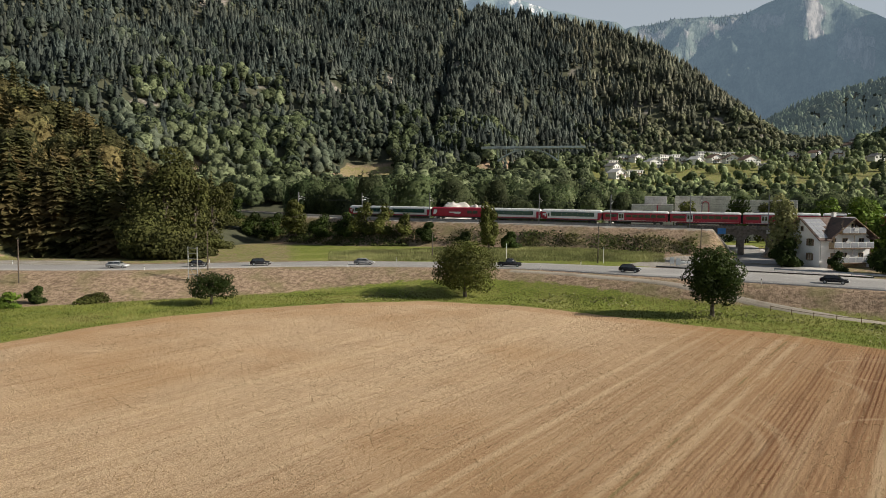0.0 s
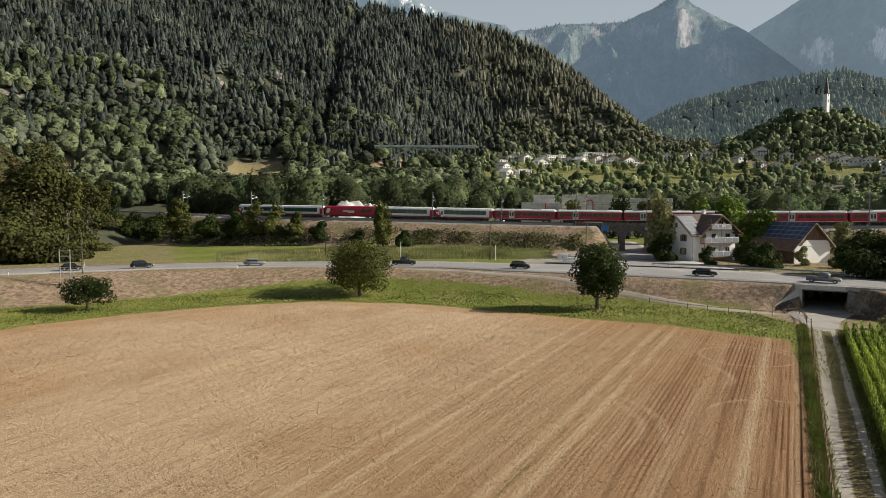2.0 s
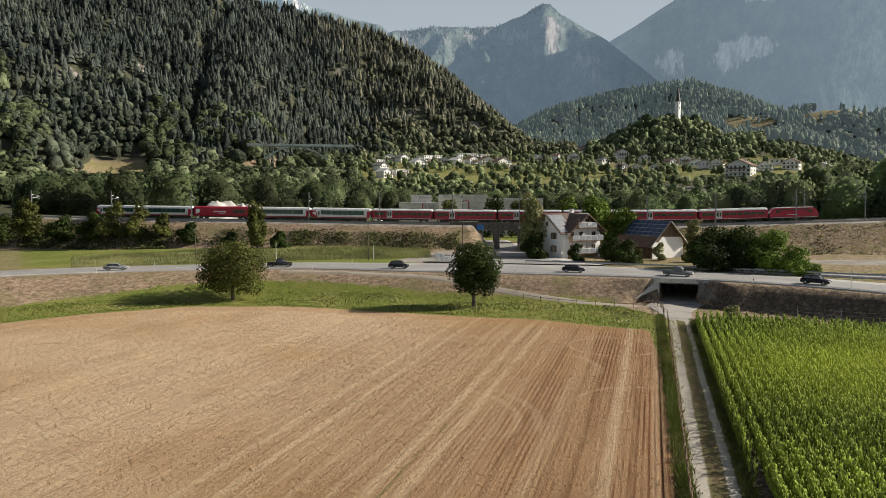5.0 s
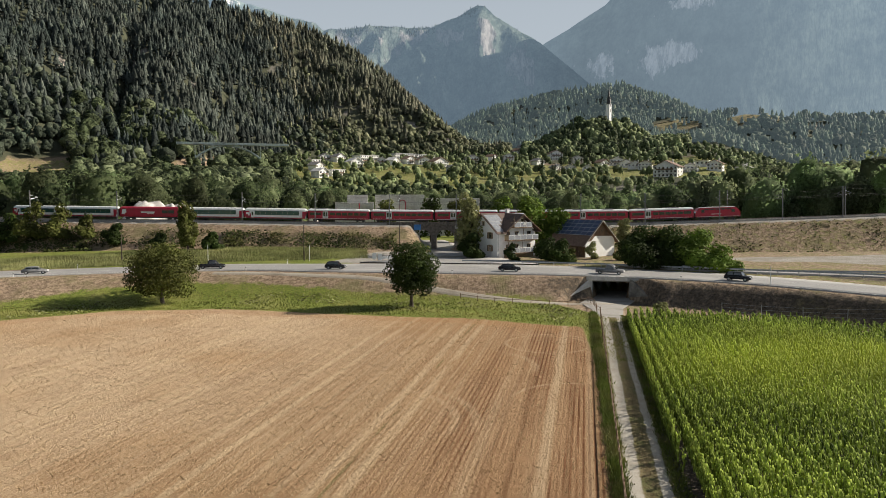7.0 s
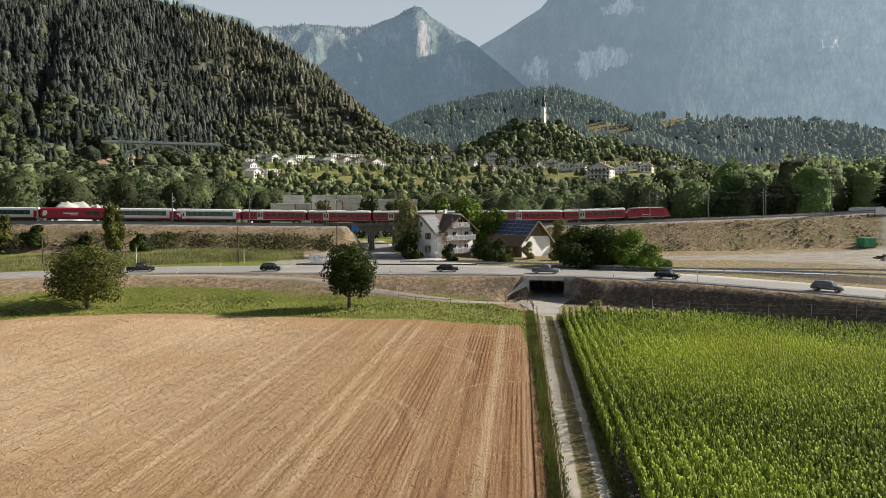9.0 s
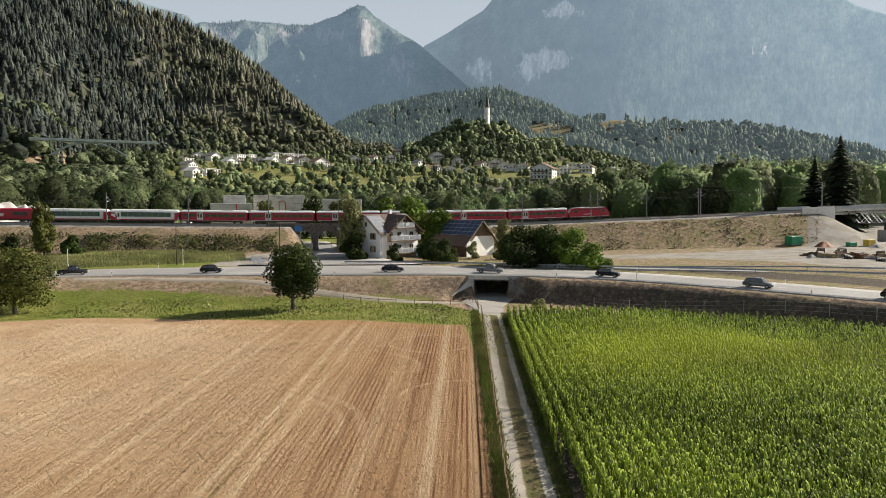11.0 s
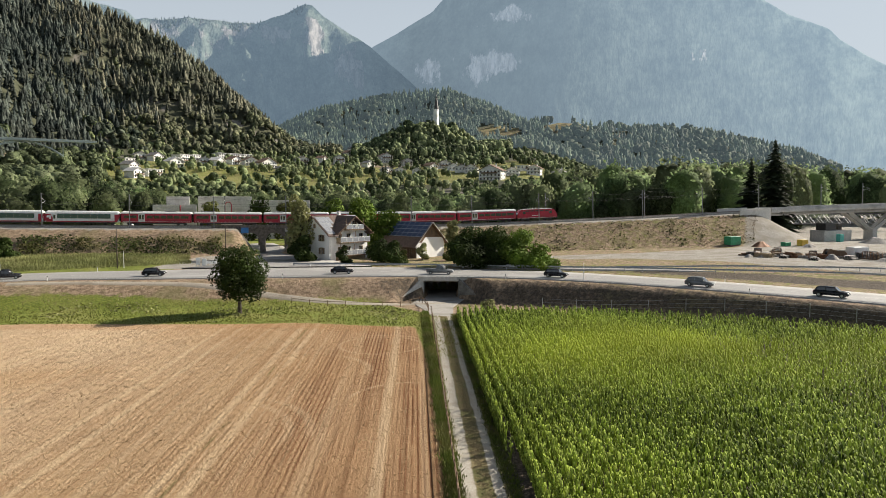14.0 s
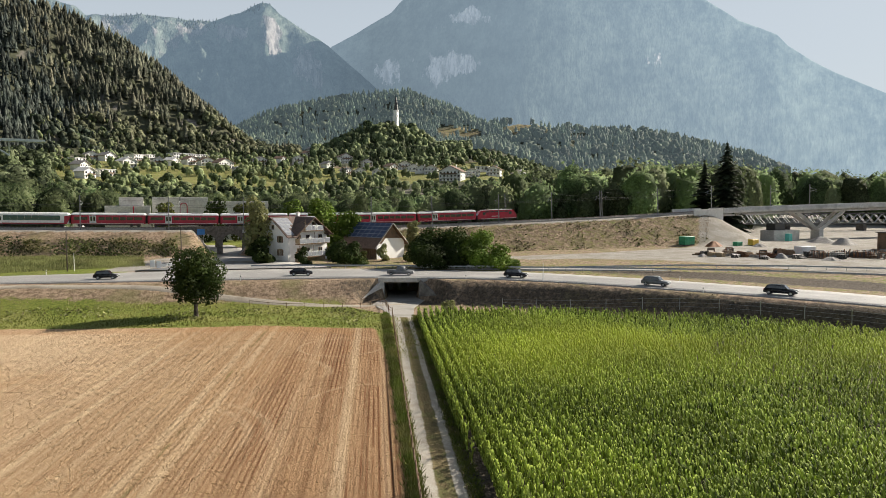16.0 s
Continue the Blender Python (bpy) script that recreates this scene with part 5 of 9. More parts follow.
ok = below_bridge(hill_pts, hill_h) > 3
hill_h = below_bridge(hill_pts, hill_h)
# Trees on the right flank take the lighter materials with sunlight painted in.
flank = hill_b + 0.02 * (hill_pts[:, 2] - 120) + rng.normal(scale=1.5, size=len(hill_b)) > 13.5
conifers("lit_conifer_wood", hill_pts[~leafy & ok & flank], hill_h[~leafy & ok & flank], "olive brown conifers on the hill flank, lightened in colour for sunlight", M_LITCONIFER, 4, 3, 1.4)
broadleaves("lit_broadleaf_wood", hill_pts[leafy & ok & flank], hill_h[leafy & ok & flank], "olive broadleaf trees on the hill flank, lightened in colour for sunlight", M_LITWOODS, 2, 26, 0.15, 0.42, 6)
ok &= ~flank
conifers("spruce_wood", hill_pts[~leafy & ok], hill_h[~leafy & ok], "dark spruce forest on a steep hillside", M_CONIFER, 4, 3, 1.3)
broadleaves("hill_broadleaf_wood", hill_pts[leafy & ok], hill_h[leafy & ok], "mixed broadleaf trees among spruces on the hillside", M_HILLWOODS, 2, 26, 0.15, 0.40, 6)
low_pts = scatter(2300, -24, 31, 400, 720, lambda x, y, b, d: (wobble(x, y, 40.0, 5.0) + (600 - d) / 250 > -0.45) & ((b < 12) | (d < 480)) & ~((np.abs(b + 7.6) < 3.2) & (d > 470)) & (CLEARING(x, y) < 0.5) & clear_of_houses(x, y, b, d))
low_h = rng.uniform(9, 17, len(low_pts)) * np.interp(np.degrees(np.arctan2(low_pts[:, 0], low_pts[:, 1])), [10, 13], [1.0, 0.55])
low_h = below_bridge(low_pts, low_h)
low_pts, low_h = low_pts[low_h > 3], low_h[low_h > 3]
broadleaves("broadleaf_wood", low_pts, low_h, "mixed green broadleaf wood at the foot of the hill", M_FOOTWOODS, 2, 110, 0.12, 0.42, 9)

# the wooded slope beside the road, pines and beeches
LEFT_EDGE = [(-60, 230), (-36, 250), (-32, 238), (-27.7, 206), (-25.4, 186), (-21.4, 182), (-19.4, 215), (-18.2, 262), (-17.4, 300)]


def left_slope(x, y, b, d):
    return (d > np.interp(b, [e[0] for e in LEFT_EDGE], [e[1] for e in LEFT_EDGE]) + 24) & (d < np.interp(b, [-36, -25, -18], [420, 330, 290]))


slope_pts = scatter(330, -37, -18, 185, 430, left_slope)
firs = rng.uniform(size=len(slope_pts)) < 0.6
conifers("slope_fir_wood", slope_pts[firs], rng.uniform(17, 26, firs.sum()), "dense olive firs on the slope beside the road", M_PINE, 14, 9, 1.3, True)
broadleaves("slope_wood", slope_pts[~firs], rng.uniform(14, 20, (~firs).sum()), "dense mixed wood on the slope, browned in places", M_PINE, 3, 420, 0.06, 0.40, 12)

# the belt of trees behind the railway
BELT_TOP = [(-18, 0.9), (-13, 1.6), (-7, 2.3), (-1, 2.1), (5, 1.8), (10, 1.9), (15, 1.2), (19, 0.7), (28, 0.7), (34, 0.9), (41, 1.2), (46, 2.0), (51, 2.9), (55, 2.8), (59, 3.2), (64, 3.3), (67, 2.6), (72, 2.2), (95, 2.2)]


def belt(n, b0, b1, d0, d1, material, label, leaves, leaf):
    """Trees whose tops keep to an even line above the railway."""
    pts = scatter(n, b0, b1, d0, d1, lambda x, y, b, d: (poly_dist(x, y, RAIL)[0] > 20) & (poly_dist(x, y, RAIL)[1] > 0) & ((b < 62) | (d > 345)) & ((b < 67) | (d > 430)) & ~((b > 14.8) & (b < 31.5) & (d < 275)) & ~((b < 4.5) & (b > -2) & (d < 262)))
    b, d = np.degrees(np.arctan2(pts[:, 0], pts[:, 1])), np.hypot(pts[:, 0], pts[:, 1])
    top = EYE + d * np.tan(np.radians(np.interp(b, [q[0] for q in BELT_TOP], [q[1] for q in BELT_TOP])))
    h = np.clip((top - pts[:, 2]) * rng.uniform(0.45, 1.08, len(pts)), 4.0, 34.0)
    broadleaves("tree_belt", pts, h, label, material, 2, leaves, leaf, 0.33, 22, 8, 0.5)


belt(110, -17.5, 40, 236, 330, M_BELT, "green broadleaf trees in a belt behind the railway", 700, 0.042)
belt(190, -17.5, 34, 238, 330, M_BELTDARK, "dark broadleaf trees in a belt behind the railway", 700, 0.042)
belt(150, -17.5, 40, 232, 300, M_BELTOLIVE, "olive green broadleaf trees behind the railway", 700, 0.042)
belt(140, 40, 77, 256, 350, M_BELTOLIVE, "tall olive broadleaf trees along the river", 700, 0.040)
belt(110, 38, 77, 254, 330, M_BELT, "green poplars and willows along the river", 700, 0.040)
belt(130, 61.5, 79, 348, 530, M_BELT, "broadleaf trees across the river", 420, 0.042)
belt(120, 60, 79, 345, 540, M_BELTOLIVE, "olive broadleaf trees across the river", 420, 0.042)
belt(90, 33, 77, 275, 400, M_BELTDARK, "dark broadleaf trees along the river", 600, 0.042)
tall_spruce = np.array([[*at(62.6, 268)[:2], 0], [*at(64.2, 262)[:2], 0], [*at(61.9, 300)[:2], 0]])
tall_spruce[:, 2] = ground_height(tall_spruce[:, 0], tall_spruce[:, 1])

# trees among the village and on the hills beyond
vill_pts = scatter(2900, 11, 66, 330, 900, lambda x, y, b, d: (wobble(x, y, 30.0, 7.0) + 0.3 * wobble(x, y, 90.0, 2.0) > np.interp(d, [330, 500, 560, 640, 900], [-1.5, -0.9, -0.15, -0.3, -0.8])) & clear_of_houses(x, y, b, d))
broadleaves("village_trees", vill_pts, rng.uniform(4.5, 9.5, len(vill_pts)), "garden trees and orchards among village houses", M_WOODS, 2, 32, 0.15, 0.44, 8)
dark_pts = scatter(80, 22, 45, 560, 900, lambda x, y, b, d: (wobble(x, y, 40.0, 1.0) > 0.0) & clear_of_houses(x, y, b, d))
conifers("village_spruces", dark_pts, rng.uniform(11, 20, len(dark_pts)), "dark spruces between village houses", M_DARKFIR, 10, 7, 1.1, True)


def back_hills(x, y, b, d):
    up = np.maximum.reduce([ridge_height(x, y, RIDGE_CHURCHBACK, 0.42, 9.0), ridge_height(x, y, RIDGE_RIGHT, 0.36, 9.0)])
    return (up > np.interp(b, [22, 45, 75], [80, 62, 20])) & (rng.uniform(size=len(d)) > 0.85 * np.maximum(crag(x, y), 1.06 * CLEARING(x, y)))


back_pts = scatter(10500, 21, 68.5, 850, 1600, back_hills)
back_mix = wobble(back_pts[:, 0], back_pts[:, 1], 50.0, 6.0) + rng.normal(scale=0.3, size=len(back_pts)) + np.interp(np.degrees(np.arctan2(back_pts[:, 0], back_pts[:, 1])), [40, 46], [-0.30, -0.02]) > 0.05
conifers("hazed_spruce_wood", back_pts[~back_mix], rng.uniform(11, 20, (~back_mix).sum()), "spruce forest on the hills behind the village", M_BACKSPRUCE, 3, 4, 1.5)
broadleaves("hazed_broadleaf_wood", back_pts[back_mix], rng.uniform(10, 17, back_mix.sum()), "broadleaf wood on the hills behind the village", M_BACKWOODS, 2, 8, 0.12, 0.44, 6)
knoll_pts = scatter(1500, 31, 44, 800, 1010, lambda x, y, b, d: (ridge_height(x, y, RIDGE_KNOLL, 0.62, 5.0) > 52) & (np.hypot(x - at(37.85, 965).x, y - at(37.85, 965).y) > 12))
broadleaves("knoll_wood", knoll_pts, rng.uniform(9, 17, len(knoll_pts)), "green wood covering the church knoll", M_KNOLL, 2, 20, 0.15, 0.36, 8)


# ---------------------------------------------------------------- maize, stubble and grasses
def maize_field():
    """Rows of maize beside the farm track: arching leaves on every plant."""
    d = np.array([0.5895, 0.8078])
    s = np.array([d[1], -d[0]])
    o = np.array([66.0, 81.0]) + s * 1.2
    P = []
    for k in range(0, 100):
        step = 0.15 if k < 3 else 0.26 if k < 30 else 0.42
        a = np.arange(-118, 6, step) + rng.uniform(0, step)
        a = a + rng.normal(scale=0.06, size=len(a))
        q = o + s * (k * 0.95 - 0.35) + d * a[:, None] + rng.normal(scale=0.05, size=(len(a), 2))
        P.append(q)
    P = np.concatenate(P)
    r, b = np.hypot(P[:, 0], P[:, 1]), np.degrees(np.arctan2(P[:, 0], P[:, 1]))
    ok = (inside(P[:, 0], P[:, 1], MAIZE) > 0.2) & (r > 27) & (b < 84) & (rng.uniform(size=len(P)) < np.interp(r, [50, 90], [1.0, 0.8]))
    P = P[ok]
    n = len(P)
    H = rng.uniform(2.05, 2.6, n) + 0.16 * wobble(P[:, 0], P[:, 1], 7.0, 1.0)
    V, F, count = [], [], 0
    for leaf in range(6):
        a = rng.uniform(0, 6.3, n) if leaf % 2 == 0 else a + math.pi + rng.normal(scale=0.35, size=n)
        z0 = H * (0.06 + 0.125 * leaf)
        ln = rng.uniform(0.80, 1.28, n) * (1 - 0.05 * leaf)
        w = rng.uniform(0.05, 0.09, n)
        la, lc = np.cos(a), 0.36 * np.sin(a)
        dx, dy = la * d[0] + lc * s[0], la * d[1] + lc * s[1]
        rows = []
        for t, up, ww in ((0.0, 0.0, 0.7), (0.28, 0.46, 1.0), (0.62, 0.62, 0.75), (1.0, 0.34, 0.06)):
            c = np.stack([P[:, 0] + dx * ln * t * 0.70, P[:, 1] + dy * ln * t * 0.70, z0 + ln * up], 1)
            side = np.stack([-dy * w * ww, dx * w * ww, 0 * w], 1)
            rows += [c - side, c + side]
        v = np.stack(rows, 1)
        f = np.array([(0, 1, 3, 2), (2, 3, 5, 4), (4, 5, 7, 6)])
        V.append(v.reshape(-1, 3))
        F.append((f[None] + (np.arange(n) * 8)[:, None, None] + count).reshape(-1, 4))
        count += n * 8
    # stalk with its tassel
    w = 0.018
    v = np.stack([np.stack([P[:, 0] - w, P[:, 1], 0 * H], 1), np.stack([P[:, 0] + w, P[:, 1], 0 * H], 1),
                  np.stack([P[:, 0] + w, P[:, 1] + 0.03, H * 0.6], 1), np.stack([P[:, 0] - w, P[:, 1] - 0.03, H * 0.6], 1)], 1)
    V.append(v.reshape(-1, 3))
    F.append(np.arange(4 * n).reshape(-1, 4) + count)
    ob = new("maize_field", mesh_np("maize_field", np.concatenate(V), np.concatenate(F), M_CORN))
    tagged(ob, "tall green maize standing in rows beside a farm track", "maize", kind="stuff")


def blades(name, P, h, w, material, label, category, lean=0.35, group=3):
    """Upright blades, some to each tuft."""
    n = len(P) * group
    base = np.repeat(P, group, 0) + np.concatenate([rng.normal(scale=np.mean(w) * 1.5, size=(n, 2)), np.zeros((n, 1))], 1)
    hh = np.repeat(h, group) * rng.uniform(0.6, 1.15, n)
    a = rng.uniform(0, 6.3, n)
    ww = rng.uniform(0.6, 1.3, n) * w
    side = np.stack([np.cos(a) * ww, np.sin(a) * ww, 0 * a], 1) / 2
    tip = base + np.stack([rng.normal(scale=lean, size=n) * hh, rng.normal(scale=lean, size=n) * hh, hh], 1)
    v = np.stack([base - side, base + side, tip], 1).reshape(-1, 3)
    ob = new(name, mesh_np(name, v, np.arange(3 * n).reshape(-1, 3), material))
    return tagged(ob, label, category, kind="stuff")


maize_field()
P = scatter(60000, -34, 38, 36, 124, lambda x, y, b, d: (inside(x, y, FIELD) > 0.05) & (rng.uniform(size=len(d)) < np.interp(d, [36, 120], [1.0, 0.35])))
u = P[:, 0] * 0.8078 - P[:, 1] * 0.5895
shift = np.round(u / 0.42 - 0.75) * 0.42 + 0.315 - u + rng.normal(scale=0.035, size=len(u))
P[:, 0] += shift * 0.8078
P[:, 1] -= shift * 0.5895
blades("stubble", P, np.full(len(P), 0.11), 0.06, M_STRAW, "short pale straw stubble in drilled rows", "stubble", 0.9, 2)


def verge(x, y, b, d):
    dn, side, _ = poly_dist(x, y, ROAD_NEAR)
    sn = dn * side
    return (inside(x, y, FIELD) < -0.2) & (sn < np.interp(x, [-80, -60, -30, 20, 60], [-26, -19, -14, -10, -7])) & (x < 66) & (x > -75) & (poly_dist(x, y, FOOTPATH)[0] > 1.3)


P = scatter(52000, -36, 40, 78, 142, verge)
blades("meadow_grass", P, rng.uniform(0.12, 0.38, len(P)), 0.10, M_GRASS, "fresh green meadow grass round the field", "grass", 0.5, 2)
P = scatter(9000, -10, 37, 95, 135, lambda x, y, b, d: verge(x, y, b, d) & (wobble(x, y, 6.0, 2.0) > 0.25))
c = P + np.array([0, 0, 0.2])
nn = rng.normal(size=(len(P), 3)) * 0.5 + np.array([0, 0, 1.0])
v, f = quads_from(c, nn / np.linalg.norm(nn, axis=1, keepdims=True), rng.uniform(0.18, 0.42, len(P)))
tagged(new("meadow_weeds", mesh_np("meadow_weeds", v, f, M_LEAF_PALE)), "broad pale dock leaves in the meadow", "weeds", kind="stuff")


def bank(x, y, b, d):
    dn, side, _ = poly_dist(x, y, ROAD_NEAR)
    sn = dn * side
    return (sn < -0.8) & (sn > np.interp(x, [-80, -60, 20, 60, 80], [-26, -18, -12, -9, -8.5])) & (poly_dist(x, y, FOOTPATH)[0] > 1.4) & ~((np.abs((x - UNDERPASS.x) * 0.777 - (y - UNDERPASS.y) * 0.629) < 4.2))


P = scatter(24000, -38, 78, 55, 170, bank)
blades("bank_grass", P, rng.uniform(0.12, 0.45, len(P)), 0.09, M_DRYGRASS, "dry brown grass on the road bank", "grass", 0.5, 2)
P = scatter(26000, -9.5, 18, 163, 192, lambda x, y, b, d: (poly_dist(x, y, ROAD_FAR)[0] > 2.5) & (poly_dist(x, y, RAIL)[0] > 15) & (d > 163))
blades("tall_grass", P, rng.uniform(0.35, 0.8, len(P)), 0.12, M_TALLGRASS, "tall pale green grass between road and railway", "grass", 0.25, 2)
# the strip of tall herbs between stubble and fence
d = np.array([0.5895, 0.8078])
a = rng.uniform(-75, 4, 9000)
q = np.array([64.6, 85.3]) + d * a[:, None] - np.array([d[1], -d[0]]) * (rng.normal(scale=0.24, size=9000) + np.interp(a, [-75, 0], [-0.6, 0.45]))[:, None]
P = np.concatenate([q, np.zeros((9000, 1))], 1)
blades("field_margin", P, rng.uniform(0.2, 0.6, len(P)), 0.09, M_HERB, "tall green herbs along the farm track fence", "grass", 0.4, 2)
# Added blades that darken the strip lying in the maize's shade.
v = np.array([66.5, 83.9]) + d * rng.uniform(-75, 2, 5000)[:, None] + np.array([d[1], -d[0]]) * rng.uniform(1.35, 2.3, 5000)[:, None]
blades("maize_edge_grass", np.concatenate([v, np.zeros((5000, 1))], 1), rng.uniform(0.1, 0.35, 5000), 0.08, M_HERB, "grass at the foot of the maize, added to darken its shaded strip", "grass", 0.5, 2)
a = rng.uniform(-80, 0, 5000)
q = np.array([66.5, 83.9]) + d * a[:, None] + np.array([d[1], -d[0]]) * rng.uniform(-0.34, 0.34, 5000)[:, None]
blades("track_grass", np.concatenate([q, np.full((5000, 1), 0.02)], 1), rng.uniform(0.03, 0.07, 5000), 0.08, M_DRYGRASS, "low worn grass between the wheel ruts", "grass", 0.6, 2)


def bramble(b0, b1, lo, hi, n, material, size, label):
    """Creepers and brambles that cover the railway bank."""
    pts = scatter(n * 6, b0, b1, 165, 330, lambda x, y, b, d: (lambda q: (q[0] > lo) & (q[0] < hi) & (q[1] < 0) & (wobble(x, y, 5.0, 3.0) + rng.uniform(-0.5, 0.5, len(d)) > -0.25))(poly_dist(x, y, RAIL)))[:n]
    c = pts + np.stack([rng.normal(scale=0.3, size=len(pts)), rng.normal(scale=0.3, size=len(pts)), rng.uniform(0.0, 1.3, len(pts)) * (0.6 + 0.5 * wobble(pts[:, 0], pts[:, 1], 3.0))], 1)
    nn = rng.normal(size=(len(pts), 3)) * 0.6 + np.array([0.1, -0.5, 0.8])
    v, f = quads_from(c, nn / np.linalg.norm(nn, axis=1, keepdims=True), np.full(len(pts), size))
    tagged(new("bramble", mesh_np("bramble", v, f, material)), label, "bushes", kind="stuff")


bramble(6.5, 20.5, 8.5, 15.5, 15000, M_BRAMBLE, 0.40, "dark ivy and brambles on the railway bank")
bramble(6.5, 20.5, 9.0, 15.5, 7000, M_LEAF_OLIVE, 0.40, "green brambles covering the lower railway bank")
bramble(-3.0, 8.0, 8.5, 16, 11000, M_BRAMBLE, 0.42, "dark brambles on the railway bank")
bramble(-18, -3, 7.5, 20, 19000, M_BRAMBLE, 0.5, "dark brambles and scrub below the railway")

# scrub and dry weeds on the new embankment
P = scatter(26000, 33, 63, 176, 250, lambda x, y, b, d: (lambda q: (q[0] > 5.2) & (q[0] < 19) & (q[1] < 0))(poly_dist(x, y, RAIL)))
blades("embankment_grass", P, rng.uniform(0.15, 0.5, len(P)), 0.16, M_DRYGRASS, "dry brown grass on the railway embankment", "grass", 0.6, 2)
P = P[(wobble(P[:, 0], P[:, 1], 4.0, 5.0) + rng.uniform(-0.6, 0.6, len(P))) > 0.25]
nn = rng.normal(size=(len(P), 3)) * 0.6 + np.array([0.1, -0.5, 0.8])
v, f = quads_from(P + np.array([0, 0, 0.2]), nn / np.linalg.norm(nn, axis=1, keepdims=True), rng.uniform(0.2, 0.5, len(P)))
tagged(new("embankment_weeds", mesh_np("embankment_weeds", v, f, M_BRAMBLE)), "low dark weeds scattered over the embankment", "weeds", kind="stuff")

# ---------------------------------------------------------------- trees and bushes that stand alone
def on_ground(bearing, dist):
    p = at(bearing, dist)
    return (p.x, p.y, height(p.x, p.y))


tree("fruit_tree", "broad dark fruit tree at the edge of the stubble", (42.7, 107.4, height(42.7, 107.4)), 10.8, 4.5, M_LEAF_DARK, 12000, 0.27, 0.20, 22, 0.30, 0.06, 3, 0.95)
tree("fruit_tree", "wide olive green fruit tree on the meadow", (4.1, 129.5, height(4.1, 129.5)), 10.2, 6.6, M_LEAF_OLIVE, 13000, 0.30, 0.15, 24, 0.3, 0.0, 8, 0.72)
tree("fruit_tree", "small crooked fruit tree on the meadow", (-40.6, 119.0, height(-40.6, 119.0)), 5.4, 4.6, M_LEAF_DARK, 4200, 0.26, 0.28, 16, 0.2, 0.2, 5, 0.5)
tree("tree", "tall slender pale willow beside the house", on_ground(26.6, 172), 15.8, 3.6, M_LEAF_PALE, 5200, 0.42, 0.02, 18, 0.3, 0.0, 11, 1.25)
tree("tree", "dark broadleaf tree beside the house", on_ground(26.7, 165), 6.4, 3.6, M_LEAF_DARK, 4200, 0.42, 0.0, 14, 0.25, 0.0, 12)
tree("tree", "fresh green tree behind the house", on_ground(31.6, 184), 13.5, 5.0, M_LEAF_FRESH, 5200, 0.5, 0.05, 18, 0.3, 0.0, 13)
tree("tree", "fresh green tree behind the house", on_ground(33.7, 181), 12.2, 4.4, M_LEAF_FRESH, 4600, 0.5, 0.05, 16, 0.3, 0.0, 14)
tree("tree", "dark rounded tree beside the barn", on_ground(40.6, 150), 7.9, 6.8, M_LEAF_DARK, 9000, 0.42, 0.0, 20, 0.3, 0.0, 15)
tree("tree", "green rounded tree beside the road", on_ground(42.6, 150), 7.6, 6.6, M_LEAF_DARK, 9000, 0.42, 0.0, 18, 0.28, 0.0, 16)
tree("tree", "fresh green bushy tree beside the road", on_ground(44.9, 149), 7.8, 6.0, M_LEAF_FRESH, 8000, 0.42, 0.0, 18, 0.26, 0.0, 17)
tree("bush", "fresh green bush beside the guard rail", on_ground(46.6, 145), 5.2, 4.0, M_LEAF_FRESH, 3200, 0.36, 0.0, 10, 0.14, 0.0, 18)
tree("bush", "dark green bush in front of the house", on_ground(30.1, 158.5), 4.6, 2.0, M_LEAF_DARK, 1800, 0.34, 0.0, 10, 0.12, 0.0, 19)
tree("bush", "dark green bush between house and barn", on_ground(34.2, 156), 5.6, 3.4, M_LEAF_DARK, 3000, 0.36, 0.0, 14, 0.16, 0.0, 20)
tree("bush", "dark green bush between house and barn", on_ground(33.1, 159.5), 5.6, 3.6, M_LEAF_DARK, 2600, 0.36, 0.0, 12, 0.16, 0.0, 21)
tree("bush", "olive green bush in front of the barn", on_ground(35.0, 158), 3.0, 1.5, M_LEAF_OLIVE, 1800, 0.34, 0.0, 10, 0.12, 0.0, 22)
tree("bush", "pale green climber in front of the barn wall", on_ground(36.7, 164.8), 4.6, 1.7, M_LEAF_PALE, 1600, 0.3, 0.0, 12, 0.1, 0.0, 23)
tree("bush", "low olive bush beside the barn wall", on_ground(38.9, 162), 2.4, 1.6, M_LEAF_OLIVE, 1300, 0.34, 0.0, 8, 0.1, 0.0, 24)
tree("tree", "pale young tree behind the barn", on_ground(39.2, 178), 9.6, 2.3, M_LEAF_PALE, 2600, 0.42, 0.05, 14, 0.2, 0.0, 25)
tree("tree", "pale green conical tree on the railway bank", on_ground(3.8, 189), 13.2, 2.9, M_LEAF_OLIVE, 4600, 0.42, 0.02, 18, 0.24, 0.0, 26, 1.2)
tree("tree", "olive green tree on the railway bank", on_ground(-12.2, 246), 13.8, 4.4, M_LEAF_OLIVE, 4200, 0.5, 0.02, 16, 0.26, 0.0, 27)
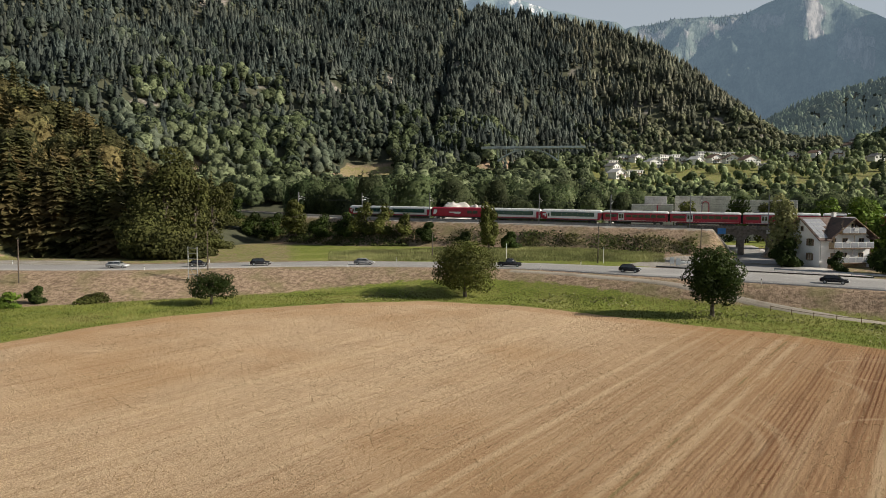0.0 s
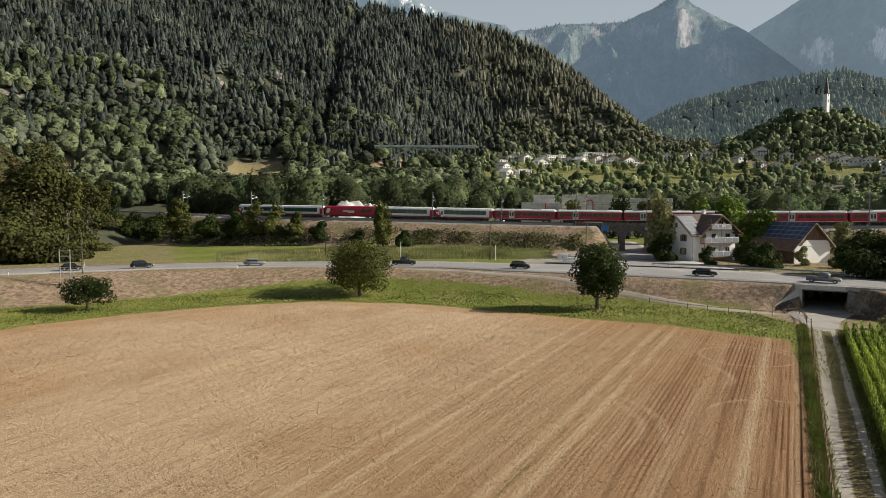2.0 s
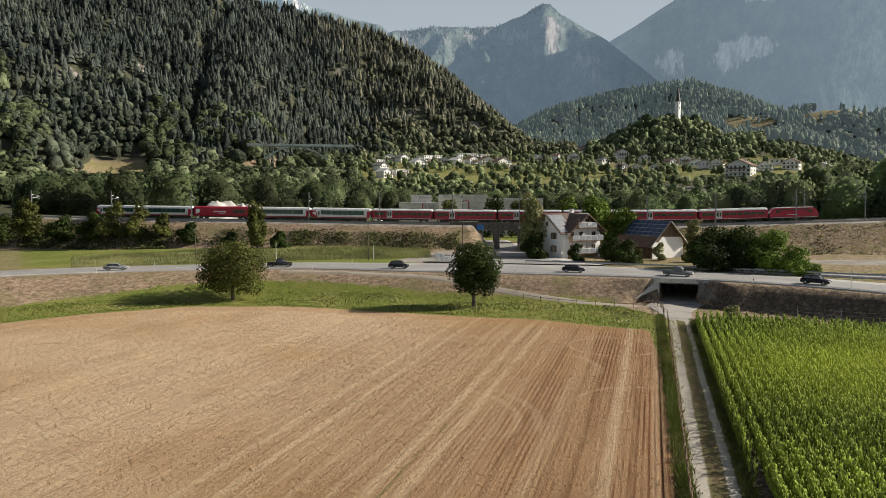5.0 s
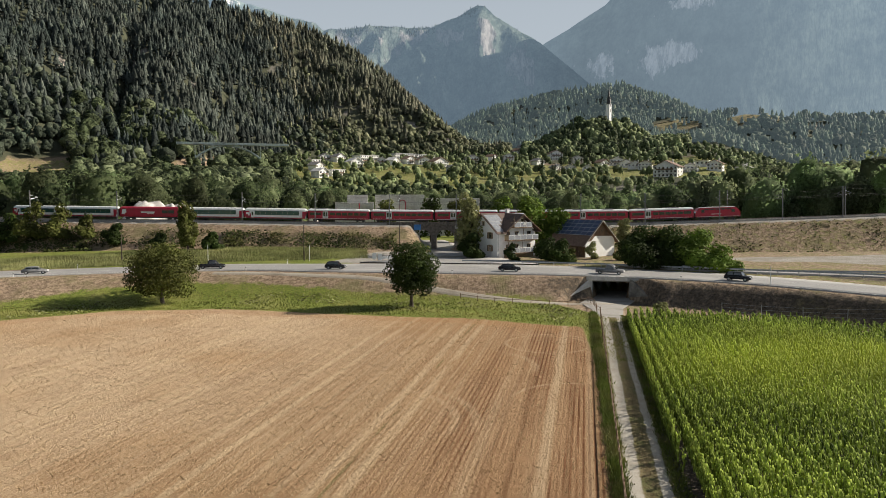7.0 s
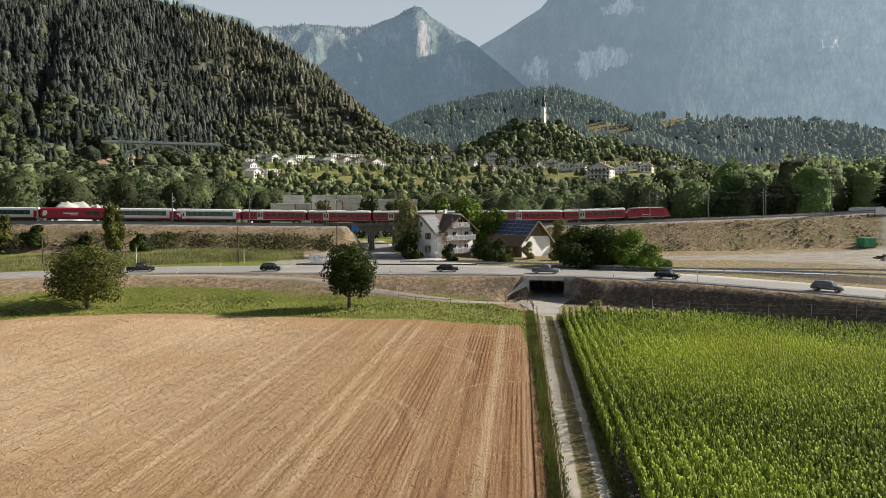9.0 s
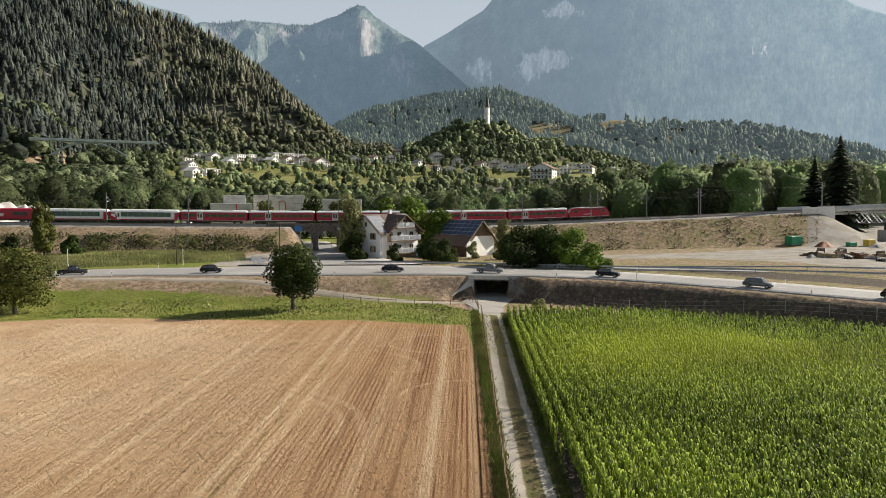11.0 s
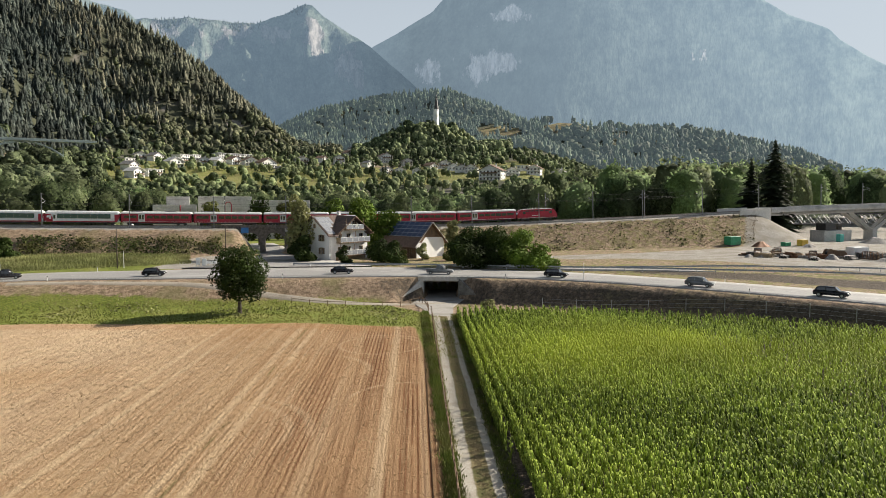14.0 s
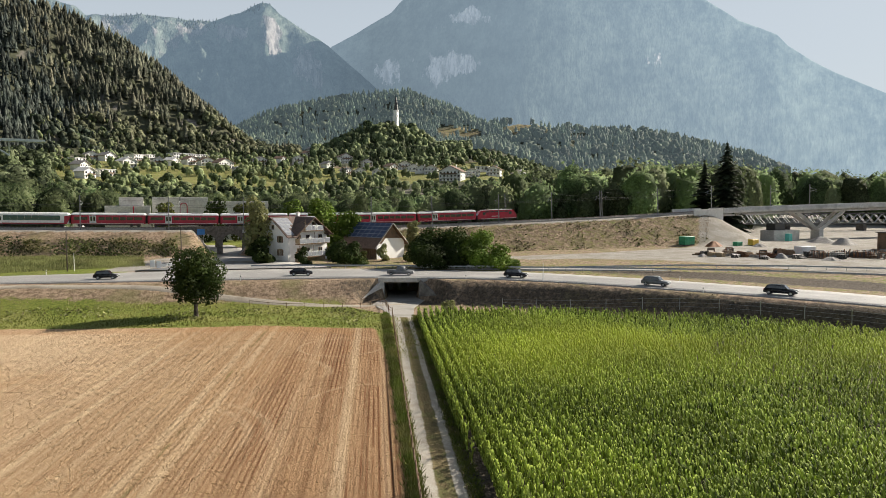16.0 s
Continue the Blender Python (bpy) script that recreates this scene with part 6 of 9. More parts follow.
for k, (b, d, h, r, m) in enumerate(((-15.6, 262, 9, 4.6, M_LEAF_DARK), (-14.0, 258, 9, 5, M_LEAF_DARK), (-10.2, 236, 8.5, 4.5, M_LEAF_DARK), (-6.6, 222, 11.2, 4.6, M_LEAF_OLIVE), (-5.0, 218, 10, 4.2, M_LEAF_OLIVE),
                                       (-8.3, 228, 8, 4, M_LEAF_DARK), (-3.2, 214, 7, 3.4, M_LEAF_OLIVE), (-1.4, 207, 6, 3, M_LEAF_DARK), (1.8, 197, 5, 2.6, M_LEAF_DARK), (-17.0, 280, 9, 5, M_LEAF_DARK), (5.6, 190, 5, 2.8, M_LEAF_DARK))):
    tree("bush", "rounded olive bush on the railway bank" if m is M_LEAF_OLIVE else "dark bush on the railway bank", on_ground(b, d), h, r, m, 2600, 0.5, 0.0, 14, 0.16, 0.0, 40 + k, group="bushes on the railway bank")
tree("tree", "green tree in front of the concrete wall", on_ground(19.6, 226), 14.5, 4.0, M_LEAF_OLIVE, 2600, 0.55, 0.03, 14, 0.2, 0.0, 70)
tree("tree", "green tree in front of the concrete wall", on_ground(23.3, 228), 16.0, 5.0, M_LEAF_DARK, 2600, 0.55, 0.03, 14, 0.2, 0.0, 71)
tree("tree", "olive tree in front of the concrete wall", on_ground(25.4, 226), 15.0, 4.6, M_LEAF_OLIVE, 2600, 0.55, 0.03, 14, 0.2, 0.0, 72)
tree("tree", "green tree in front of the concrete wall", on_ground(29.4, 232), 16.0, 5.0, M_LEAF_FRESH, 2600, 0.55, 0.03, 14, 0.2, 0.0, 73)
tree("bush", "round dark bush on the road bank", on_ground(-31.0, 140), 3.4, 1.9, M_LEAF_DARK, 2200, 0.3, 0.0, 10, 0.12, 0.0, 61)
tree("bush", "low green bush on the road bank", on_ground(-27.2, 137), 1.6, 3.4, M_LEAF_OLIVE, 1800, 0.3, 0.0, 10, 0.1, 0.0, 62, 0.4)
tree("bush", "low green bush on the road bank", on_ground(-32.8, 137), 2.6, 2.6, M_LEAF_FRESH, 1800, 0.3, 0.0, 10, 0.1, 0.0, 63, 0.4)
tree("bush", "tufted pale shrub beside the underpass", on_ground(42.3, 113), 2.0, 1.7, M_LEAF_PALE, 1200, 0.25, 0.0, 9, 0.08, 0.0, 64, 0.7)
for k, (b, d, h, r) in enumerate(((-22.2, 190, 29, 12.0), (-20.0, 196, 23, 7.0), (-18.7, 226, 20, 7.0), (-17.9, 262, 18, 7.0), (-24.4, 190, 19, 5.5), (-27.0, 203, 17, 5.0))):
    tree("tree", "huge dark beech at the edge of the wood" if k == 0 else "dark beech at the edge of the wood", on_ground(b, d), h, r, M_BEECH, 24000 if k == 0 else 5500, 0.58, 0.0, 34 if k == 0 else 22, 0.5, 0.0, 80 + k, 0.6, group="trees at the edge of the wood")


def spruce(place, h, needles=None, label="tall dark spruce among the river trees", wide=0.24, whorls=26, group=""):
    """A tall conifer: trunk and whorls of drooping, forked boughs."""
    t = thing("spruce", label, "tree", place, 0, group)
    part("trunk", rod((0, 0, -0.3), (0, 0, h * 0.97), 0.35, 0.03, 8), M_BARK, t)
    v, f = fir_template(whorls, 12, random.Random(int(h * 7 + place[0])), wide)
    part("crown", mesh_np("crown", v * h, f, needles or M_CONIFER), None, t)


for p, h in zip(tall_spruce, (29.0, 33.5, 24.0)):
    spruce(tuple(p), h, M_DARKFIR, "tall dark spruce among the river trees", 0.29, 26)
for b, d, h in ((-23.2, 196, 27), (-25.6, 198, 25), (-26.6, 208, 28), (-28.2, 209, 25), (-29.6, 218, 27), (-30.9, 222, 25), (-32.3, 230, 27), (-33.8, 238, 26), (-35.2, 246, 27), (-24.6, 212, 27), (-27.6, 226, 28), (-31.6, 244, 28), (-22.4, 216, 26), (-29.0, 240, 27), (-33.6, 220, 24), (-32.2, 216, 26), (-30.6, 211, 23), (-29.2, 208, 25), (-27.4, 203, 23), (-26.2, 199, 20)):
    spruce(on_ground(b, d), h, M_FIR, "tall olive fir at the edge of the wood", 0.33, 21, "trees at the edge of the wood")


# ---------------------------------------------------------------- the underpass
def underpass():
    """A concrete box below the road with splayed wing walls."""
    t = thing("underpass", "concrete farm underpass below the road bank", "underpass", tuple(UNDERPASS), -UNDER_TURN, kind="structure")
    # Interior is dark concrete, with the passage's shade put into its colour.
    part("side_wall", block(-3.9, -3.3, 0, 14.5, -0.4, 3.95), M_DARKCONCRETE, t)
    part("side_wall", block(3.3, 3.9, 0, 14.5, -0.4, 3.95), M_DARKCONCRETE, t)
    part("deck", block(-3.9, 3.9, -0.1, 14.4, 3.15, 3.96), M_DARKCONCRETE, t)
    # Added wall closes the far end to keep the inside dark.
    part("dark_end_wall", block(-3.9, 3.9, 14.5, 14.9, -0.4, 3.95), M_DARKCONCRETE, t)
    part("coping", block(-4.5, 4.5, -0.45, -0.1, 3.35, 4.16, 0.04), M_CONCRETE, t, "pale concrete coping beam")
    for s in (-1, 1):
        bm = bmesh.new()
        a, b = Vector((s * 3.4, -0.1, 0)), Vector((s * 7.4, -4.0 if s < 0 else -4.6, 0))
        n = Vector((b.y - a.y, a.x - b.x, 0)).normalized() * 0.35
        v = [bm.verts.new(q) for q in (a + Vector((0, 0, -0.4)), b + Vector((0, 0, -0.4)), b + Vector((0, 0, 0.55)), a + Vector((0, 0, 3.9)))]
        w = [bm.verts.new(q.co + n) for q in v]
        bm.faces.new(v)
        bm.faces.new(w[::-1])
        for i in range(4):
            bm.faces.new((v[i], w[i], w[(i + 1) % 4], v[(i + 1) % 4]))
        bmesh.ops.recalc_face_normals(bm, faces=bm.faces)
        # The right wing wall uses the darker concrete.
        part("wing_wall", bm, M_CONCRETE if s < 0 else M_DARKCONCRETE, t)


underpass()


# ---------------------------------------------------------------- railway: track, viaduct, masts
RAIL_LINE = along(RAIL + DECK[1:], 2.0)


class Line:
    def __init__(self, pts):
        self.p = pts
        self.s = [0.0]
        for a, b in zip(pts[:-1], pts[1:]):
            self.s.append(self.s[-1] + (b - a).length)

    def at(self, s):
        k = min(max(int(np.searchsorted(self.s, s)) - 1, 0), len(self.p) - 2)
        return self.p[k].lerp(self.p[k + 1], (s - self.s[k]) / (self.s[k + 1] - self.s[k]))

    def of_bearing(self, b):
        return min(range(len(self.p)), key=lambda i: abs(math.degrees(math.atan2(self.p[i].x, self.p[i].y)) - b))

    def stand(self, s, half=6.5):
        a, b = self.at(s - half), self.at(s + half)
        c, d = (a + b) / 2, b - a
        return pose(c.x, c.y, c.z, 0, -math.degrees(math.atan2(d.z, math.hypot(d.x, d.y))), math.degrees(math.atan2(d.y, d.x)))


rail = Line(RAIL_LINE)


def lifted(line, dz):
    return [p + Vector((0, 0, dz)) for p in line]


rail_bed = thing("railway_track", "single railway track on pale ballast", "track", kind="structure")
part("ballast", strip("ballast", lifted(offset(RAIL_LINE, -1.9), -0.22), lifted(offset(RAIL_LINE, 1.9), -0.22), None, 0.7, M_BALLAST, 3), None, rail_bed)
for o in (-0.53, 0.53):
    part("rail", strip("rail", lifted(offset(RAIL_LINE, o - 0.05), 0.0), lifted(offset(RAIL_LINE, o + 0.05), 0.0), None, 0.16, M_RAILSTEEL, 1), None, rail_bed)
sleeper = part("sleeper", block(-0.13, 0.13, -1.1, 1.1, -0.34, -0.15, 0.02), M_DARKCONCRETE, rail_bed)
s0, s1 = rail.s[rail.of_bearing(-4)], rail.s[rail.of_bearing(62)]
for k, s in enumerate(np.linspace(s0, s1, 290)):
    o = sleeper if k == 0 else new("sleeper", sleeper.data)
    o.parent = rail_bed
    o.matrix_basis = rail.stand(float(s), 1.0)


def viaduct():
    """Short masonry viaduct: round arches between piers, with a string course and parapet."""
    i = rail.of_bearing(23.8)
    m = rail.stand(rail.s[i])
    t = thing("viaduct", "short dark stone railway viaduct with round arches", "viaduct", kind="structure")
    t.matrix_basis = m
    top, base, span, pier, n = -0.45, -8.2, 5.2, 1.4, 3
    pitch = span + pier
    xs, bottom = [], []
    for k in range(-3, 3):
        x0 = k * pitch + pier / 2
        xs += [x0 - pier, x0 - 1e-3]
        bottom += [base, base]
        for a in np.linspace(0, math.pi, 15):
            xs.append(x0 + span / 2 - span / 2 * math.cos(a))
            bottom.append(-4.4 + span / 2 * math.sin(a) * 0.95)
    bm = bmesh.new()
    prev = None
    for x, b in zip(xs, bottom):
        if abs(x) > 13.5:
            prev = None
            continue
        col = [bm.verts.new((x, y, z)) for y in (-2.1, 2.1) for z in (b, top)]
        if prev:
            bm.faces.new((prev[0], col[0], col[1], prev[1]))
            bm.faces.new((prev[2], prev[3], col[3], col[2]))
            bm.faces.new((prev[0], prev[2], col[2], col[0]))
            bm.faces.new((prev[1], col[1], col[3], prev[3]))
        prev = col
    part("arches", bm, M_STONE, t)
    for y in (-2.2, 2.2):
        part("parapet", block(-13.4, 13.4, y - 0.18, y + 0.18, -0.5, 0.12, 0.03), M_STONE, t)
    part("string_course", block(-13.4, 13.4, -2.42, 2.42, -0.78, -0.5, 0.04), M_STONE, t)
    # ring stones round each arch on the near side
    vou = prism([(-0.22, 0), (0.22, 0), (0.26, 0.55), (-0.26, 0.55)], -2.17, -1.9)
    stone = bpy.data.meshes.new("voussoir")
    vou.to_mesh(stone)
    vou.free()
    stone.materials.append(M_STONE)
    for k in (-2, -1, 0, 1):
        xc = k * pitch + pier / 2 + span / 2
        for a in np.linspace(0.06, math.pi - 0.06, 21):
            o = new("voussoir", stone)
            o.parent = t
            o.matrix_basis = Matrix.Translation((xc - span / 2 * math.cos(a), 0, -4.4 + span / 2 * 0.95 * math.sin(a))) @ Matrix.Rotation(a - math.pi / 2, 4, "Y")


viaduct()


def catenary_mast():
    t = thing("catenary_mast", "grey steel catenary mast with a bracket arm beside the track", "mast", group="catenary masts")
    bm = bmesh.new()
    box(bm, -0.11, 0.11, -0.12, -0.09, -1.2, 8.2)
    box(bm, -0.11, 0.11, 0.09, 0.12, -1.2, 8.2)
    box(bm, -0.02, 0.02, -0.09, 0.09, -1.2, 8.2)
    part("post", bm, M_GREY, t)
    part("foot", block(-0.4, 0.4, -0.4, 0.4, -1.6, -0.7, 0.05), M_CONCRETE, t)
    bm = bmesh.new()
    tube(bm, (0, 0.1, 6.9), (0, 2.9, 6.2), 0.035)
    tube(bm, (0, 0.1, 5.6), (0, 2.9, 6.2), 0.035)
    tube(bm, (0, 1.2, 5.95), (0, 3.0, 5.35), 0.025)
    part("bracket", bm, M_STEEL, t)
    part("insulator", rod((0, 0.12, 6.88), (0, 0.6, 6.76), 0.09), M_WHITE, t)
    part("insulator", rod((0, 0.12, 5.62), (0, 0.6, 5.72), 0.09), M_WHITE, t)
    return t


mast0, first = catenary_mast(), True
mast_at = []
for b in (-17, -11.4, -6.3, -0.9, 8.4, 14.2, 19.9, 25.6, 35.5, 40.8, 46.2, 50.2, 54.3, 58.6, 62.8):
    s = rail.s[rail.of_bearing(b)]
    m = rail.stand(s, 1.5) @ Matrix.Translation((0, -2.9, 0))
    if first:
        mast0.matrix_basis, first = m, False
    else:
        copy_thing(mast0, m)
    mast_at.append(s)
for b in (20.4, 47.0, 55.2, 67.9, 70.5):
    copy_thing(mast0, rail.stand(rail.s[rail.of_bearing(b)], 1.5) @ pose(0, 3.4, 0, 0, 0, 180))
wires = thing("overhead_wires", "thin dark contact wire and messenger wire above the track", "wires")
for name, z, r in (("contact_wire", 5.3, 0.022), ("messenger_wire", 6.25, 0.025)):
    bm = bmesh.new()
    for a, b in zip(mast_at[:-1], mast_at[1:]):
        q = [rail.at(a + (b - a) * k / 6) + Vector((0, 0, z - (0.55 * 4 * (k / 6) * (1 - k / 6) if z > 6 else 0))) for k in range(7)]
        for u, v in zip(q[:-1], q[1:]):
            tube(bm, u, v, r, r, 4)
    part(name, bm, M_DARKSTEEL, wires)
feeder = bmesh.new()
for a, b in zip(mast_at[:-1], mast_at[1:]):
    q = [(rail.stand(a + (b - a) * k / 6, 1.0) @ Vector((0, -3.2, 7.9 - 0.9 * 4 * (k / 6) * (1 - k / 6)))) for k in range(7)]
    for u, v in zip(q[:-1], q[1:]):
        tube(feeder, u, v, 0.02, 0.02, 4)
part("feeder_wire", feeder, M_DARKSTEEL, wires)


# ---------------------------------------------------------------- the train
def coach_shell(L, w, sill, waist, roof0, roof1, red_end=0.0):
    """A body drawn out along x with rounded shoulders; returns outlines of side and roof."""
    pts = [(-w * 0.94, sill), (w * 0.94, sill), (w, sill + 0.25), (w, waist), (w * 0.985, roof0), (-w * 0.985, roof0), (-w, waist), (-w, sill + 0.25)]
    bm = bmesh.new()
    rings = []
    for x in (-L / 2, -L / 2 + 0.25, L / 2 - 0.25, L / 2):
        k = 0.93 if abs(x) > L / 2 - 0.1 else 1.0
        rings.append([bm.verts.new((x, y * k, z if z > sill + 0.1 else sill + (0.05 if k < 1 else 0))) for y, z in pts])
    for a, b in zip(rings[:-1], rings[1:]):
        for i in range(len(pts)):
            j = (i + 1) % len(pts)
            bm.faces.new((a[i], b[i], b[j], a[j]))
    bm.faces.new(rings[0])
    bm.faces.new(rings[-1][::-1])
    bmesh.ops.recalc_face_normals(bm, faces=bm.faces)
    roof = bmesh.new()
    rings = []
    arc = [(w * 0.985 * math.cos(a), roof0 + (roof1 - roof0) * math.sin(a) ** 0.8) for a in np.linspace(0, math.pi, 11)]
    for x, k, f in ((-L / 2, 0.9, 0.75), (-L / 2 + 0.4, 1, 1), (L / 2 - 0.4, 1, 1), (L / 2, 0.9, 0.75)):
        rings.append([roof.verts.new((x, y * k, roof0 + (z - roof0) * f + 0.002)) for y, z in arc])
    for a, b in zip(rings[:-1], rings[1:]):
        for i in range(len(arc) - 1):
            roof.faces.new((a[i], b[i], b[i + 1], a[i + 1]))
    roof.faces.new(rings[0])
    roof.faces.new(rings[-1][::-1])
    bmesh.ops.recalc_face_normals(roof, faces=roof.faces)
    return bm, roof


def bogie(parent, x, dark=True):
    g = part("bogie", block(x - 1.25, x + 1.25, -0.95, 0.95, 0.38, 0.72, 0.06), M_DARKSTEEL, parent)
    for dx in (-0.9, 0.9):
        bm = bmesh.new()
        for y in (-0.62, 0.62):
            tube(bm, (x + dx, y - 0.06, 0.375), (x + dx, y + 0.06, 0.375), 0.37, 0.37, 16)
        tube(bm, (x + dx, -0.8, 0.375), (x + dx, 0.8, 0.375), 0.07)
        part("wheelset", bm, M_DARKSTEEL, g)
    return g


def pane(parent, x0, x1, z0, z1, y, material, name="window", label=""):
    o = part(name, block(x0, x1, y - 0.015, y + 0.015, z0, z1, 0.012), material, parent, label)
    return o


def red_coach():
    t = thing("railway_coach", "dark red railway coach with pale doors and white roof", "coach", group="coaches of the train")
    L, w = 17.8, 1.33
    body, roof = coach_shell(L, w, 0.78, 2.3, 3.1, 3.72)
    part("body", body, M_RED, t)
    part("roof", roof, M_WHITE, t)
    part("underframe", block(-L / 2 + 2.6, L / 2 - 2.6, -0.95, 0.95, 0.42, 0.8, 0.05), M_DARKSTEEL, t)
    for y in (-w - 0.012, w + 0.012):
        part("stripe", block(-L / 2 + 0.4, L / 2 - 0.4, y - 0.008, y + 0.008, 0.93, 1.01), M_WHITE, t, "thin white stripe")
        for x0, x1 in ((-8.2, -5.0), (-2.4, -0.9), (-0.7, 0.8), (1.0, 2.5), (2.7, 4.2), (4.4, 5.9), (6.1, 8.2)):
            pane(t, x0, x1, 1.85, 2.62, y, M_GLASS)
        d = part("door", block(-4.55, -2.95, y - 0.02, y + 0.02, 0.95, 3.0, 0.015), M_SILVER, t, "pale grey double door")
        for x0 in (-4.35, -3.65):
            pane(d, x0, x0 + 0.5, 1.6, 2.75, y + (0.012 if y > 0 else -0.012), M_GLASS, "door_window")
    for x in (-6.2, 6.2):
        bogie(t, x)
    part("gangway", block(-L / 2 - 0.3, -L / 2, -0.55, 0.55, 0.95, 3.05, 0.08), M_BLACK, t)
    part("gangway", block(L / 2, L / 2 + 0.3, -0.55, 0.55, 0.95, 3.05, 0.08), M_BLACK, t)
    for x in (-5.0, 3.5):
        part("roof_unit", block(x - 1.5, x + 1.5, -0.7, 0.7, 3.66, 3.86, 0.08), M_GREY, t)
    return t


def panorama_coach():
    t = thing("panorama_coach", "white panorama coach with tall curved windows and red ends", "coach", group="coaches of the train")
    L, w = 17.8, 1.33
    body, roof = coach_shell(L, w, 0.78, 2.4, 2.85, 3.72)
    part("body", body, M_WHITE, t)
    part("roof", roof, M_WHITE, t)
    part("underframe", block(-L / 2 + 2.6, L / 2 - 2.6, -0.95, 0.95, 0.42, 0.8, 0.05), M_DARKSTEEL, t)
    for y in (-w - 0.012, w + 0.012):
        s = 1 if y > 0 else -1
        part("stripe", block(-L / 2 + 0.3, L / 2 - 0.3, y - 0.008, y + 0.008, 0.80, 1.06), M_RED, t, "red sill stripe")
        for k in range(8):
            x = -6.0 + k * 1.62
            pane(t, x, x + 1.6, 1.72, 2.85, y, M_PANOGLASS)
            bm = slab([(x, s * 1.335, 2.86), (x + 1.54, s * 1.335, 2.86), (x + 1.54, s * 1.02, 3.46), (x, s * 1.02, 3.46)][::1 if s < 0 else -1], 0.02)
            part("roof_window", bm, M_PANOGLASS, t)
        for x0, x1, lean in ((-9.05, -7.1, 0.5), (7.9, 9.05, -0.4)):
            bm = prism([(x0, 1.06), (x1 + lean, 1.06), (x1 - lean, 2.84), (x0, 2.84)], y - 0.01, y + 0.01)
            part("end_panel", bm, M_RED, t, "red end panel")
        bm = prism([(-8.5, 1.9), (-7.9, 1.9), (-7.9, 1.5), (-7.45, 1.5), (-7.45, 2.45), (-8.5, 2.45)], y - 0.02, y + 0.02)
        part("emblem", bm, M_WHITE, t, "plain white emblem")
        d = part("door", block(-7.05, -6.2, y - 0.02, y + 0.02, 0.95, 2.8, 0.015), M_WHITE, t)
        pane(d, -6.9, -6.4, 1.6, 2.6, y + s * 0.012, M_GLASS, "door_window")
    for x in (-6.2, 6.2):
        bogie(t, x)
    part("gangway", block(-L / 2 - 0.3, -L / 2, -0.55, 0.55, 0.95, 3.05, 0.08), M_BLACK, t)
    part("gangway", block(L / 2, L / 2 + 0.3, -0.55, 0.55, 0.95, 3.05, 0.08), M_BLACK, t)
    return t


def bar_coach():
    t = thing("service_coach", "plain red service coach with white lettering bars", "coach", group="coaches of the train")
    L, w = 17.8, 1.33
    body, roof = coach_shell(L, w, 0.78, 2.3, 3.1, 3.72)
    part("body", body, M_RED, t)
    part("roof", roof, M_RED, t)
    part("underframe", block(-L / 2 + 2.6, L / 2 - 2.6, -0.95, 0.95, 0.42, 0.8, 0.05), M_DARKSTEEL, t)
    for y in (-w - 0.012, w + 0.012):
        for x0 in (3.6, 5.4):
            pane(t, x0, x0 + 1.7, 1.78, 2.72, y, M_GLASS)
        part("lettering", block(-2.6, 1.4, y - 0.01, y + 0.01, 1.95, 2.3, 0.01), M_WHITE, t, "plain white lettering bar")
        part("lettering", block(-0.8, 1.2, y - 0.01, y + 0.01, 1.6, 1.78, 0.01), M_WHITE, t, "plain white lettering bar")
        bm = prism([(-8.3, 1.5), (-7.3, 1.5), (-7.3, 1.9), (-6.9, 1.9), (-6.9, 2.9), (-8.0, 2.9)], y - 0.02, y + 0.02)
        part("emblem", bm, M_WHITE, t, "plain white emblem")
    for x in (-6.2, 6.2):
        bogie(t, x)
    part("gangway", block(-L / 2 - 0.3, -L / 2, -0.55, 0.55, 0.95, 3.05, 0.08), M_BLACK, t)
    part("gangway", block(L / 2, L / 2 + 0.3, -0.55, 0.55, 0.95, 3.05, 0.08), M_BLACK, t)
    return t


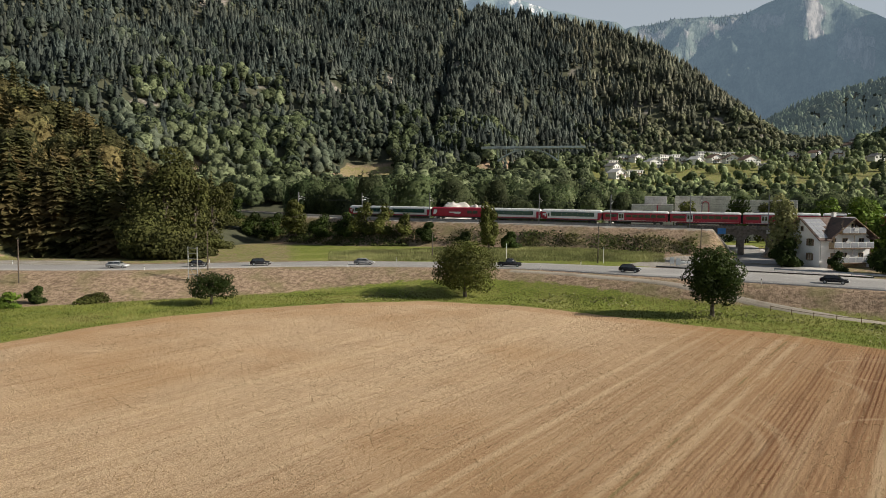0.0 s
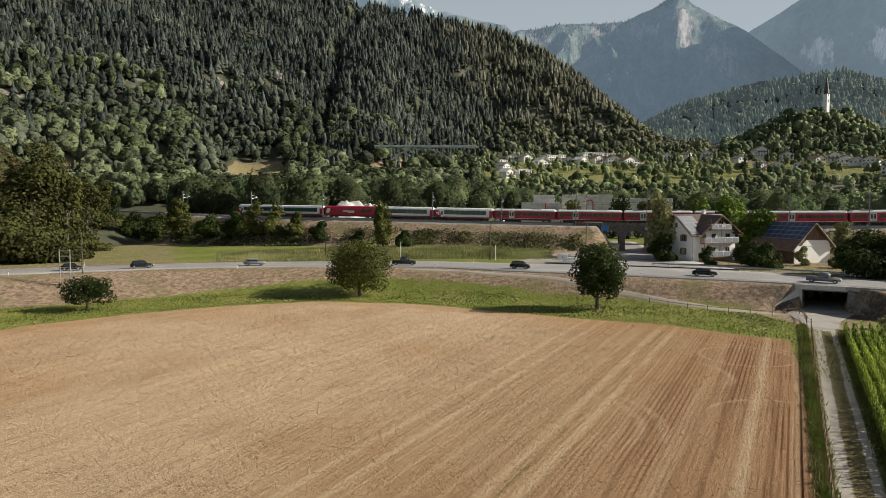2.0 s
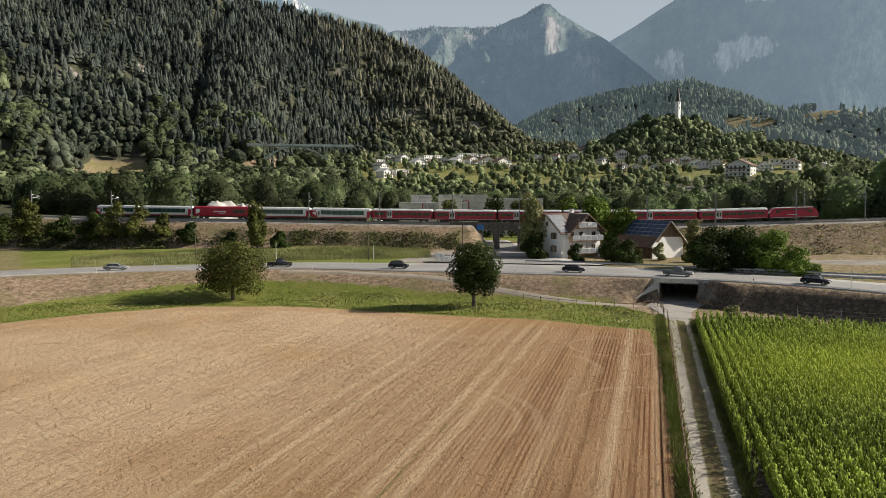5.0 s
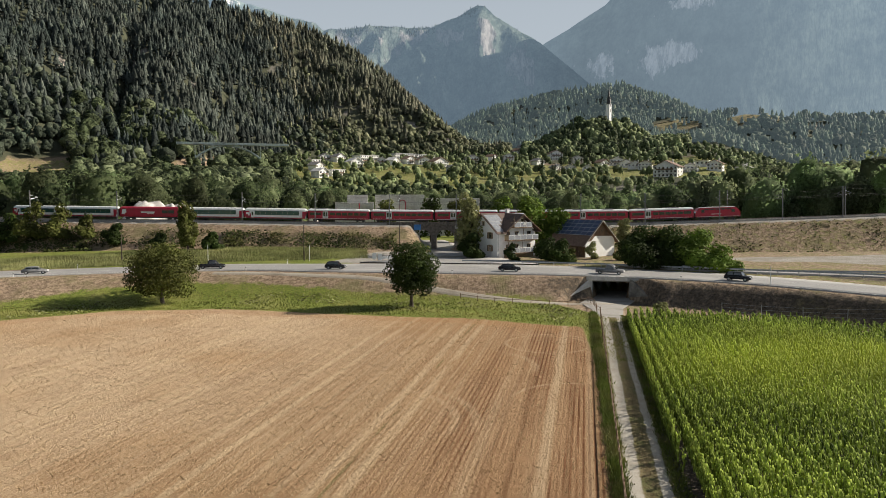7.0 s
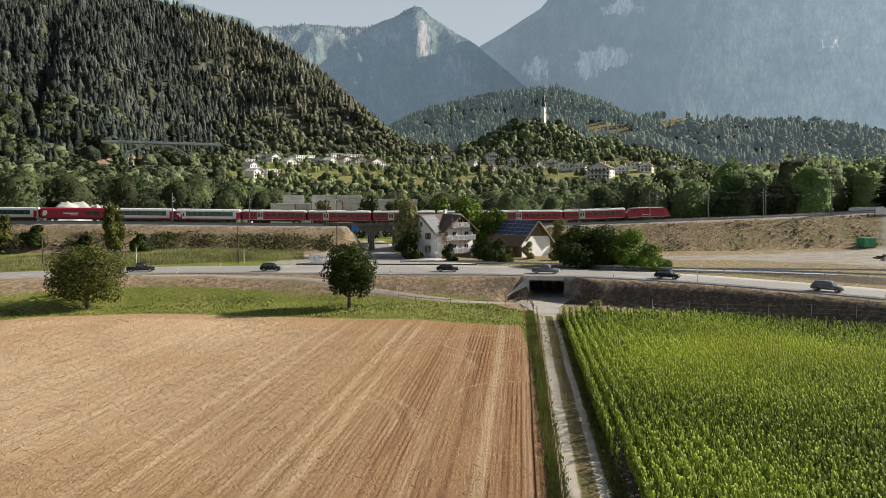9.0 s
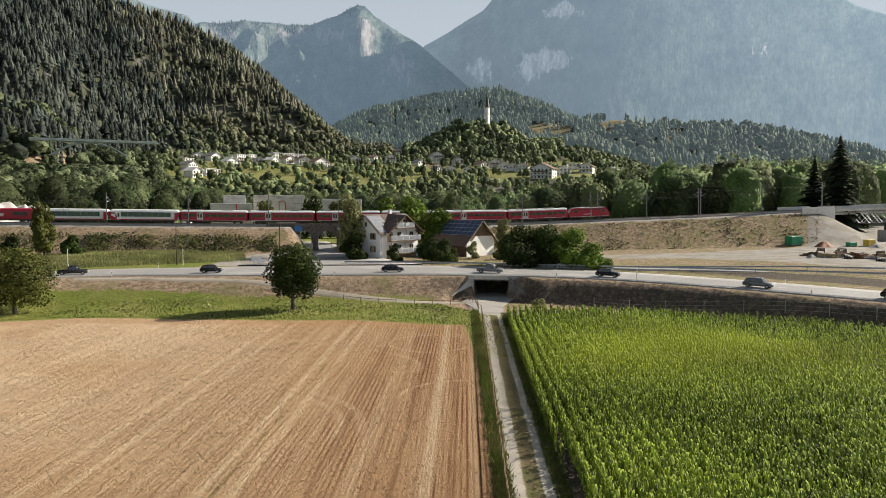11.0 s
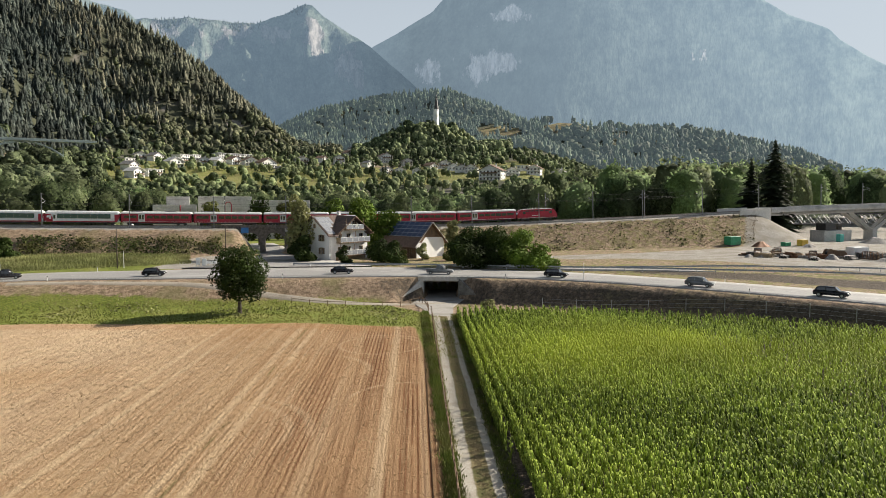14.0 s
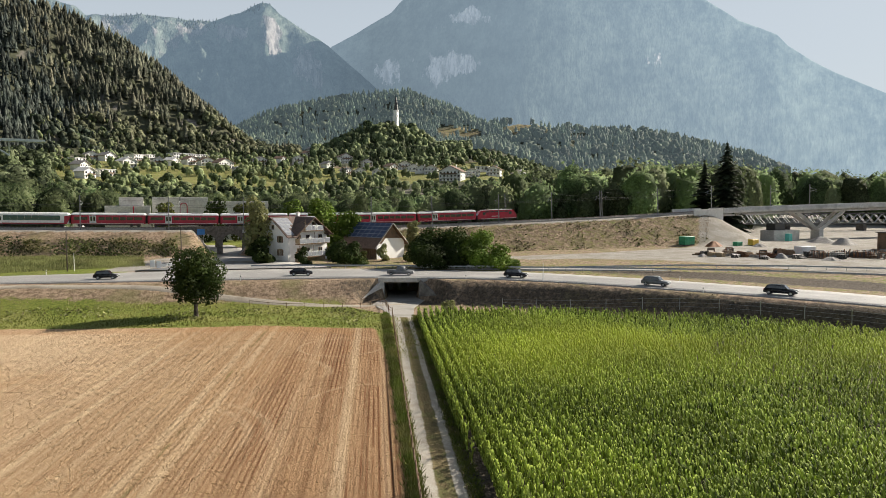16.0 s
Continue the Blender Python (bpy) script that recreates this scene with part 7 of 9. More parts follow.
def locomotive():
    t = thing("locomotive", "red electric locomotive at the head of the train", "locomotive", group="coaches of the train")
    L, w = 12.4, 1.36
    bm = bmesh.new()
    prof = [(-L / 2, 1.0), (-L / 2 + 0.1, 0.75), (L / 2 - 0.1, 0.75), (L / 2, 1.0), (L / 2, 1.9), (L / 2 - 0.75, 3.05), (L / 2 - 1.2, 3.35), (-L / 2 + 1.2, 3.35), (-L / 2 + 0.75, 3.05), (-L / 2, 1.9)]
    body = prism(prof, -w, w)
    bm.free()
    bmesh.ops.bevel(body, geom=list(body.edges), offset=0.08, segments=2, affect="EDGES")
    part("body", body, M_RED, t)
    part("roof", block(-L / 2 + 1.4, L / 2 - 1.4, -1.0, 1.0, 3.34, 3.55, 0.08), M_WHITE, t, "pale roof deck")
    for y in (-w - 0.012, w + 0.012):
        part("stripe", block(-L / 2 + 0.3, L / 2 - 0.3, y - 0.008, y + 0.008, 0.82, 0.94), M_SILVER, t, "silver sill stripe")
        for x in (-L / 2 + 1.6, L / 2 - 2.5):
            pane(t, x, x + 0.9, 2.05, 2.85, y, M_GLASS, "side_window")
        part("lettering", block(-1.8, 0.8, y - 0.01, y + 0.01, 1.5, 1.66, 0.01), M_WHITE, t, "plain white lettering bar")
        for k in range(5):
            part("vent", block(-3.7 + k * 1.5, -2.5 + k * 1.5, y - 0.012, y + 0.012, 2.75, 3.12, 0.02), M_DARKSTEEL, t)
    for s in (-1, 1):
        bm = block(-0.03, 0.03, -1.1, 1.1, 0, 0.95, 0.02)
        o = part("windscreen", bm, M_GLASS, t)
        o.matrix_basis = Matrix.Translation((s * (L / 2 - 0.10), 0, 2.0)) @ Matrix.Rotation(-s * 0.58, 4, "Y")
        part("buffer_beam", block(s * L / 2 - 0.2, s * L / 2 + 0.2, -1.1, 1.1, 0.55, 0.95, 0.05), M_DARKSTEEL, t)
        for y in (-0.85, 0.85):
            part("headlight", rod((s * (L / 2 - 0.05), y, 1.45), (s * (L / 2 + 0.04), y, 1.45), 0.13, 0.13, 12), M_WHITE, t)
        bm = bmesh.new()
        x = s * 3.0
        tube(bm, (x - 0.9, 0, 3.6), (x + 0.9, 0, 4.4), 0.04)
        tube(bm, (x + 0.9, 0, 4.4), (x - 0.3, 0, 5.2), 0.035)
        tube(bm, (x - 0.3, -0.8, 5.2), (x - 0.3, 0.8, 5.2), 0.035)
        part("pantograph", bm, M_DARKSTEEL, t)
    for k in range(5):
        part("insulator", rod((-2 + k, 0.4, 3.5), (-2 + k, 0.4, 3.85), 0.07), M_WHITE, t)
    for x in (-3.5, 3.5):
        bogie(t, x)
    return t


def train():
    """Locomotive, six red coaches, then panorama coaches round a red service coach."""
    head = rail.s[rail.of_bearing(47.55)]
    red = wide = None
    s = head - 6.4
    loco = locomotive()
    loco.matrix_basis = rail.stand(s, 3.6)
    s -= 6.4 + 9.2
    for kind in ("r", "r", "r", "r", "r", "r", "p", "p", "b", "p", "p"):
        m = rail.stand(s, 6.2)
        if kind == "b":
            bar_coach().matrix_basis = m
        elif kind == "r":
            if red:
                copy_thing(red, m)
            else:
                red = red_coach()
                red.matrix_basis = m
        elif wide:
            copy_thing(wide, m)
        else:
            wide = panorama_coach()
            wide.matrix_basis = m
        s -= 18.4


train()


# ---------------------------------------------------------------- house and barn
def window_in(parent, m, w, h, shutters=False):
    """A window: frame, two panes and a sill, set on a wall by m (x along the wall, z up, -y outwards)."""
    f = bmesh.new()
    box(f, -w / 2 - 0.09, -w / 2, -0.05, 0.06, 0, h)
    box(f, w / 2, w / 2 + 0.09, -0.05, 0.06, 0, h)
    box(f, -w / 2 - 0.09, w / 2 + 0.09, -0.05, 0.06, h, h + 0.09)
    box(f, -0.03, 0.03, -0.04, 0.06, 0, h)
    win = part("window", f, M_PALEWOOD, parent)
    win.matrix_basis = m
    for s in (-1, 1):
        part("pane", block(min(0.03 * s, s * w / 2), max(0.03 * s, s * w / 2), -0.02, 0.0, 0, h), M_GLASS, win)
    part("sill", block(-w / 2 - 0.15, w / 2 + 0.15, -0.14, 0.05, -0.08, 0), M_CONCRETE, win)
    if shutters:
        for s in (-1, 1):
            a, b = sorted((s * (w / 2 + 0.1), s * (w / 2 + 0.1 + w * 0.45)))
            part("shutter", block(a, b, -0.07, -0.02, 0, h, 0.01), M_WOOD, win)
    return win


def farmhouse():
    """White three-storey house: main roof along x, a wide front gable with three balconies."""
    t = thing("farmhouse", "white three-storey house with balconies and solar panels", "house", (80.1, 144.9, 3.55), 11.0)
    t.matrix_basis = t.matrix_basis @ Matrix.Scale(1.09, 4)
    W, D, E, R = 11.3, 10.0, 6.7, 10.4
    # walls: a shell with gables on both sides and one in front
    bm = bmesh.new()
    v = {}
    for n, p in dict(a=(0, 0, -0.6), b=(W, 0, -0.6), c=(W, D, -0.6), d=(0, D, -0.6), ae=(0, 0, E), be=(W, 0, E), ce=(W, D, E), de=(0, D, E),
                     l=(0, D / 2, R - 0.15), r=(W, D / 2, R - 0.15), fa=(1.6, 0, E), fp=(6.45, 0, R - 0.35)).items():
        v[n] = bm.verts.new(p)
    for f in (("a", "b", "be", "fp", "fa", "ae"), ("b", "c", "ce", "r", "be"), ("c", "d", "de", "ce"), ("d", "a", "ae", "l", "de")):
        bm.faces.new([v[k] for k in f])
    part("wall", bm, M_PLASTER, t)
    # roofs
    o = 0.9
    k = (R - E) / (D / 2)
    part("roof", slab([(-o, -o, E - o * k), (2.0, -o, E - o * k), (6.45, D / 2, R), (-o, D / 2, R)], 0.22), M_ROOF, t)
    part("roof", slab([(W + o, D / 2, R), (6.45, D / 2, R), (10.9, -0.6, E - 0.6 * k), (W + o, -0.6, E - 0.6 * k)], 0.22), M_ROOF, t)
    part("roof", slab([(-o, D / 2, R + 0.01), (W + o, D / 2, R + 0.01), (W + o, D + o, E - o * k), (-o, D + o, E - o * k)], 0.22), M_ROOF, t)
    g = (R - 0.2 - E) / 4.85
    part("gable_roof", slab([(6.45, -1.5, R - 0.15), (6.45, D / 2, R - 0.02), (1.35, -0.2, E - 0.25 * g + 0.15), (1.35, -1.5, E - 0.25 * g)], 0.2), M_ROOF, t)
    part("gable_roof", slab([(6.45, -1.5, R - 0.15), (11.9, -1.5, E - 0.55 * g), (11.9, 0.2, E - 0.55 * g + 0.15), (6.45, D / 2, R - 0.02)], 0.2), M_ROOF, t)
    for s, x in ((1, 11.95), (-1, 1.3)):
        bm = bmesh.new()
        tube(bm, (6.45, -1.52, R - 0.26), (x, -1.52, E - 0.5 * g - 0.1), 0.11, 0.11, 4)
        part("bargeboard", bm, M_WOOD, t)
    bm = bmesh.new()
    tube(bm, (-o, -o, E - o * k - 0.1), (-o, D / 2, R - 0.1), 0.11, 0.11, 4)
    tube(bm, (-o, D + o, E - o * k - 0.1), (-o, D / 2, R - 0.1), 0.11, 0.11, 4)
    part("bargeboard", bm, M_WOOD, t)
    ch = part("chimney", block(7.6, 8.3, 5.6, 6.3, R - 0.9, R + 0.85, 0.03), M_PLASTER, t)
    part("cap", block(7.5, 8.4, 5.5, 6.4, R + 0.85, R + 0.97, 0.02), M_CONCRETE, ch)
    # solar panels on the main roof's slope
    def panel(x, s, dx, ds, name, material, parent):
        """A panel on the front slope: x along, s up the slope."""
        y0, y1 = s * math.cos(math.atan(k)), (s + ds) * math.cos(math.atan(k))
        q = slab([(x, y0, E + y0 * k + 0.12), (x + dx, y0, E + y0 * k + 0.12), (x + dx, y1, E + y1 * k + 0.12), (x, y1, E + y1 * k + 0.12)], 0.05)
        p = part(name, q, M_STEEL, parent)
        e = 0.09
        y0, y1 = y0 + e, y1 - e
        part("solar_cell_sheet", slab([(x + e, y0, E + y0 * k + 0.135), (x + dx - e, y0, E + y0 * k + 0.135), (x + dx - e, y1, E + y1 * k + 0.135), (x + e, y1, E + y1 * k + 0.135)], 0.02), material, p)
    for j in range(5):
        s = -0.6 + j * 1.22
        for i in range(4):
            x = -0.55 + i * 1.02
            if x + 1.0 < 1.9 + max(0, s) * 0.72:
                panel(x, s, 0.98, 1.16, "solar_panel", M_SOLARGREY, t)
    for j in range(4):
        s = 1.0 + j * 1.22
        for i in range(4):
            x = 7.9 + i * 1.02
            if x > 6.7 + (5.8 - s) * 0.75 and x < 11.2:
                panel(x, s, 0.98, 1.16, "solar_panel", M_SOLARGREY, t)
    # windows of the side wall and the front
    side = Matrix.Rotation(radians(-90), 4, "Z")
    for y in (2.6, 7.4):
        for z, h in ((1.9, 1.35), (4.75, 1.35)):
            window_in(t, Matrix.Translation((-0.02, y, z)) @ side, 0.95, h, True)
    window_in(t, Matrix.Translation((-0.02, 5.0, 7.6)) @ side, 0.6, 0.9)
    for z in (2.0, 4.9, 7.75):
        for x in ((3.0, 5.6, 9.3) if z < 7 else (5.2, 7.4)):
            window_in(t, Matrix.Translation((x, -0.02, z - 0.2)), 1.0, 1.55)
    part("door", block(4.4, 5.4, -0.08, 0.02, -0.3, 1.4, 0.02), M_WOOD, t)
    part("plinth", block(1.9, 10.6, -0.14, 0.02, -0.6, 1.35), M_PALEWOOD, t, "timber cladding of the ground floor")
    # balconies with grey panels for balustrades
    for z, x0, x1, n in ((7.3, 3.7, 9.0, 3), (4.45, 2.0, 10.9, 5), (1.55, 2.0, 10.2, 5)):
        b = part("balcony", block(x0, x1, -1.45, 0.0, z - 0.18, z, 0.02), M_WOOD, t)
        step = (x1 - x0) / n
        for i in range(n):
            f = part("rail_panel", block(x0 + i * step + 0.02, x0 + (i + 1) * step - 0.02, -1.5, -1.42, z + 0.06, z + 1.14, 0.015), M_WHITE, b, "white framed grey panel")
            part("solar_cell_sheet", block(x0 + i * step + 0.10, x0 + (i + 1) * step - 0.10, -1.52, -1.495, z + 0.14, z + 1.06), M_SOLARGREY, f)
        for y in (-0.75,):
            for x in (x0, x1 - 0.06):
                part("side_rail", block(x, x + 0.06, -1.45, -0.02, z + 0.06, z + 1.1, 0.01), M_PALEWOOD, b)
        for x in (x0 + 0.06, (x0 + x1) / 2, x1 - 0.06):
            part("post", rod((x, -1.38, z), (x, -1.38, z + 2.5), 0.06, 0.06, 6), M_WOOD, b)
        d = part("satellite_dish", rod((x0 + 2.9, -1.62, z + 0.75 + (0.5 if n > 3 else 0.0)), (x0 + 2.9, -1.52, z + 0.78 + (0.5 if n > 3 else 0.0)), 0.42, 0.30, 18), M_WHITE, t)
    part("drainpipe", rod((0.1, -0.12, -0.3), (0.1, -0.12, E - 0.2), 0.06, 0.06, 8), M_STEEL, t)
    return t


def barn():
    """Barn with a white lower gable wall, boarded gable top and a wide roof with solar panels."""
    t = thing("barn", "white-walled barn with a boarded gable and solar roof", "barn", (99.4, 135.9, 3.6), 7.0)
    W, L, E, R = 9.6, 13.0, 4.9, 9.6
    bm = bmesh.new()
    box(bm, 0, W, 0, L, -0.6, E - 0.4)
    part("wall", bm, M_PLASTER, t)
    part("gable", prism([(0.06, E - 0.45), (W - 0.06, E - 0.45), (W / 2, R - 0.3)], 0.05, 0.4), M_WOOD, t, "brown boarded gable")
    part("gable", prism([(0.06, E - 0.45), (W - 0.06, E - 0.45), (W / 2, R - 0.3)], L - 0.4, L - 0.05), M_WOOD, t, "brown boarded gable")
    for i in range(22):
        x = 0.3 + i * 0.42
        h = (R - 0.55 - E) * (1 - abs(x - W / 2) / (W / 2))
        if h > 0.3:
            part("board", block(x, x + 0.36, 0.0, 0.05, E - 0.42, E - 0.35 + h, 0.01), M_WOOD, t)
    part("gable_plaster", prism([(1.6, E - 0.5), (W - 0.05, E - 0.5), (W - 0.6, E + 0.75), (3.0, E + 0.9)], -0.06, -0.005), M_PLASTER, t)
    k = (R - E) / (W / 2)
    o = 1.5
    for s in (-1, 1):
        xe, ze = (-o, E - o * k) if s < 0 else (W + 0.7, E - 0.7 * k)
        q = [(xe, -0.9, ze), (W / 2, -0.9, R), (W / 2, L + 0.5, R), (xe, L + 0.5, ze)]
        part("roof", slab(q if s > 0 else q[::-1], 0.16), M_BROWNROOF, t)
        bm = bmesh.new()
        tube(bm, (xe, -0.92, ze - 0.1), (W / 2, -0.92, R - 0.1), 0.10, 0.10, 4)
        part("bargeboard", bm, M_CONCRETE, t)
    # panels on the slope beside the house
    sl = math.hypot(W / 2, R - E)
    ux, uz = (W / 2) / sl, (R - E) / sl
    for i in range(7):
        for j in range(4):
            s0, y0 = 1.35 + j * 1.28, -0.7 + i * 1.92
            q = []
            for a, b in ((s0, y0), (s0, y0 + 1.86), (s0 + 1.22, y0 + 1.86), (s0 + 1.22, y0)):
                q.append((a * ux, b, E + a * uz + 0.16))
            p = part("solar_panel", slab(q[::-1], 0.05), M_STEEL, t)
            q = []
            for a, b in ((s0 + 0.07, y0 + 0.07), (s0 + 0.07, y0 + 1.79), (s0 + 1.15, y0 + 1.79), (s0 + 1.15, y0 + 0.07)):
                q.append((a * ux, b, E + a * uz + 0.175))
            part("solar_cell_sheet", slab(q[::-1], 0.02), M_SOLAR, p)
    for i in range(16):
        part("side_board", block(-0.06, 0.0, 0.2 + i * 0.8, 0.95 + i * 0.8, 0.6, E - 0.5, 0.01), M_WOOD, t)
    part("door", block(-0.09, 0.0, 3.5, 6.5, -0.3, 2.9, 0.03), M_PALEWOOD, t)
    return t


farmhouse()
barn()


# ---------------------------------------------------------------- cars
def car(label, paint, place, turn, L=4.4, H=1.5, style="hatch"):
    t = thing("car", label, "car", place, turn, "cars on the road")
    W = 0.88
    h0, b = 0.30, 0.82
    if style == "pickup":
        low = [(-L / 2, h0), (L / 2 - 0.05, h0), (L / 2, 0.62), (L / 2 - 0.12, 0.86), (L / 2 - 1.1, 0.98), (-0.75, 1.0), (-L / 2, 1.0)]
        top = [(-0.85, 0.98), (L / 2 - 1.35, 0.97), (0.55, H), (-0.6, H + 0.02)]
    else:
        rear = -L / 2 + (0.15 if style == "suv" else 0.35)
        low = [(-L / 2, h0), (L / 2 - 0.05, h0), (L / 2, 0.58), (L / 2 - 0.15, 0.76), (L / 2 - 1.15, 0.92), (rear, 0.98), (-L / 2, 0.9)]
        top = [(rear + 0.02, 0.94), (L / 2 - 1.25, 0.90), (0.45, H - 0.03), (-0.4, H), (rear + 0.35, H - 0.08)]
    bm = prism(low, -W, W)
    bmesh.ops.bevel(bm, geom=list(bm.edges), offset=0.07, segments=2, affect="EDGES")
    body = part("body", bm, paint, t, "", True)
    bm = bmesh.new()
    n = len(top)
    A = [bm.verts.new((x, -W * (0.96 if z < 1.1 else 0.78), z)) for x, z in top]
    B = [bm.verts.new((x, W * (0.96 if z < 1.1 else 0.78), z)) for x, z in top]
    bm.faces.new(A)
    bm.faces.new(B[::-1])
    for i in range(n):
        j = (i + 1) % n
        bm.faces.new((A[j], A[i], B[i], B[j]))
    bmesh.ops.bevel(bm, geom=list(bm.edges), offset=0.05, segments=2, affect="EDGES")
    part("cabin", bm, paint, t, "", True)
    # glass, just outside the cabin
    xs = [x for x, z in top]
    zt, zb = H - 0.14, 1.0
    for s in (-1, 1):
        def q(x, z):
            f = (z - 0.95) / (H - 0.95)
            return (x, s * (W * (0.96 - 0.18 * f) + 0.012), z)
        rear_x, front_x = min(xs) + (0.35 if style != "pickup" else 0.2), 0.45
        for x0, x1, cut in ((rear_x, (rear_x + front_x) / 2 - 0.05, 0.15), ((rear_x + front_x) / 2 + 0.05, front_x, -0.55)):
            bm = bmesh.new()
            vs = [bm.verts.new(q(*p)) for p in ((x0, zb), (x1 + (0.5 if cut < 0 else 0), zb), (x1, zt), (x0 + (0.12 if cut > 0 else 0), zt))]
            bm.faces.new(vs if s < 0 else vs[::-1])
            r = bmesh.ops.extrude_face_region(bm, geom=bm.faces[:])
            bmesh.ops.translate(bm, vec=(0, -s * 0.02, 0), verts=[g for g in r["geom"] if isinstance(g, bmesh.types.BMVert)])
            part("side_window", bm, M_GLASS, t)
        part("headlight", block(L / 2 - 0.22, L / 2 - 0.02, s * 0.62 - 0.17, s * 0.62 + 0.17, 0.62, 0.76, 0.03), M_WHITE, t)
        part("tail_light", block(-L / 2 - 0.01, -L / 2 + 0.08, s * 0.7 - 0.12, s * 0.7 + 0.12, 0.68, 0.86, 0.02), M_RED, t)
        part("mirror", block(0.75, 0.92, s * 0.95 - 0.09, s * 0.95 + 0.09, 0.95, 1.08, 0.03), paint, t)
        for x in (-L / 2 + 0.82, L / 2 - 0.85):
            w = part("wheel", rod((x, s * 0.70, 0.32), (x, s * 0.90, 0.32), 0.32, 0.32, 20), M_BLACK, t)
            part("rim", rod((x, s * 0.80, 0.32), (x, s * 0.915, 0.32), 0.21, 0.19, 14), M_STEEL, w)
    bm = slab([(L / 2 - 1.30, -0.66, 0.99), (L / 2 - 1.30, 0.66, 0.99), (0.56, 0.6, H - 0.10), (0.56, -0.6, H - 0.10)][::-1], 0.02)
    part("windscreen", bm, M_GLASS, t)
    part("number_plate", block(L / 2 - 0.01, L / 2 + 0.02, -0.25, 0.25, 0.42, 0.54), M_WHITE, t)
    return t


def lane_pose(b, share):
    line = [p.lerp(q, share) for p, q in zip(road_near, road_far)]
    i = min(range(1, len(line) - 1), key=lambda k: abs(math.degrees(math.atan2(line[k].x, line[k].y)) - b) + (1000 if line[k].y < -20 else 0))
    d = line[i + 1] - line[i - 1]
    return (line[i].x, line[i].y, 4.075), math.degrees(math.atan2(d.y, d.x))


M_CARBLACK = surface("black_car_paint", (0.012, 0.012, 0.014), (0.02, 0.02, 0.022), fine=2.0, rough=0.22)
M_CARGREY = surface("grey_car_paint", (0.16, 0.165, 0.17), (0.22, 0.225, 0.23), fine=2.0, rough=0.28)
M_CARSILVER = surface("silver_car_paint", (0.40, 0.41, 0.42), (0.50, 0.51, 0.52), fine=2.0, rough=0.28, metal=0.4)
M_CARWHITE = surface("white_car_paint", (0.72, 0.72, 0.72), (0.80, 0.80, 0.80), fine=2.0, rough=0.3)
for b, label, paint, L, H, style in (
        (-25.9, "silver hatchback on the main road", M_CARSILVER, 4.3, 1.5, "suv"), (-19.8, "dark hatchback on the main road", M_CARBLACK, 4.1, 1.45, "hatch"),
        (-14.4, "black sport utility car on the main road", M_CARBLACK, 4.5, 1.58, "suv"), (-6.2, "dark grey car on the main road", M_CARGREY, 4.5, 1.45, "hatch"),
        (5.6, "dark pickup truck on the main road", M_CARBLACK, 5.2, 1.75, "pickup"), (15.4, "black compact car on the main road", M_CARBLACK, 4.2, 1.6, "suv"),
        (30.2, "black hatchback in front of the house", M_CARBLACK, 4.4, 1.45, "hatch"), (38.6, "grey pickup truck above the underpass", M_CARGREY, 5.2, 1.75, "pickup"),
        (48.2, "black minivan on the main road", M_CARBLACK, 4.4, 1.58, "suv"), (58.6, "grey sport utility car beside the maize", M_CARGREY, 4.6, 1.6, "suv"),
        (68.0, "black estate car beside the maize", M_CARBLACK, 4.7, 1.55, "suv")):
    place, turn = lane_pose(b, 0.30)
    car(label, paint, place, turn, L, H, style)
p = at(40.6, 146.5)
car("white car parked behind the guard rail", M_CARWHITE, (p.x, p.y, height(p.x, p.y)), -40, 4.2, 1.5, "suv")


# ---------------------------------------------------------------- road furniture
def post_row(name, label, category, points, build, group):
    first = None
    for p in points:
        if first is None:
            first = build(p)
        else:
            copy_thing(first, pose(*p))


def delineator(p):
    t = thing("delineator", "white roadside delineator post with a dark band", "post", p, 0, "delineator posts")
    part("post", block(-0.06, 0.06, -0.05, 0.05, -0.2, 1.0, 0.03), M_WHITE, t)
    part("band", block(-0.065, 0.065, -0.055, 0.055, 0.68, 0.86, 0.01), M_BLACK, t)
    return t


pts = []
for i in range(58, 226, 13):
    a, b = road_near[i], road_far[i]
    d = (a - b).normalized()
    for q in (a + d * 0.7, b - d * 0.7):
        pts.append((q.x, q.y, height(q.x, q.y)))
post_row("delineator", "", "", pts, delineator, "")


def guard_rail(line, label):
    """Steel beam on posts."""
    t = thing("guard_rail", label, "guard rail")
    part("beam", strip("beam", [p + Vector((0, 0, 0.80)) for p in line], [p + Vector((0.02, 0.04, 0.80)) for p in line], None, 0.31, M_STEEL, 1), None, t)
    part("beam_rib", strip("beam_rib", [p + Vector((-0.05, -0.05, 0.69)) for p in line], [p + Vector((0.02, 0.04, 0.69)) for p in line], None, 0.08, M_STEEL, 1), None, t)
    for p in resample(line, max(2, int(len(line) * 0.8))):
        o = part("post", block(-0.06, 0.06, -0.04, 0.04, -0.3, 0.74), M_STEEL, t)
        o.matrix_basis = Matrix.Translation(p + Vector((0.08, 0.08, 0)))


g = [Vector((*q, 0)) for q in ((67, 137.5), (78, 128), (86, 121), (95, 111), (103.5, 100), (112, 91), (124.5, 80), (137.5, 63.5), (147, 47.5), (155, 20), (155, -20))]
g = resample(along(g, 3), 72)
for p in g:
    p.z = max(height(p.x, p.y), 4.0)
guard_rail(g, "grey steel guard rail on the far side of the road")
g2 = resample(along([(100, 104.5), (106, 94.5), (119.5, 79), (132, 61.5), (140.5, 47), (148, 20), (148, -20)], 3), 52)
for p in g2:
    p.z = 4.2
guard_rail(g2, "grey steel guard rail between road and lane")


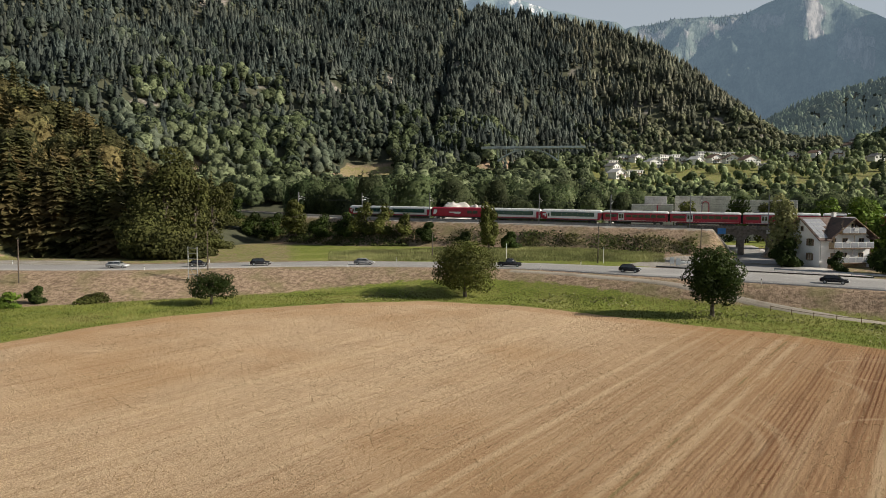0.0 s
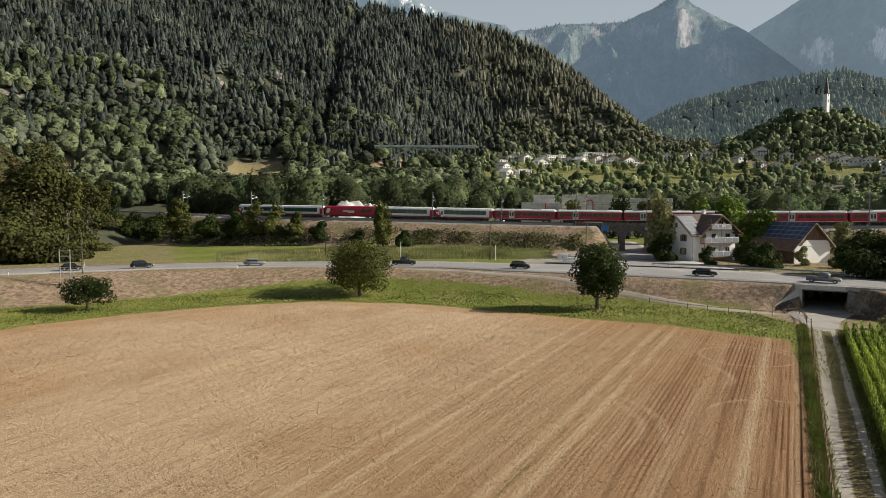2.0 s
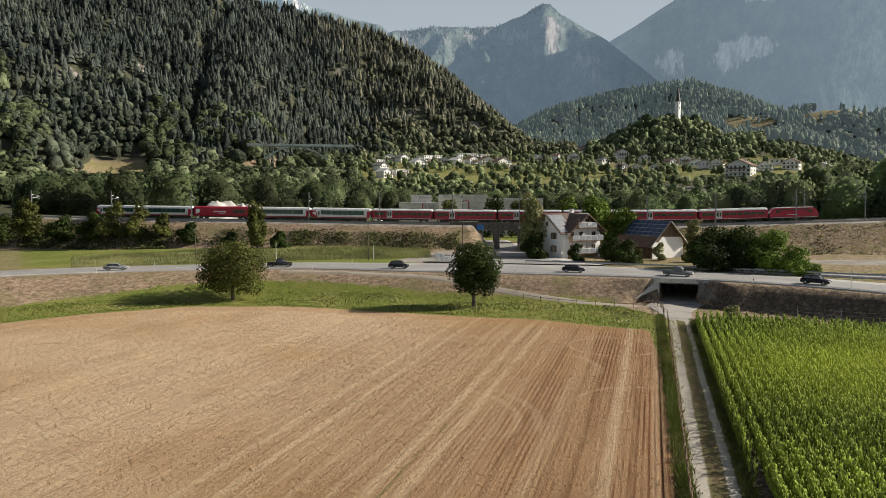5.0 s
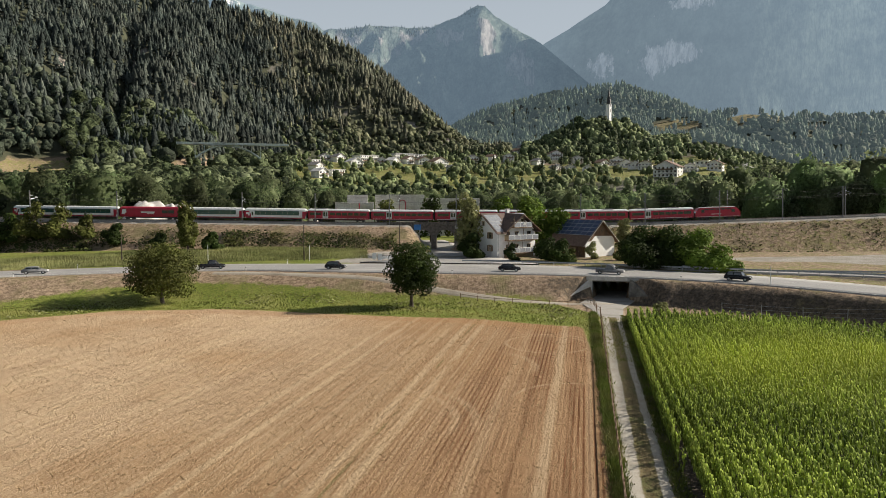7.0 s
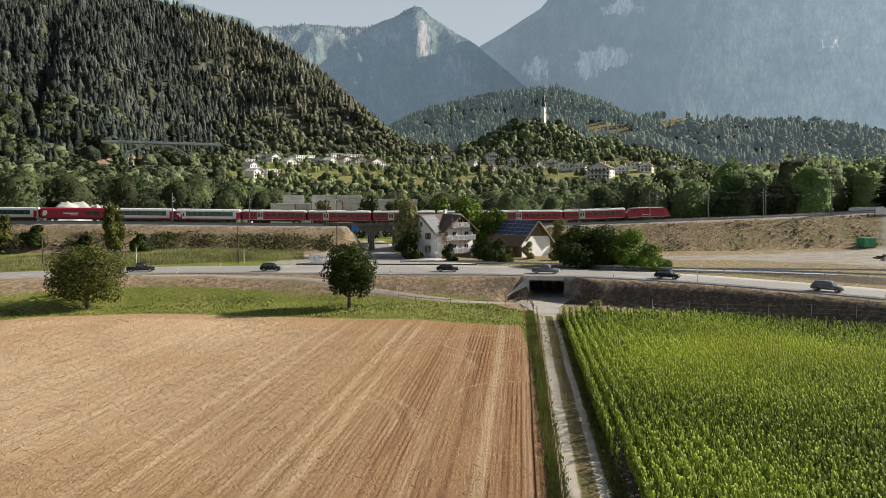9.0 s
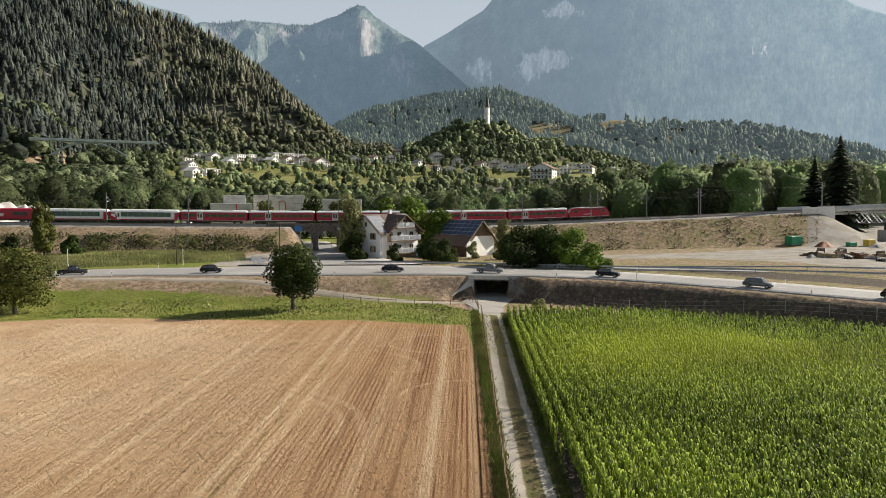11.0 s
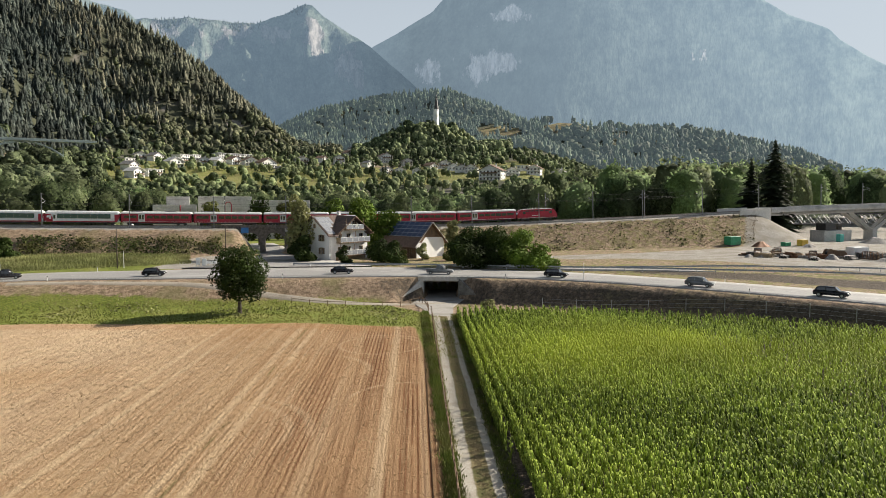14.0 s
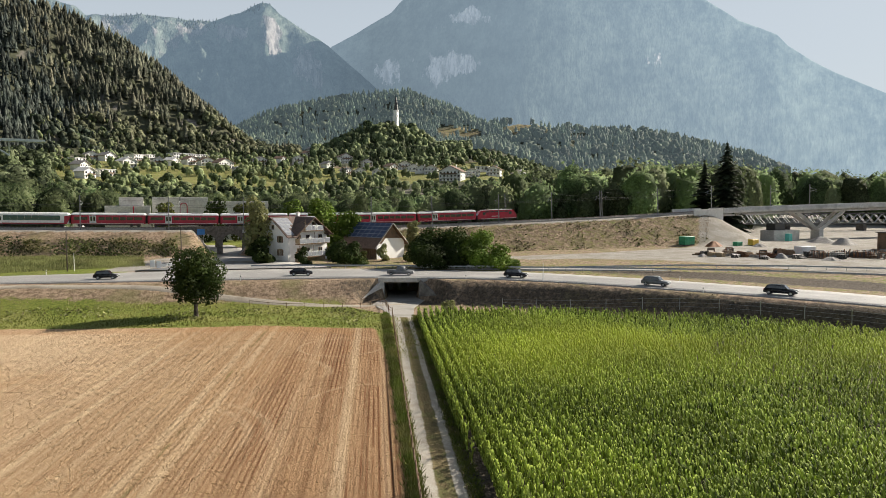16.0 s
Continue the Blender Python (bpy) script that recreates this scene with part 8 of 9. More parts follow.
def pole(name, label, place, h, r=0.11, lean=0.0, material=None, category="pole"):
    t = thing(name, label, category, place)
    part("shaft", rod((0, 0, -0.5), (lean * h, 0, h), r, r * 0.65, 10), material or M_BARK, t)
    part("cap", rod((lean * h, 0, h), (lean * h, 0, h + 0.06), r * 0.8, r * 0.4, 10), M_DARKSTEEL, t)
    return t


for b, d, h, lean in ((-32.0, 154, 8.5, 0.02), (-19.07, 149, 8.2, 0.0), (-0.9, 173, 6.2, 0.0), (12.82, 161, 8.4, 0.0), (20.72, 180, 7.6, 0.0)):
    pole("telegraph_pole", "weathered wooden telegraph pole beside the road", on_ground(b, d), h, 0.14, lean)
for b, d, h in ((5.31, 166, 3.9), (13.27, 161, 3.6), (50.1, 124, 3.3)):
    t = pole("snow_pole", "pale slender marker pole beside the road", on_ground(b, d), h, 0.08, 0.0, M_WHITE)


def sign_frame():
    """The back of a large road sign: steel lattice on two legs."""
    t = thing("sign_frame", "bare steel frame of a large road sign", "sign frame", on_ground(-20.2, 143.5), -25)
    for x in (-1.2, 1.2):
        part("leg", block(x - 0.08, x + 0.08, -0.08, 0.08, -0.5, 7.0, 0.02), M_STEEL, t)
    for k in range(6):
        part("crossbar", block(-1.2, 1.2, -0.05, 0.05, 1.4 + k * 1.05, 1.52 + k * 1.05), M_STEEL, t)
    for x in (-1.2, 1.2):
        part("brace", rod((x, 0, 3.6), (x, 2.2, -0.3), 0.05), M_STEEL, t)


sign_frame()


def road_sign(place, turn, w, h, z, face, label):
    t = thing("road_sign", label, "sign", place, turn)
    for x in (-w * 0.32, w * 0.32):
        part("post", rod((x, 0, -0.4), (x, 0, z + h), 0.05), M_STEEL, t)
    part("panel", block(-w / 2, w / 2, -0.09, -0.05, z, z + h, 0.02), face, t)
    return t


road_sign(on_ground(22.2, 191), -10, 2.0, 1.5, 2.4, M_BLUE, "blue direction sign beside the side road")
road_sign(on_ground(19.07, 156), -15, 0.9, 1.5, 0.4, M_WHITE, "white marker board at the junction")
road_sign(on_ground(18.6, 158), -15, 0.9, 1.5, 0.4, M_WHITE, "white marker board at the junction")


def kerb_row():
    """White traffic blocks along the edge of the junction."""
    first = None
    for k in range(5):
        b, d = 19.4 + k * 0.42, 161.5 + k * 0.35
        p = at(b, d)
        q = pose(p.x, p.y, height(p.x, p.y) + 0.02, 0, 0, -20)
        if first is None:
            first = thing("traffic_block", "white concrete traffic block beside the junction", "block", (0, 0, 0), 0, "traffic blocks")
            part("block", block(-0.55, 0.55, -0.25, 0.25, -0.1, 0.55, 0.06), M_WHITE, first)
            first.matrix_basis = q
        else:
            copy_thing(first, q)


kerb_row()


# ---------------------------------------------------------------- fences
def fence(name, label, line, spacing, h, rails, material, r=0.06):
    t = thing(name, label, "fence")
    n = max(2, int(sum((b - a).length for a, b in zip(line[:-1], line[1:])) / spacing))
    posts = resample(line, n)
    for p in posts:
        z = height(p.x, p.y)
        o = part("post", rod((0, 0, -0.3), (rng.normal(scale=0.03), rng.normal(scale=0.03), h * rng.uniform(0.93, 1.06)), r, r * 0.85, 7), material, t)
        o.matrix_basis = Matrix.Translation((p.x, p.y, z))
    for zr, rr in rails:
        for a, b in zip(posts[:-1], posts[1:]):
            part("rail", rod((a.x, a.y, height(a.x, a.y) + zr), (b.x, b.y, height(b.x, b.y) + zr), rr, rr, 5), material, t)


V2 = lambda pts: [Vector((*p, 0)) for p in pts]
fence("fence", "dark wooden post fence along the farm track", V2([(68.2, 90.0), (67.4, 88.0), (60.5, 78.7), (41.2, 52.2), (26.4, 31.9), (14, 15)]), 2.3, 1.15, ((0.95, 0.035), (0.5, 0.03)), M_WOOD)
fence("fence", "wooden rail fence at the head of the track", V2([(73.2, 99.2), (71.8, 95.5), (70.0, 92.6), (68.2, 90.0)]), 1.5, 1.1, ((1.0, 0.05), (0.55, 0.045)), M_WOOD)
fence("fence", "low wooden fence along the footpath", V2([(53.0, 109.5), (60, 101.9), (67, 96.6), (73.2, 99.2)]), 2.6, 1.0, ((0.8, 0.035),), M_WOOD)
fence("wire_fence", "grey post and wire fence above the maize", V2([(84.5, 79.5), (90.5, 69.5), (95.5, 58), (98.8, 45), (100.7, 30), (101.5, 8)]), 5.2, 1.9, ((1.7, 0.012), (1.1, 0.012), (0.5, 0.012)), M_STEEL, 0.05)
fence("fence", "pale wooden fence posts at the foot of the railway bank", V2([tuple(at(b, d)[:2]) for b, d in ((-18, 285), (-14.5, 262), (-11, 244))]), 4.0, 1.2, ((1.0, 0.03),), M_PALEWOOD)
fence("fence", "pale railing beside the road under the viaduct", V2([tuple(at(b, d)[:2]) for b, d in ((24.9, 212), (26.6, 211))]), 1.5, 1.6, ((1.5, 0.06), (0.9, 0.06)), M_PALEWOOD)


# ---------------------------------------------------------------- beyond the railway
def concrete_works():
    """Blocks and retaining walls of bare concrete behind the line."""
    def place(b0, b1, d, z1, depth, name, label, z0=5.0):
        a, c = at(b0, d), at(b1, d)
        w = (c - a).length
        t = thing(name, label, "building", (*((a + c) / 2)[:2], z0), math.degrees(math.atan2(c.y - a.y, c.x - a.x)))
        part("wall", block(-w / 2, w / 2, 0, depth, 0, z1 - z0, 0.05), M_CONCRETE, t)
        n = max(2, int(w / 2.6))
        for k in range(n):
            part("panel", block(-w / 2 + k * w / n + 0.06, -w / 2 + (k + 1) * w / n - 0.06, -0.09, 0.0, (z1 - z0) * 0.45, z1 - z0 - 0.15, 0.02), M_CONCRETE, t)
        return t, w
    t, w = place(15.4, 18.6, 238, 17.4, 9, "concrete_block", "bare concrete storage block behind the railway")
    part("pipe", rod((1.6, -0.25, 7.5), (1.6, -0.25, 12.2), 0.16), M_RED, t, "red upright pipe")
    place(16.4, 18.1, 244, 20.1, 7, "concrete_tower", "low square concrete tower on the storage yard")
    t, w = place(18.7, 22.8, 250, 20.2, 3, "concrete_wall", "long panelled concrete wall behind the railway")
    bm = bmesh.new()
    for k in range(8):
        a0, a1 = math.pi * k / 8, math.pi * (k + 1) / 8
        tube(bm, (1.0 + 1.1 * math.cos(a0), -0.25, 12.2 + 1.1 * math.sin(a0)), (1.0 + 1.1 * math.cos(a1), -0.25, 12.2 + 1.1 * math.sin(a1)), 0.15)
    tube(bm, (2.1, -0.25, 12.2), (2.1, -0.25, 8.0), 0.15)
    tube(bm, (-0.1, -0.25, 12.2), (-0.1, -0.25, 8.0), 0.15)
    part("pipe", bm, M_RED, t, "red bent pipe")
    place(22.9, 27.4, 254, 18.9, 3, "concrete_wall", "long panelled concrete wall behind the railway")


concrete_works()


def heap(place, r, h, material, label, seed, name="gravel_pile", category="heap"):
    """A loose heap with slumped sides and an uneven crest."""
    n, m = 40, 14
    v, f = [], []
    for j in range(m + 1):
        t = j / m
        for i in range(n):
            a = 2 * math.pi * i / n
            k = 1 + 0.22 * math.sin(2 * a + seed) + 0.12 * math.sin(5 * a + seed * 2)
            q = r * t * k
            z = h * (1 - max(0.0, t - 0.22) / 0.78) ** 1.1 * (1 + (0.07 * math.sin(3 * a + seed) + 0.03 * math.sin(7 * a + 9 * t)) * min(1.0, 3 * t)) - 0.4 * t
            v.append((q * math.cos(a), q * math.sin(a) * 0.8, z))
    for j in range(m):
        for i in range(n):
            f.append((j * n + i, j * n + (i + 1) % n, (j + 1) * n + (i + 1) % n, (j + 1) * n + i))
    me = mesh_np(name, v, f, material, True)
    ob = new(name, me)
    ob.matrix_basis = pose(*place)
    return tagged(ob, label, category)


M_GRAVELWHITE = surface("pale_gravel", (0.50, 0.48, 0.45), (0.66, 0.64, 0.61), (0.42, 0.40, 0.37), fine=3.0, coarse=0.2, rough=0.95, relief=0.06)
M_RUBBLE = surface("grey_rubble", (0.20, 0.19, 0.18), (0.36, 0.345, 0.325), (0.28, 0.25, 0.22), fine=3.0, coarse=0.5, rough=0.95, relief=0.1)
heap(on_ground(1.0, 246), 13.5, 12.6, M_GRAVELWHITE, "tall white gravel heap behind the railway", 1.0)
heap(on_ground(2.9, 247), 11.0, 11.6, M_GRAVELWHITE, "white gravel heap behind the railway", 2.0)
heap(on_ground(12.2, 232), 6.5, 8.4, M_GRAVELWHITE, "low pale gravel heap behind the railway", 3.0)
heap(on_ground(13.6, 234), 5.0, 7.6, M_GRAVELWHITE, "low pale gravel heap behind the railway", 4.0)
heap(on_ground(70.8, 258), 7.0, 1.9, M_RUBBLE, "low grey gravel heap on the building site", 6.0)
heap(on_ground(72.2, 250), 6.0, 2.2, M_RUBBLE, "low grey gravel heap on the building site", 7.0)
heap(on_ground(63.4, 222), 3.6, 1.6, M_RUST, "heap of rusty scrap steel on the site", 8.0, "scrap_heap")
heap(on_ground(66.6, 226), 3.0, 1.0, M_RUBBLE, "small gravel heap on the building site", 9.0)


def new_bridge():
    """Pale concrete railway bridge: abutment, box girder deck and a V-shaped pier."""
    t = thing("railway_bridge", "new pale concrete railway bridge with a V-shaped pier", "bridge", kind="structure")
    deck = along(DECK, 4.0)
    part("deck", strip("deck", lifted(offset(deck, -3.4), -0.12), lifted(offset(deck, 3.4), -0.12), None, 0.9, M_CONCRETE, 2), None, t)
    part("girder", strip("girder", lifted(offset(deck, -2.0), -1.0), lifted(offset(deck, 2.0), -1.0), None, 1.1, M_CONCRETE, 2), None, t)
    for o in (-3.5, 3.5):
        part("parapet", strip("parapet", lifted(offset(deck, o - 0.15), 0.75), lifted(offset(deck, o + 0.15), 0.75), None, 1.75, M_CONCRETE, 1), None, t)
    m = rail.stand(rail.s[rail.of_bearing(62.9)], 3)
    a = part("abutment", block(-4.5, 2.6, -3.9, 3.9, -9.5, -0.3, 0.1), M_CONCRETE, t)
    a.matrix_basis = m
    for y0, y1 in ((-5.5, -5.1), (5.1, 5.5)):
        a = part("wing_wall", block(-9.5, 2.6, y0, y1, -4.2, 0.75, 0.05), M_PALECONCRETE, t, "pale new concrete wing wall")
        a.matrix_basis = m
    m = rail.stand(rail.s[rail.of_bearing(70.3)], 3)
    bm = bmesh.new()
    for s in (-1, 1):
        for y in (-1.6, 1.6):
            tube(bm, (s * 0.6, y * 0.6, -8.6), (s * 11.5, y, -1.9), 0.62, 0.75, 4)
    box(bm, -1.1, 1.1, -1.9, 1.9, -12.6, -8.2, 0.1)
    p = part("pier", bm, M_CONCRETE, t)
    p.matrix_basis = m


new_bridge()


def truss_bridge():
    """Old dark lattice girder beyond the new bridge."""
    a, b = at(63.5, 330, 8.6), at(77.5, 395, 9.6)
    d = b - a
    t = thing("truss_bridge", "old dark steel lattice girder bridge", "bridge", tuple(a), math.degrees(math.atan2(d.y, d.x)), kind="structure")
    n, L, h = 26, d.length, 4.6
    for y in (-2.2, 2.2):
        for z in (0, h):
            part("chord", block(0, L, y - 0.2, y + 0.2, z - 0.22, z + 0.22, 0.03), M_DARKSTEEL, t)
        for k in range(n):
            x0, x1 = L * k / n, L * (k + 1) / n
            part("diagonal", rod((x0, y, 0), (x1, y, h), 0.15, 0.15, 4), M_STEEL, t)
            part("diagonal", rod((x0, y, h), (x1, y, 0), 0.15, 0.15, 4), M_STEEL, t)
    for k in (0, 8, 17, 26):
        part("pier", block(L * k / n - 0.9, L * k / n + 0.9, -2.4, 2.4, -6.5, -0.2, 0.1), M_STONE, t)


truss_bridge()


def arch_bridge():
    """Slender far road bridge on a flat arch over the gorge."""
    a, b = at(3.2, 560, 62.1), at(11.7, 560, 60.8)
    d = b - a
    L = d.length
    t = thing("arch_bridge", "slender grey arch bridge below the wooded hill", "bridge", tuple(a), math.degrees(math.atan2(d.y, d.x)), kind="structure")
    part("deck", block(0, L, -3, 3, -1.1, 0.0, 0.05), M_BRIDGEPAINT, t)
    for y in (-3.0, 3.0):
        part("parapet", block(0, L, y - 0.12, y + 0.12, 0.0, 0.7), M_BRIDGEPAINT, t)
    x0, x1, rise = L * 0.16, L * 0.74, 9.5
    bm = bmesh.new()
    f = lambda u: (x0 + (x1 - x0) * u, 0, -1.4 - rise * (2 * u - 1) ** 2)
    for k in range(24):
        tube(bm, f(k / 24), f((k + 1) / 24), 0.75, 0.75, 6)
    part("arch", bm, M_BRIDGEPAINT, t)
    for u in (0.0, 0.14, 0.28, 0.72, 0.86, 1.0):
        q = f(u)
        part("column", rod((q[0], 0, q[2] - 0.3), (q[0], 0, -0.8), 0.28, 0.28, 6), M_BRIDGEPAINT, t)


arch_bridge()


# ---------------------------------------------------------------- building site by the bridge
def container(place, turn, L, W, H, material, label, name="container"):
    t = thing(name, label, "container", place, turn)
    part("body", block(-L / 2, L / 2, -W / 2, W / 2, 0.1, H, 0.04), material, t)
    for k in range(int(L / 0.45)):
        part("rib", block(-L / 2 + 0.1 + k * 0.45, -L / 2 + 0.28 + k * 0.45, -W / 2 - 0.04, -W / 2, 0.25, H - 0.2, 0.01), material, t)
    part("door", block(L / 2, L / 2 + 0.05, -W / 2 + 0.1, W / 2 - 0.1, 0.2, H - 0.15, 0.02), material, t)
    part("skid", block(-L / 2, L / 2, -W / 2 + 0.1, W / 2 - 0.1, -0.15, 0.1), M_DARKSTEEL, t)
    return t


container(on_ground(61.4, 219), -8, 4.6, 2.3, 2.5, M_GREENPAINT, "bright green steel container on the building site")
container(on_ground(65.1, 228), -12, 2.6, 1.6, 1.3, M_GREENPAINT, "small green steel skip on the building site", "skip")
container(on_ground(66.2, 232), -12, 2.8, 1.8, 1.9, M_YELLOW, "yellow steel box on the building site")
container(on_ground(69.7, 189), -20, 4.6, 2.4, 2.5, M_CARWHITE, "white site container between stacked material")
container(on_ground(68.6, 262), -20, 1.6, 1.6, 2.6, M_TEAL, "turquoise site toilet cabin", "site_toilet")
t = thing("pier_footing", "pale concrete pier footing with dark formwork", "footing", on_ground(68.0, 268), -20)
part("footing", block(-6, 6, -3, 3, -0.5, 3.6, 0.08), M_CONCRETE, t)
part("formwork", block(-4.4, 0.2, -2, 2, 3.6, 6.0, 0.05), M_DARKSTEEL, t, "dark steel formwork")


def cable_reel(place, turn, r):
    t = thing("cable_reel", "dark wooden cable reel on the building site", "reel", place, turn, "cable reels")
    for y in (-0.55, 0.55):
        part("flange", rod((0, y - 0.05, r), (0, y + 0.05, r), r, r, 24), M_WOOD, t)
    part("drum", rod((0, -0.55, r), (0, 0.55, r), r * 0.55, r * 0.55, 18), M_BLACK, t)


for b, d, r in ((67.9, 183, 1.15), (68.3, 184, 1.0), (68.75, 184, 0.9), (71.5, 186, 0.9)):
    cable_reel(on_ground(b, d), rng.uniform(-60, 20), r)


def stack(place, turn, label, material, n, L, w, seed):
    """Beams and boards stacked crosswise, none quite straight."""
    sr = random.Random(seed)
    t = thing("timber_stack" if material in (M_WOOD, M_PALEWOOD) else "steel_stack", label, "stack", place, turn, "stacked building material")
    for k in range(n):
        z = 0.02 + (k // 4) * 0.34
        y = ((k % 4) - 1.5) * w / 4 + sr.uniform(-0.1, 0.1)
        o = part("beam", block(-L / 2, L / 2, -0.14, 0.14, 0, 0.28, 0.02), material, t)
        o.matrix_basis = pose(sr.uniform(-0.3, 0.3), y, z, 0, 0, sr.uniform(-5, 5))


for k in range(22):
    b = 62.2 + k * 0.47
    d = 184 - 5.0 * math.sin(k * 0.30) + (k % 3) * 2.4
    m = (M_WOOD, M_DARKSTEEL, M_RUST, M_PALEWOOD, M_RUBBLE)[k % 5]
    words = {0: "dark boards", 1: "dark steel beams", 2: "rusty steel beams", 3: "pale timber", 4: "grey kerb stones"}[k % 5]
    stack(on_ground(b, d), -30 + 37 * k, "stack of " + words + " on the building site", m, 6 + (k * 5) % 9, 2.2 + (k % 4) * 0.6, 1.6, k)
for k in range(9):
    heap(on_ground(62.6 + k * 1.1, 178 + (k % 4) * 3), 1.9 + (k % 3) * 0.6, 0.8 + (k % 2) * 0.4, M_RUBBLE, "low heap of rubble on the building site", 20.0 + k, "rubble_heap")


def scaffold_rack(place, turn, L, seed):
    """Upright steel frames leaning in a low rack."""
    sr = random.Random(seed)
    t = thing("scaffold_rack", "dark scaffold frames stacked upright in a rack", "scaffolding", place, turn, "racks of scaffold frames")
    for y in (-0.7, 0.7):
        part("sill", block(-L / 2, L / 2, y - 0.09, y + 0.09, 0.0, 0.2, 0.02), M_WOOD, t)
    for k in range(int(L / 0.32)):
        bm = bmesh.new()
        x, top = -L / 2 + 0.15 + k * 0.32, sr.uniform(1.2, 1.9)
        lean = sr.uniform(-0.15, 0.15)
        for y in (-0.75, 0.75):
            tube(bm, (x, y, 0.15), (x + lean, y, top), 0.06, 0.06, 5)
        tube(bm, (x + lean, -0.75, top), (x + lean, 0.75, top), 0.06, 0.06, 5)
        part("scaffold_frame", bm, M_DARKSTEEL if k % 3 else M_RUST, t)


for k in range(15):
    b = 67.0 + k * 0.58
    d = 176 + 7.0 * abs(math.sin(k * 0.8)) + 1.1 * k
    m = (M_DARKSTEEL, M_RUST, M_WOOD, M_RUBBLE, M_DARKSTEEL)[k % 5]
    words = {0: "dark steel beams", 1: "rusty steel beams", 2: "dark boards", 3: "grey kerb stones", 4: "dark steel beams"}[k % 5]
    stack(on_ground(b, d), 15 + 41 * k, "low stack of " + words + " on the gravel yard", m, 8 + (k * 3) % 9, 2.6 + (k % 3) * 0.7, 2.0, 90 + k)
for k, (b, d) in enumerate(((66.9, 181), (68.0, 187), (70.6, 183), (71.9, 188), (72.6, 193), (73.4, 190), (74.2, 197), (74.6, 189), (63.2, 184), (64.5, 189))):
    scaffold_rack(on_ground(b, d), 20 + 23 * k, 3.0 + (k % 3) * 0.8, 300 + k)
t = thing("site_shed", "dark boarded shed on the edge of the building site", "shed", on_ground(75.3, 232), -20)
part("wall", block(-4.0, 4.0, -2.5, 2.5, -0.2, 4.6, 0.04), M_WOOD, t)
part("roof", block(-4.4, 4.4, -2.9, 2.9, 4.6, 4.85, 0.03), M_DARKSTEEL, t)
for k in range(18):
    part("board", block(-4.0 + k * 0.445, -3.6 + k * 0.445, -2.54, -2.5, 0.0, 4.5, 0.01), M_WOOD, t)
part("door", block(-1.2, 1.2, -2.58, -2.545, 0.0, 2.9, 0.01), M_DARKSTEEL, t)


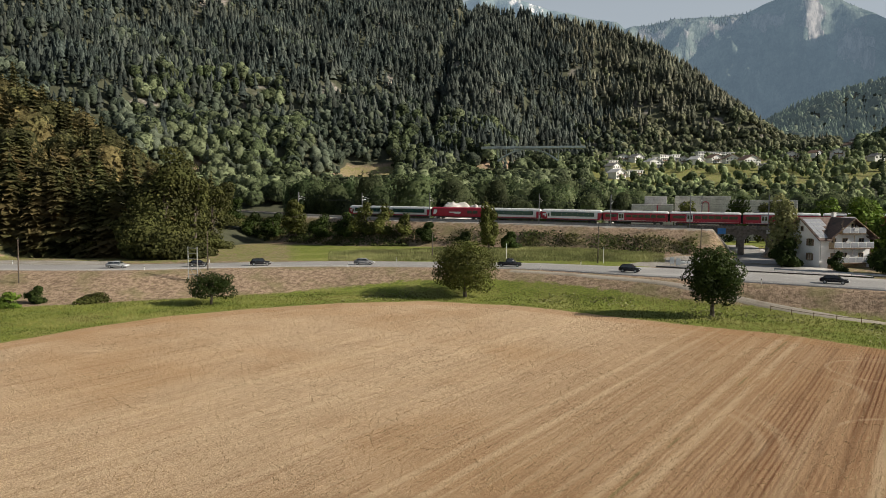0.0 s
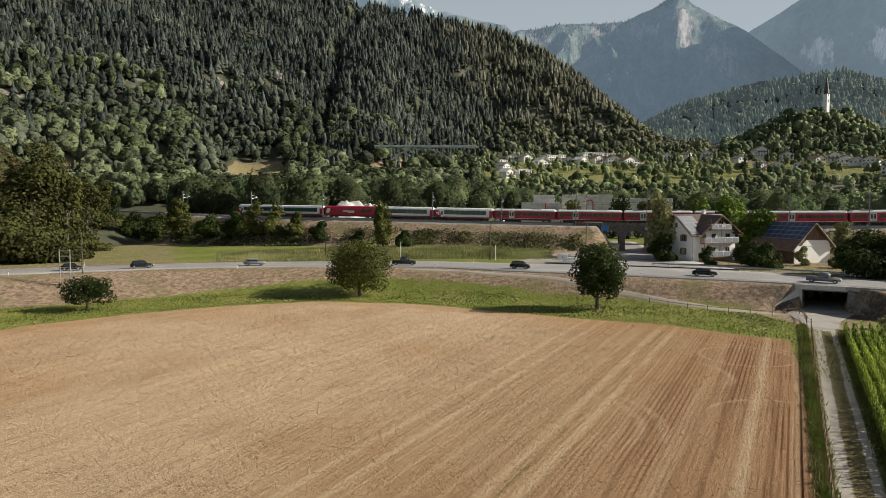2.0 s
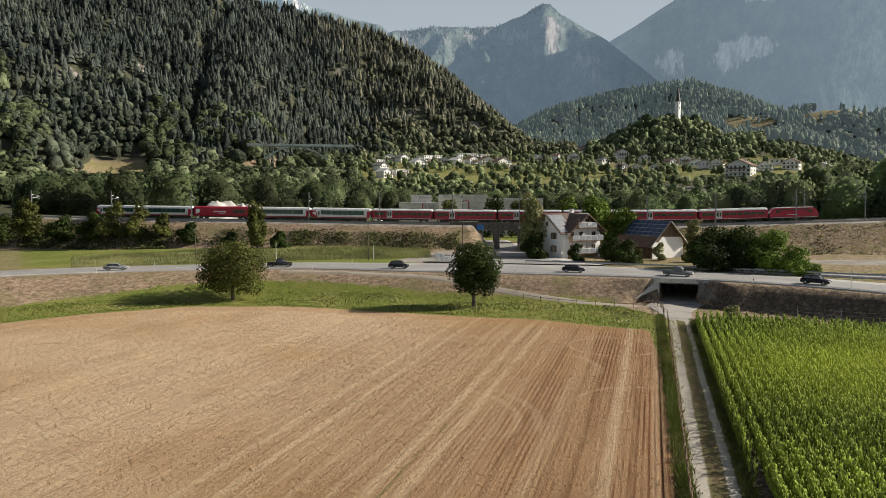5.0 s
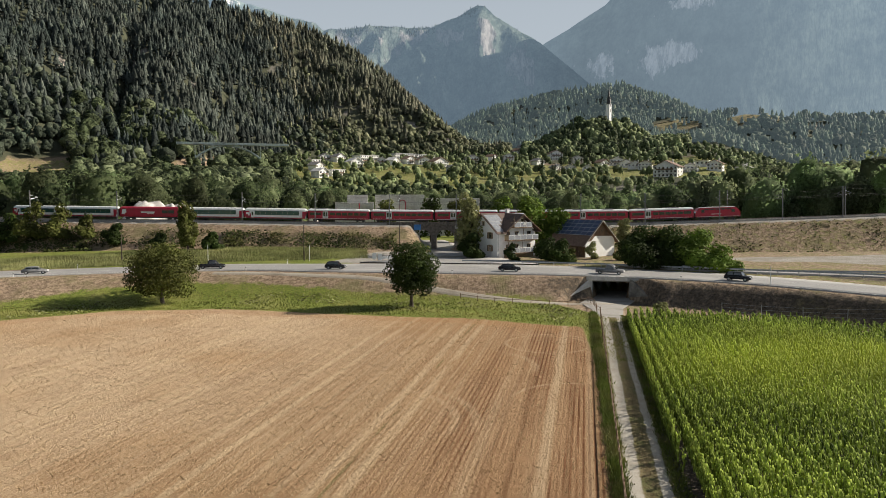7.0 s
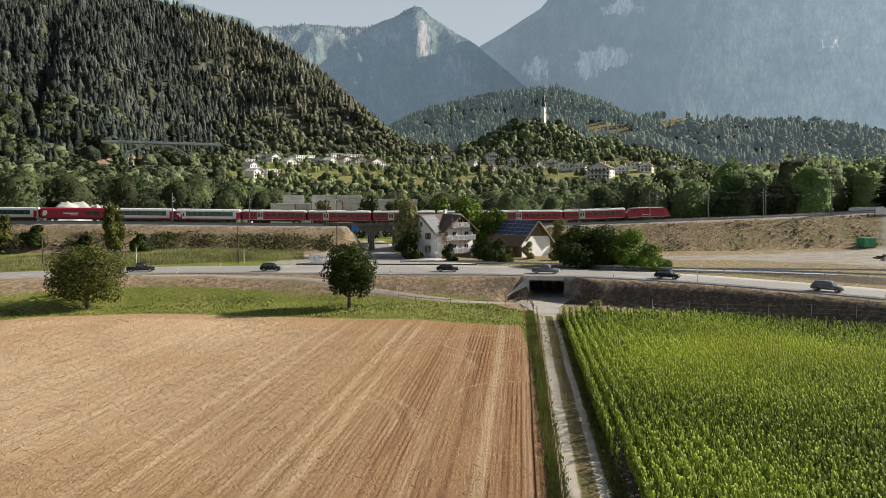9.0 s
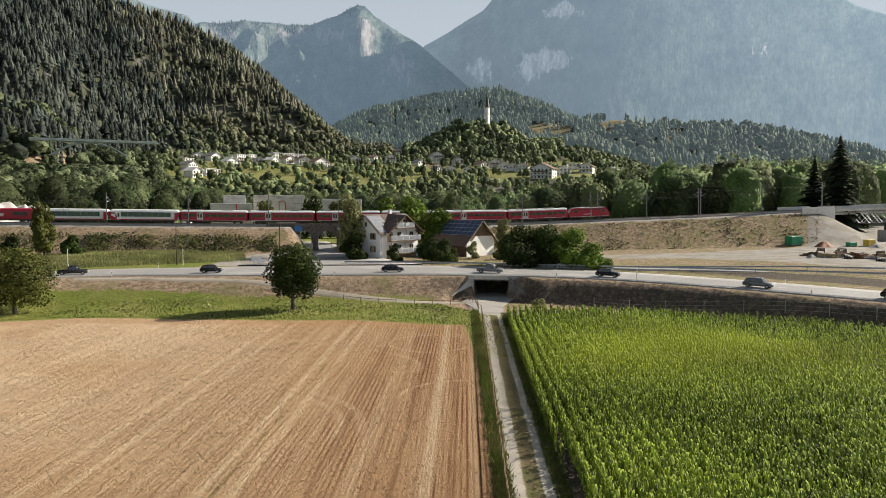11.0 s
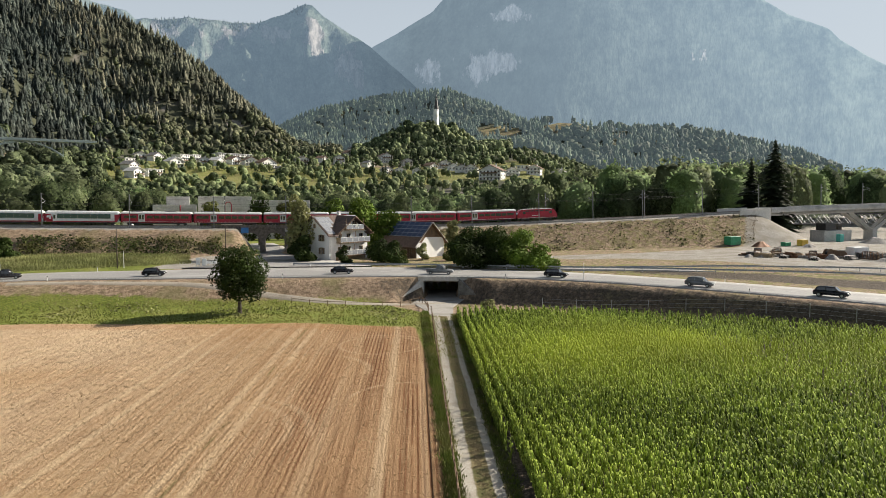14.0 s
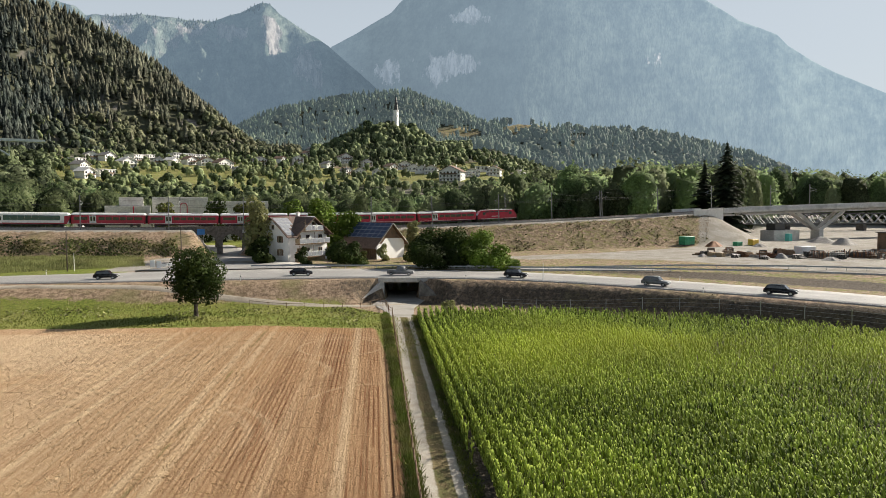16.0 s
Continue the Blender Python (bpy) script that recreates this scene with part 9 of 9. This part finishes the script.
# ---------------------------------------------------------------- village and church
def village_house(place, turn, w, d, h, roof, label, floors=2, roof_h=None, flat=False):
    t = thing("village_house", label, "house", place, turn, "houses of the village")
    rh = roof_h or w * 0.24
    if flat:
        part("wall", block(-w / 2, w / 2, -d / 2, d / 2, -4, h, 0.05), M_VILLAGEWALL, t)
        part("roof", block(-w / 2 - 0.6, w / 2 + 0.6, -d / 2 - 0.6, d / 2 + 0.6, h, h + 0.45, 0.05), roof, t)
    else:
        bm = prism([(-w / 2, -4), (w / 2, -4), (w / 2, h), (0, h + rh), (-w / 2, h)], -d / 2, d / 2)
        part("wall", bm, M_VILLAGEWALL, t)
        o = 1.1
        for s in (-1, 1):
            q = [(0, -d / 2 - o, h + rh + 0.15), (s * (w / 2 + o), -d / 2 - o, h - o * rh / (w / 2) + 0.15), (s * (w / 2 + o), d / 2 + o, h - o * rh / (w / 2) + 0.15), (0, d / 2 + o, h + rh + 0.15)]
            part("roof", slab(q if s > 0 else q[::-1], 0.35), roof, t)
        part("chimney", block(w * 0.15, w * 0.15 + 0.8, 0.5, 1.3, h + rh * 0.4, h + rh + 0.9, 0.03), M_VILLAGEWALL, t)
    n = max(2, int(w / 3.0))
    for f in range(floors):
        z = h - (f + 1) * 2.9 + 0.8
        for k in range(n):
            x = -w / 2 + (k + 0.5) * w / n
            wide = 0.55 if (k + f) % 2 else 0.8
            part("window", block(x - wide, x + wide, -d / 2 - 0.05, -d / 2 + 0.02, z, z + 1.6), M_GLASS, t)
        for y in (-d / 4, d / 4):
            part("window", block(w / 2 - 0.02, w / 2 + 0.05, y - 0.65, y + 0.65, z, z + 1.5), M_GLASS, t)
        if f < floors - 1:
            b = part("balcony", block(-w * 0.36, w * 0.36, -d / 2 - 1.5, -d / 2, z - 0.95, z - 0.8), M_GREYROOF, t)
            part("balustrade", block(-w * 0.36, w * 0.36, -d / 2 - 1.5, -d / 2 - 1.4, z - 0.8, z + 0.15), M_WOOD if (int(w) + f) % 2 else M_VILLAGEWALL, b)
    return t


ROOFS = (M_SILVER, M_GREYROOF, M_BROWNROOF)
NAMES = ("pale", "grey", "brown")
for b, d, w, dp, h, fl, ro, flat, tn in VILLAGE:
    village_house(on_ground(b, d), -b + tn + 32, w, dp, h * 0.85, ROOFS[ro], "white village house with a %s %s roof" % (NAMES[ro], "flat" if flat else "pitched"), fl, None, bool(flat))


def church():
    t = thing("church", "white church with a slender pointed steeple on a wooded knoll", "church", on_ground(37.85, 965), 20)
    tw = part("tower", block(-2.8, 2.8, -2.8, 2.8, -8, 30, 0.1), M_PLASTER, t)
    for z in (20, 27):
        part("belfry_opening", block(-0.7, 0.7, -2.86, -2.78, z, z + 3.2), M_DARKSTEEL, tw)
        part("belfry_opening", block(2.78, 2.86, -0.7, 0.7, z, z + 3.2), M_DARKSTEEL, tw)
    bm = bmesh.new()
    base = [bm.verts.new((3.4 * math.cos(math.pi / 4 * k + math.pi / 8), 3.4 * math.sin(math.pi / 4 * k + math.pi / 8), 30)) for k in range(8)]
    tip = bm.verts.new((0, 0, 53))
    for k in range(8):
        bm.faces.new((base[k], base[(k + 1) % 8], tip))
    bm.faces.new(base[::-1])
    part("spire", bm, M_DARKSTEEL, t)
    part("cross", rod((0, 0, 52.5), (0, 0, 55), 0.12), M_DARKSTEEL, t)
    part("nave", prism([(-5, -6), (5, -6), (5, 9), (0, 15), (-5, 9)], 2.7, 22), M_PLASTER, t)
    for s in (-1, 1):
        q = [(0, 2.5, 15.2), (s * 5.6, 2.5, 8.6), (s * 5.6, 22.4, 8.6), (0, 22.4, 15.2)]
        part("roof", slab(q if s > 0 else q[::-1], 0.3), M_GREYROOF, t)


church()
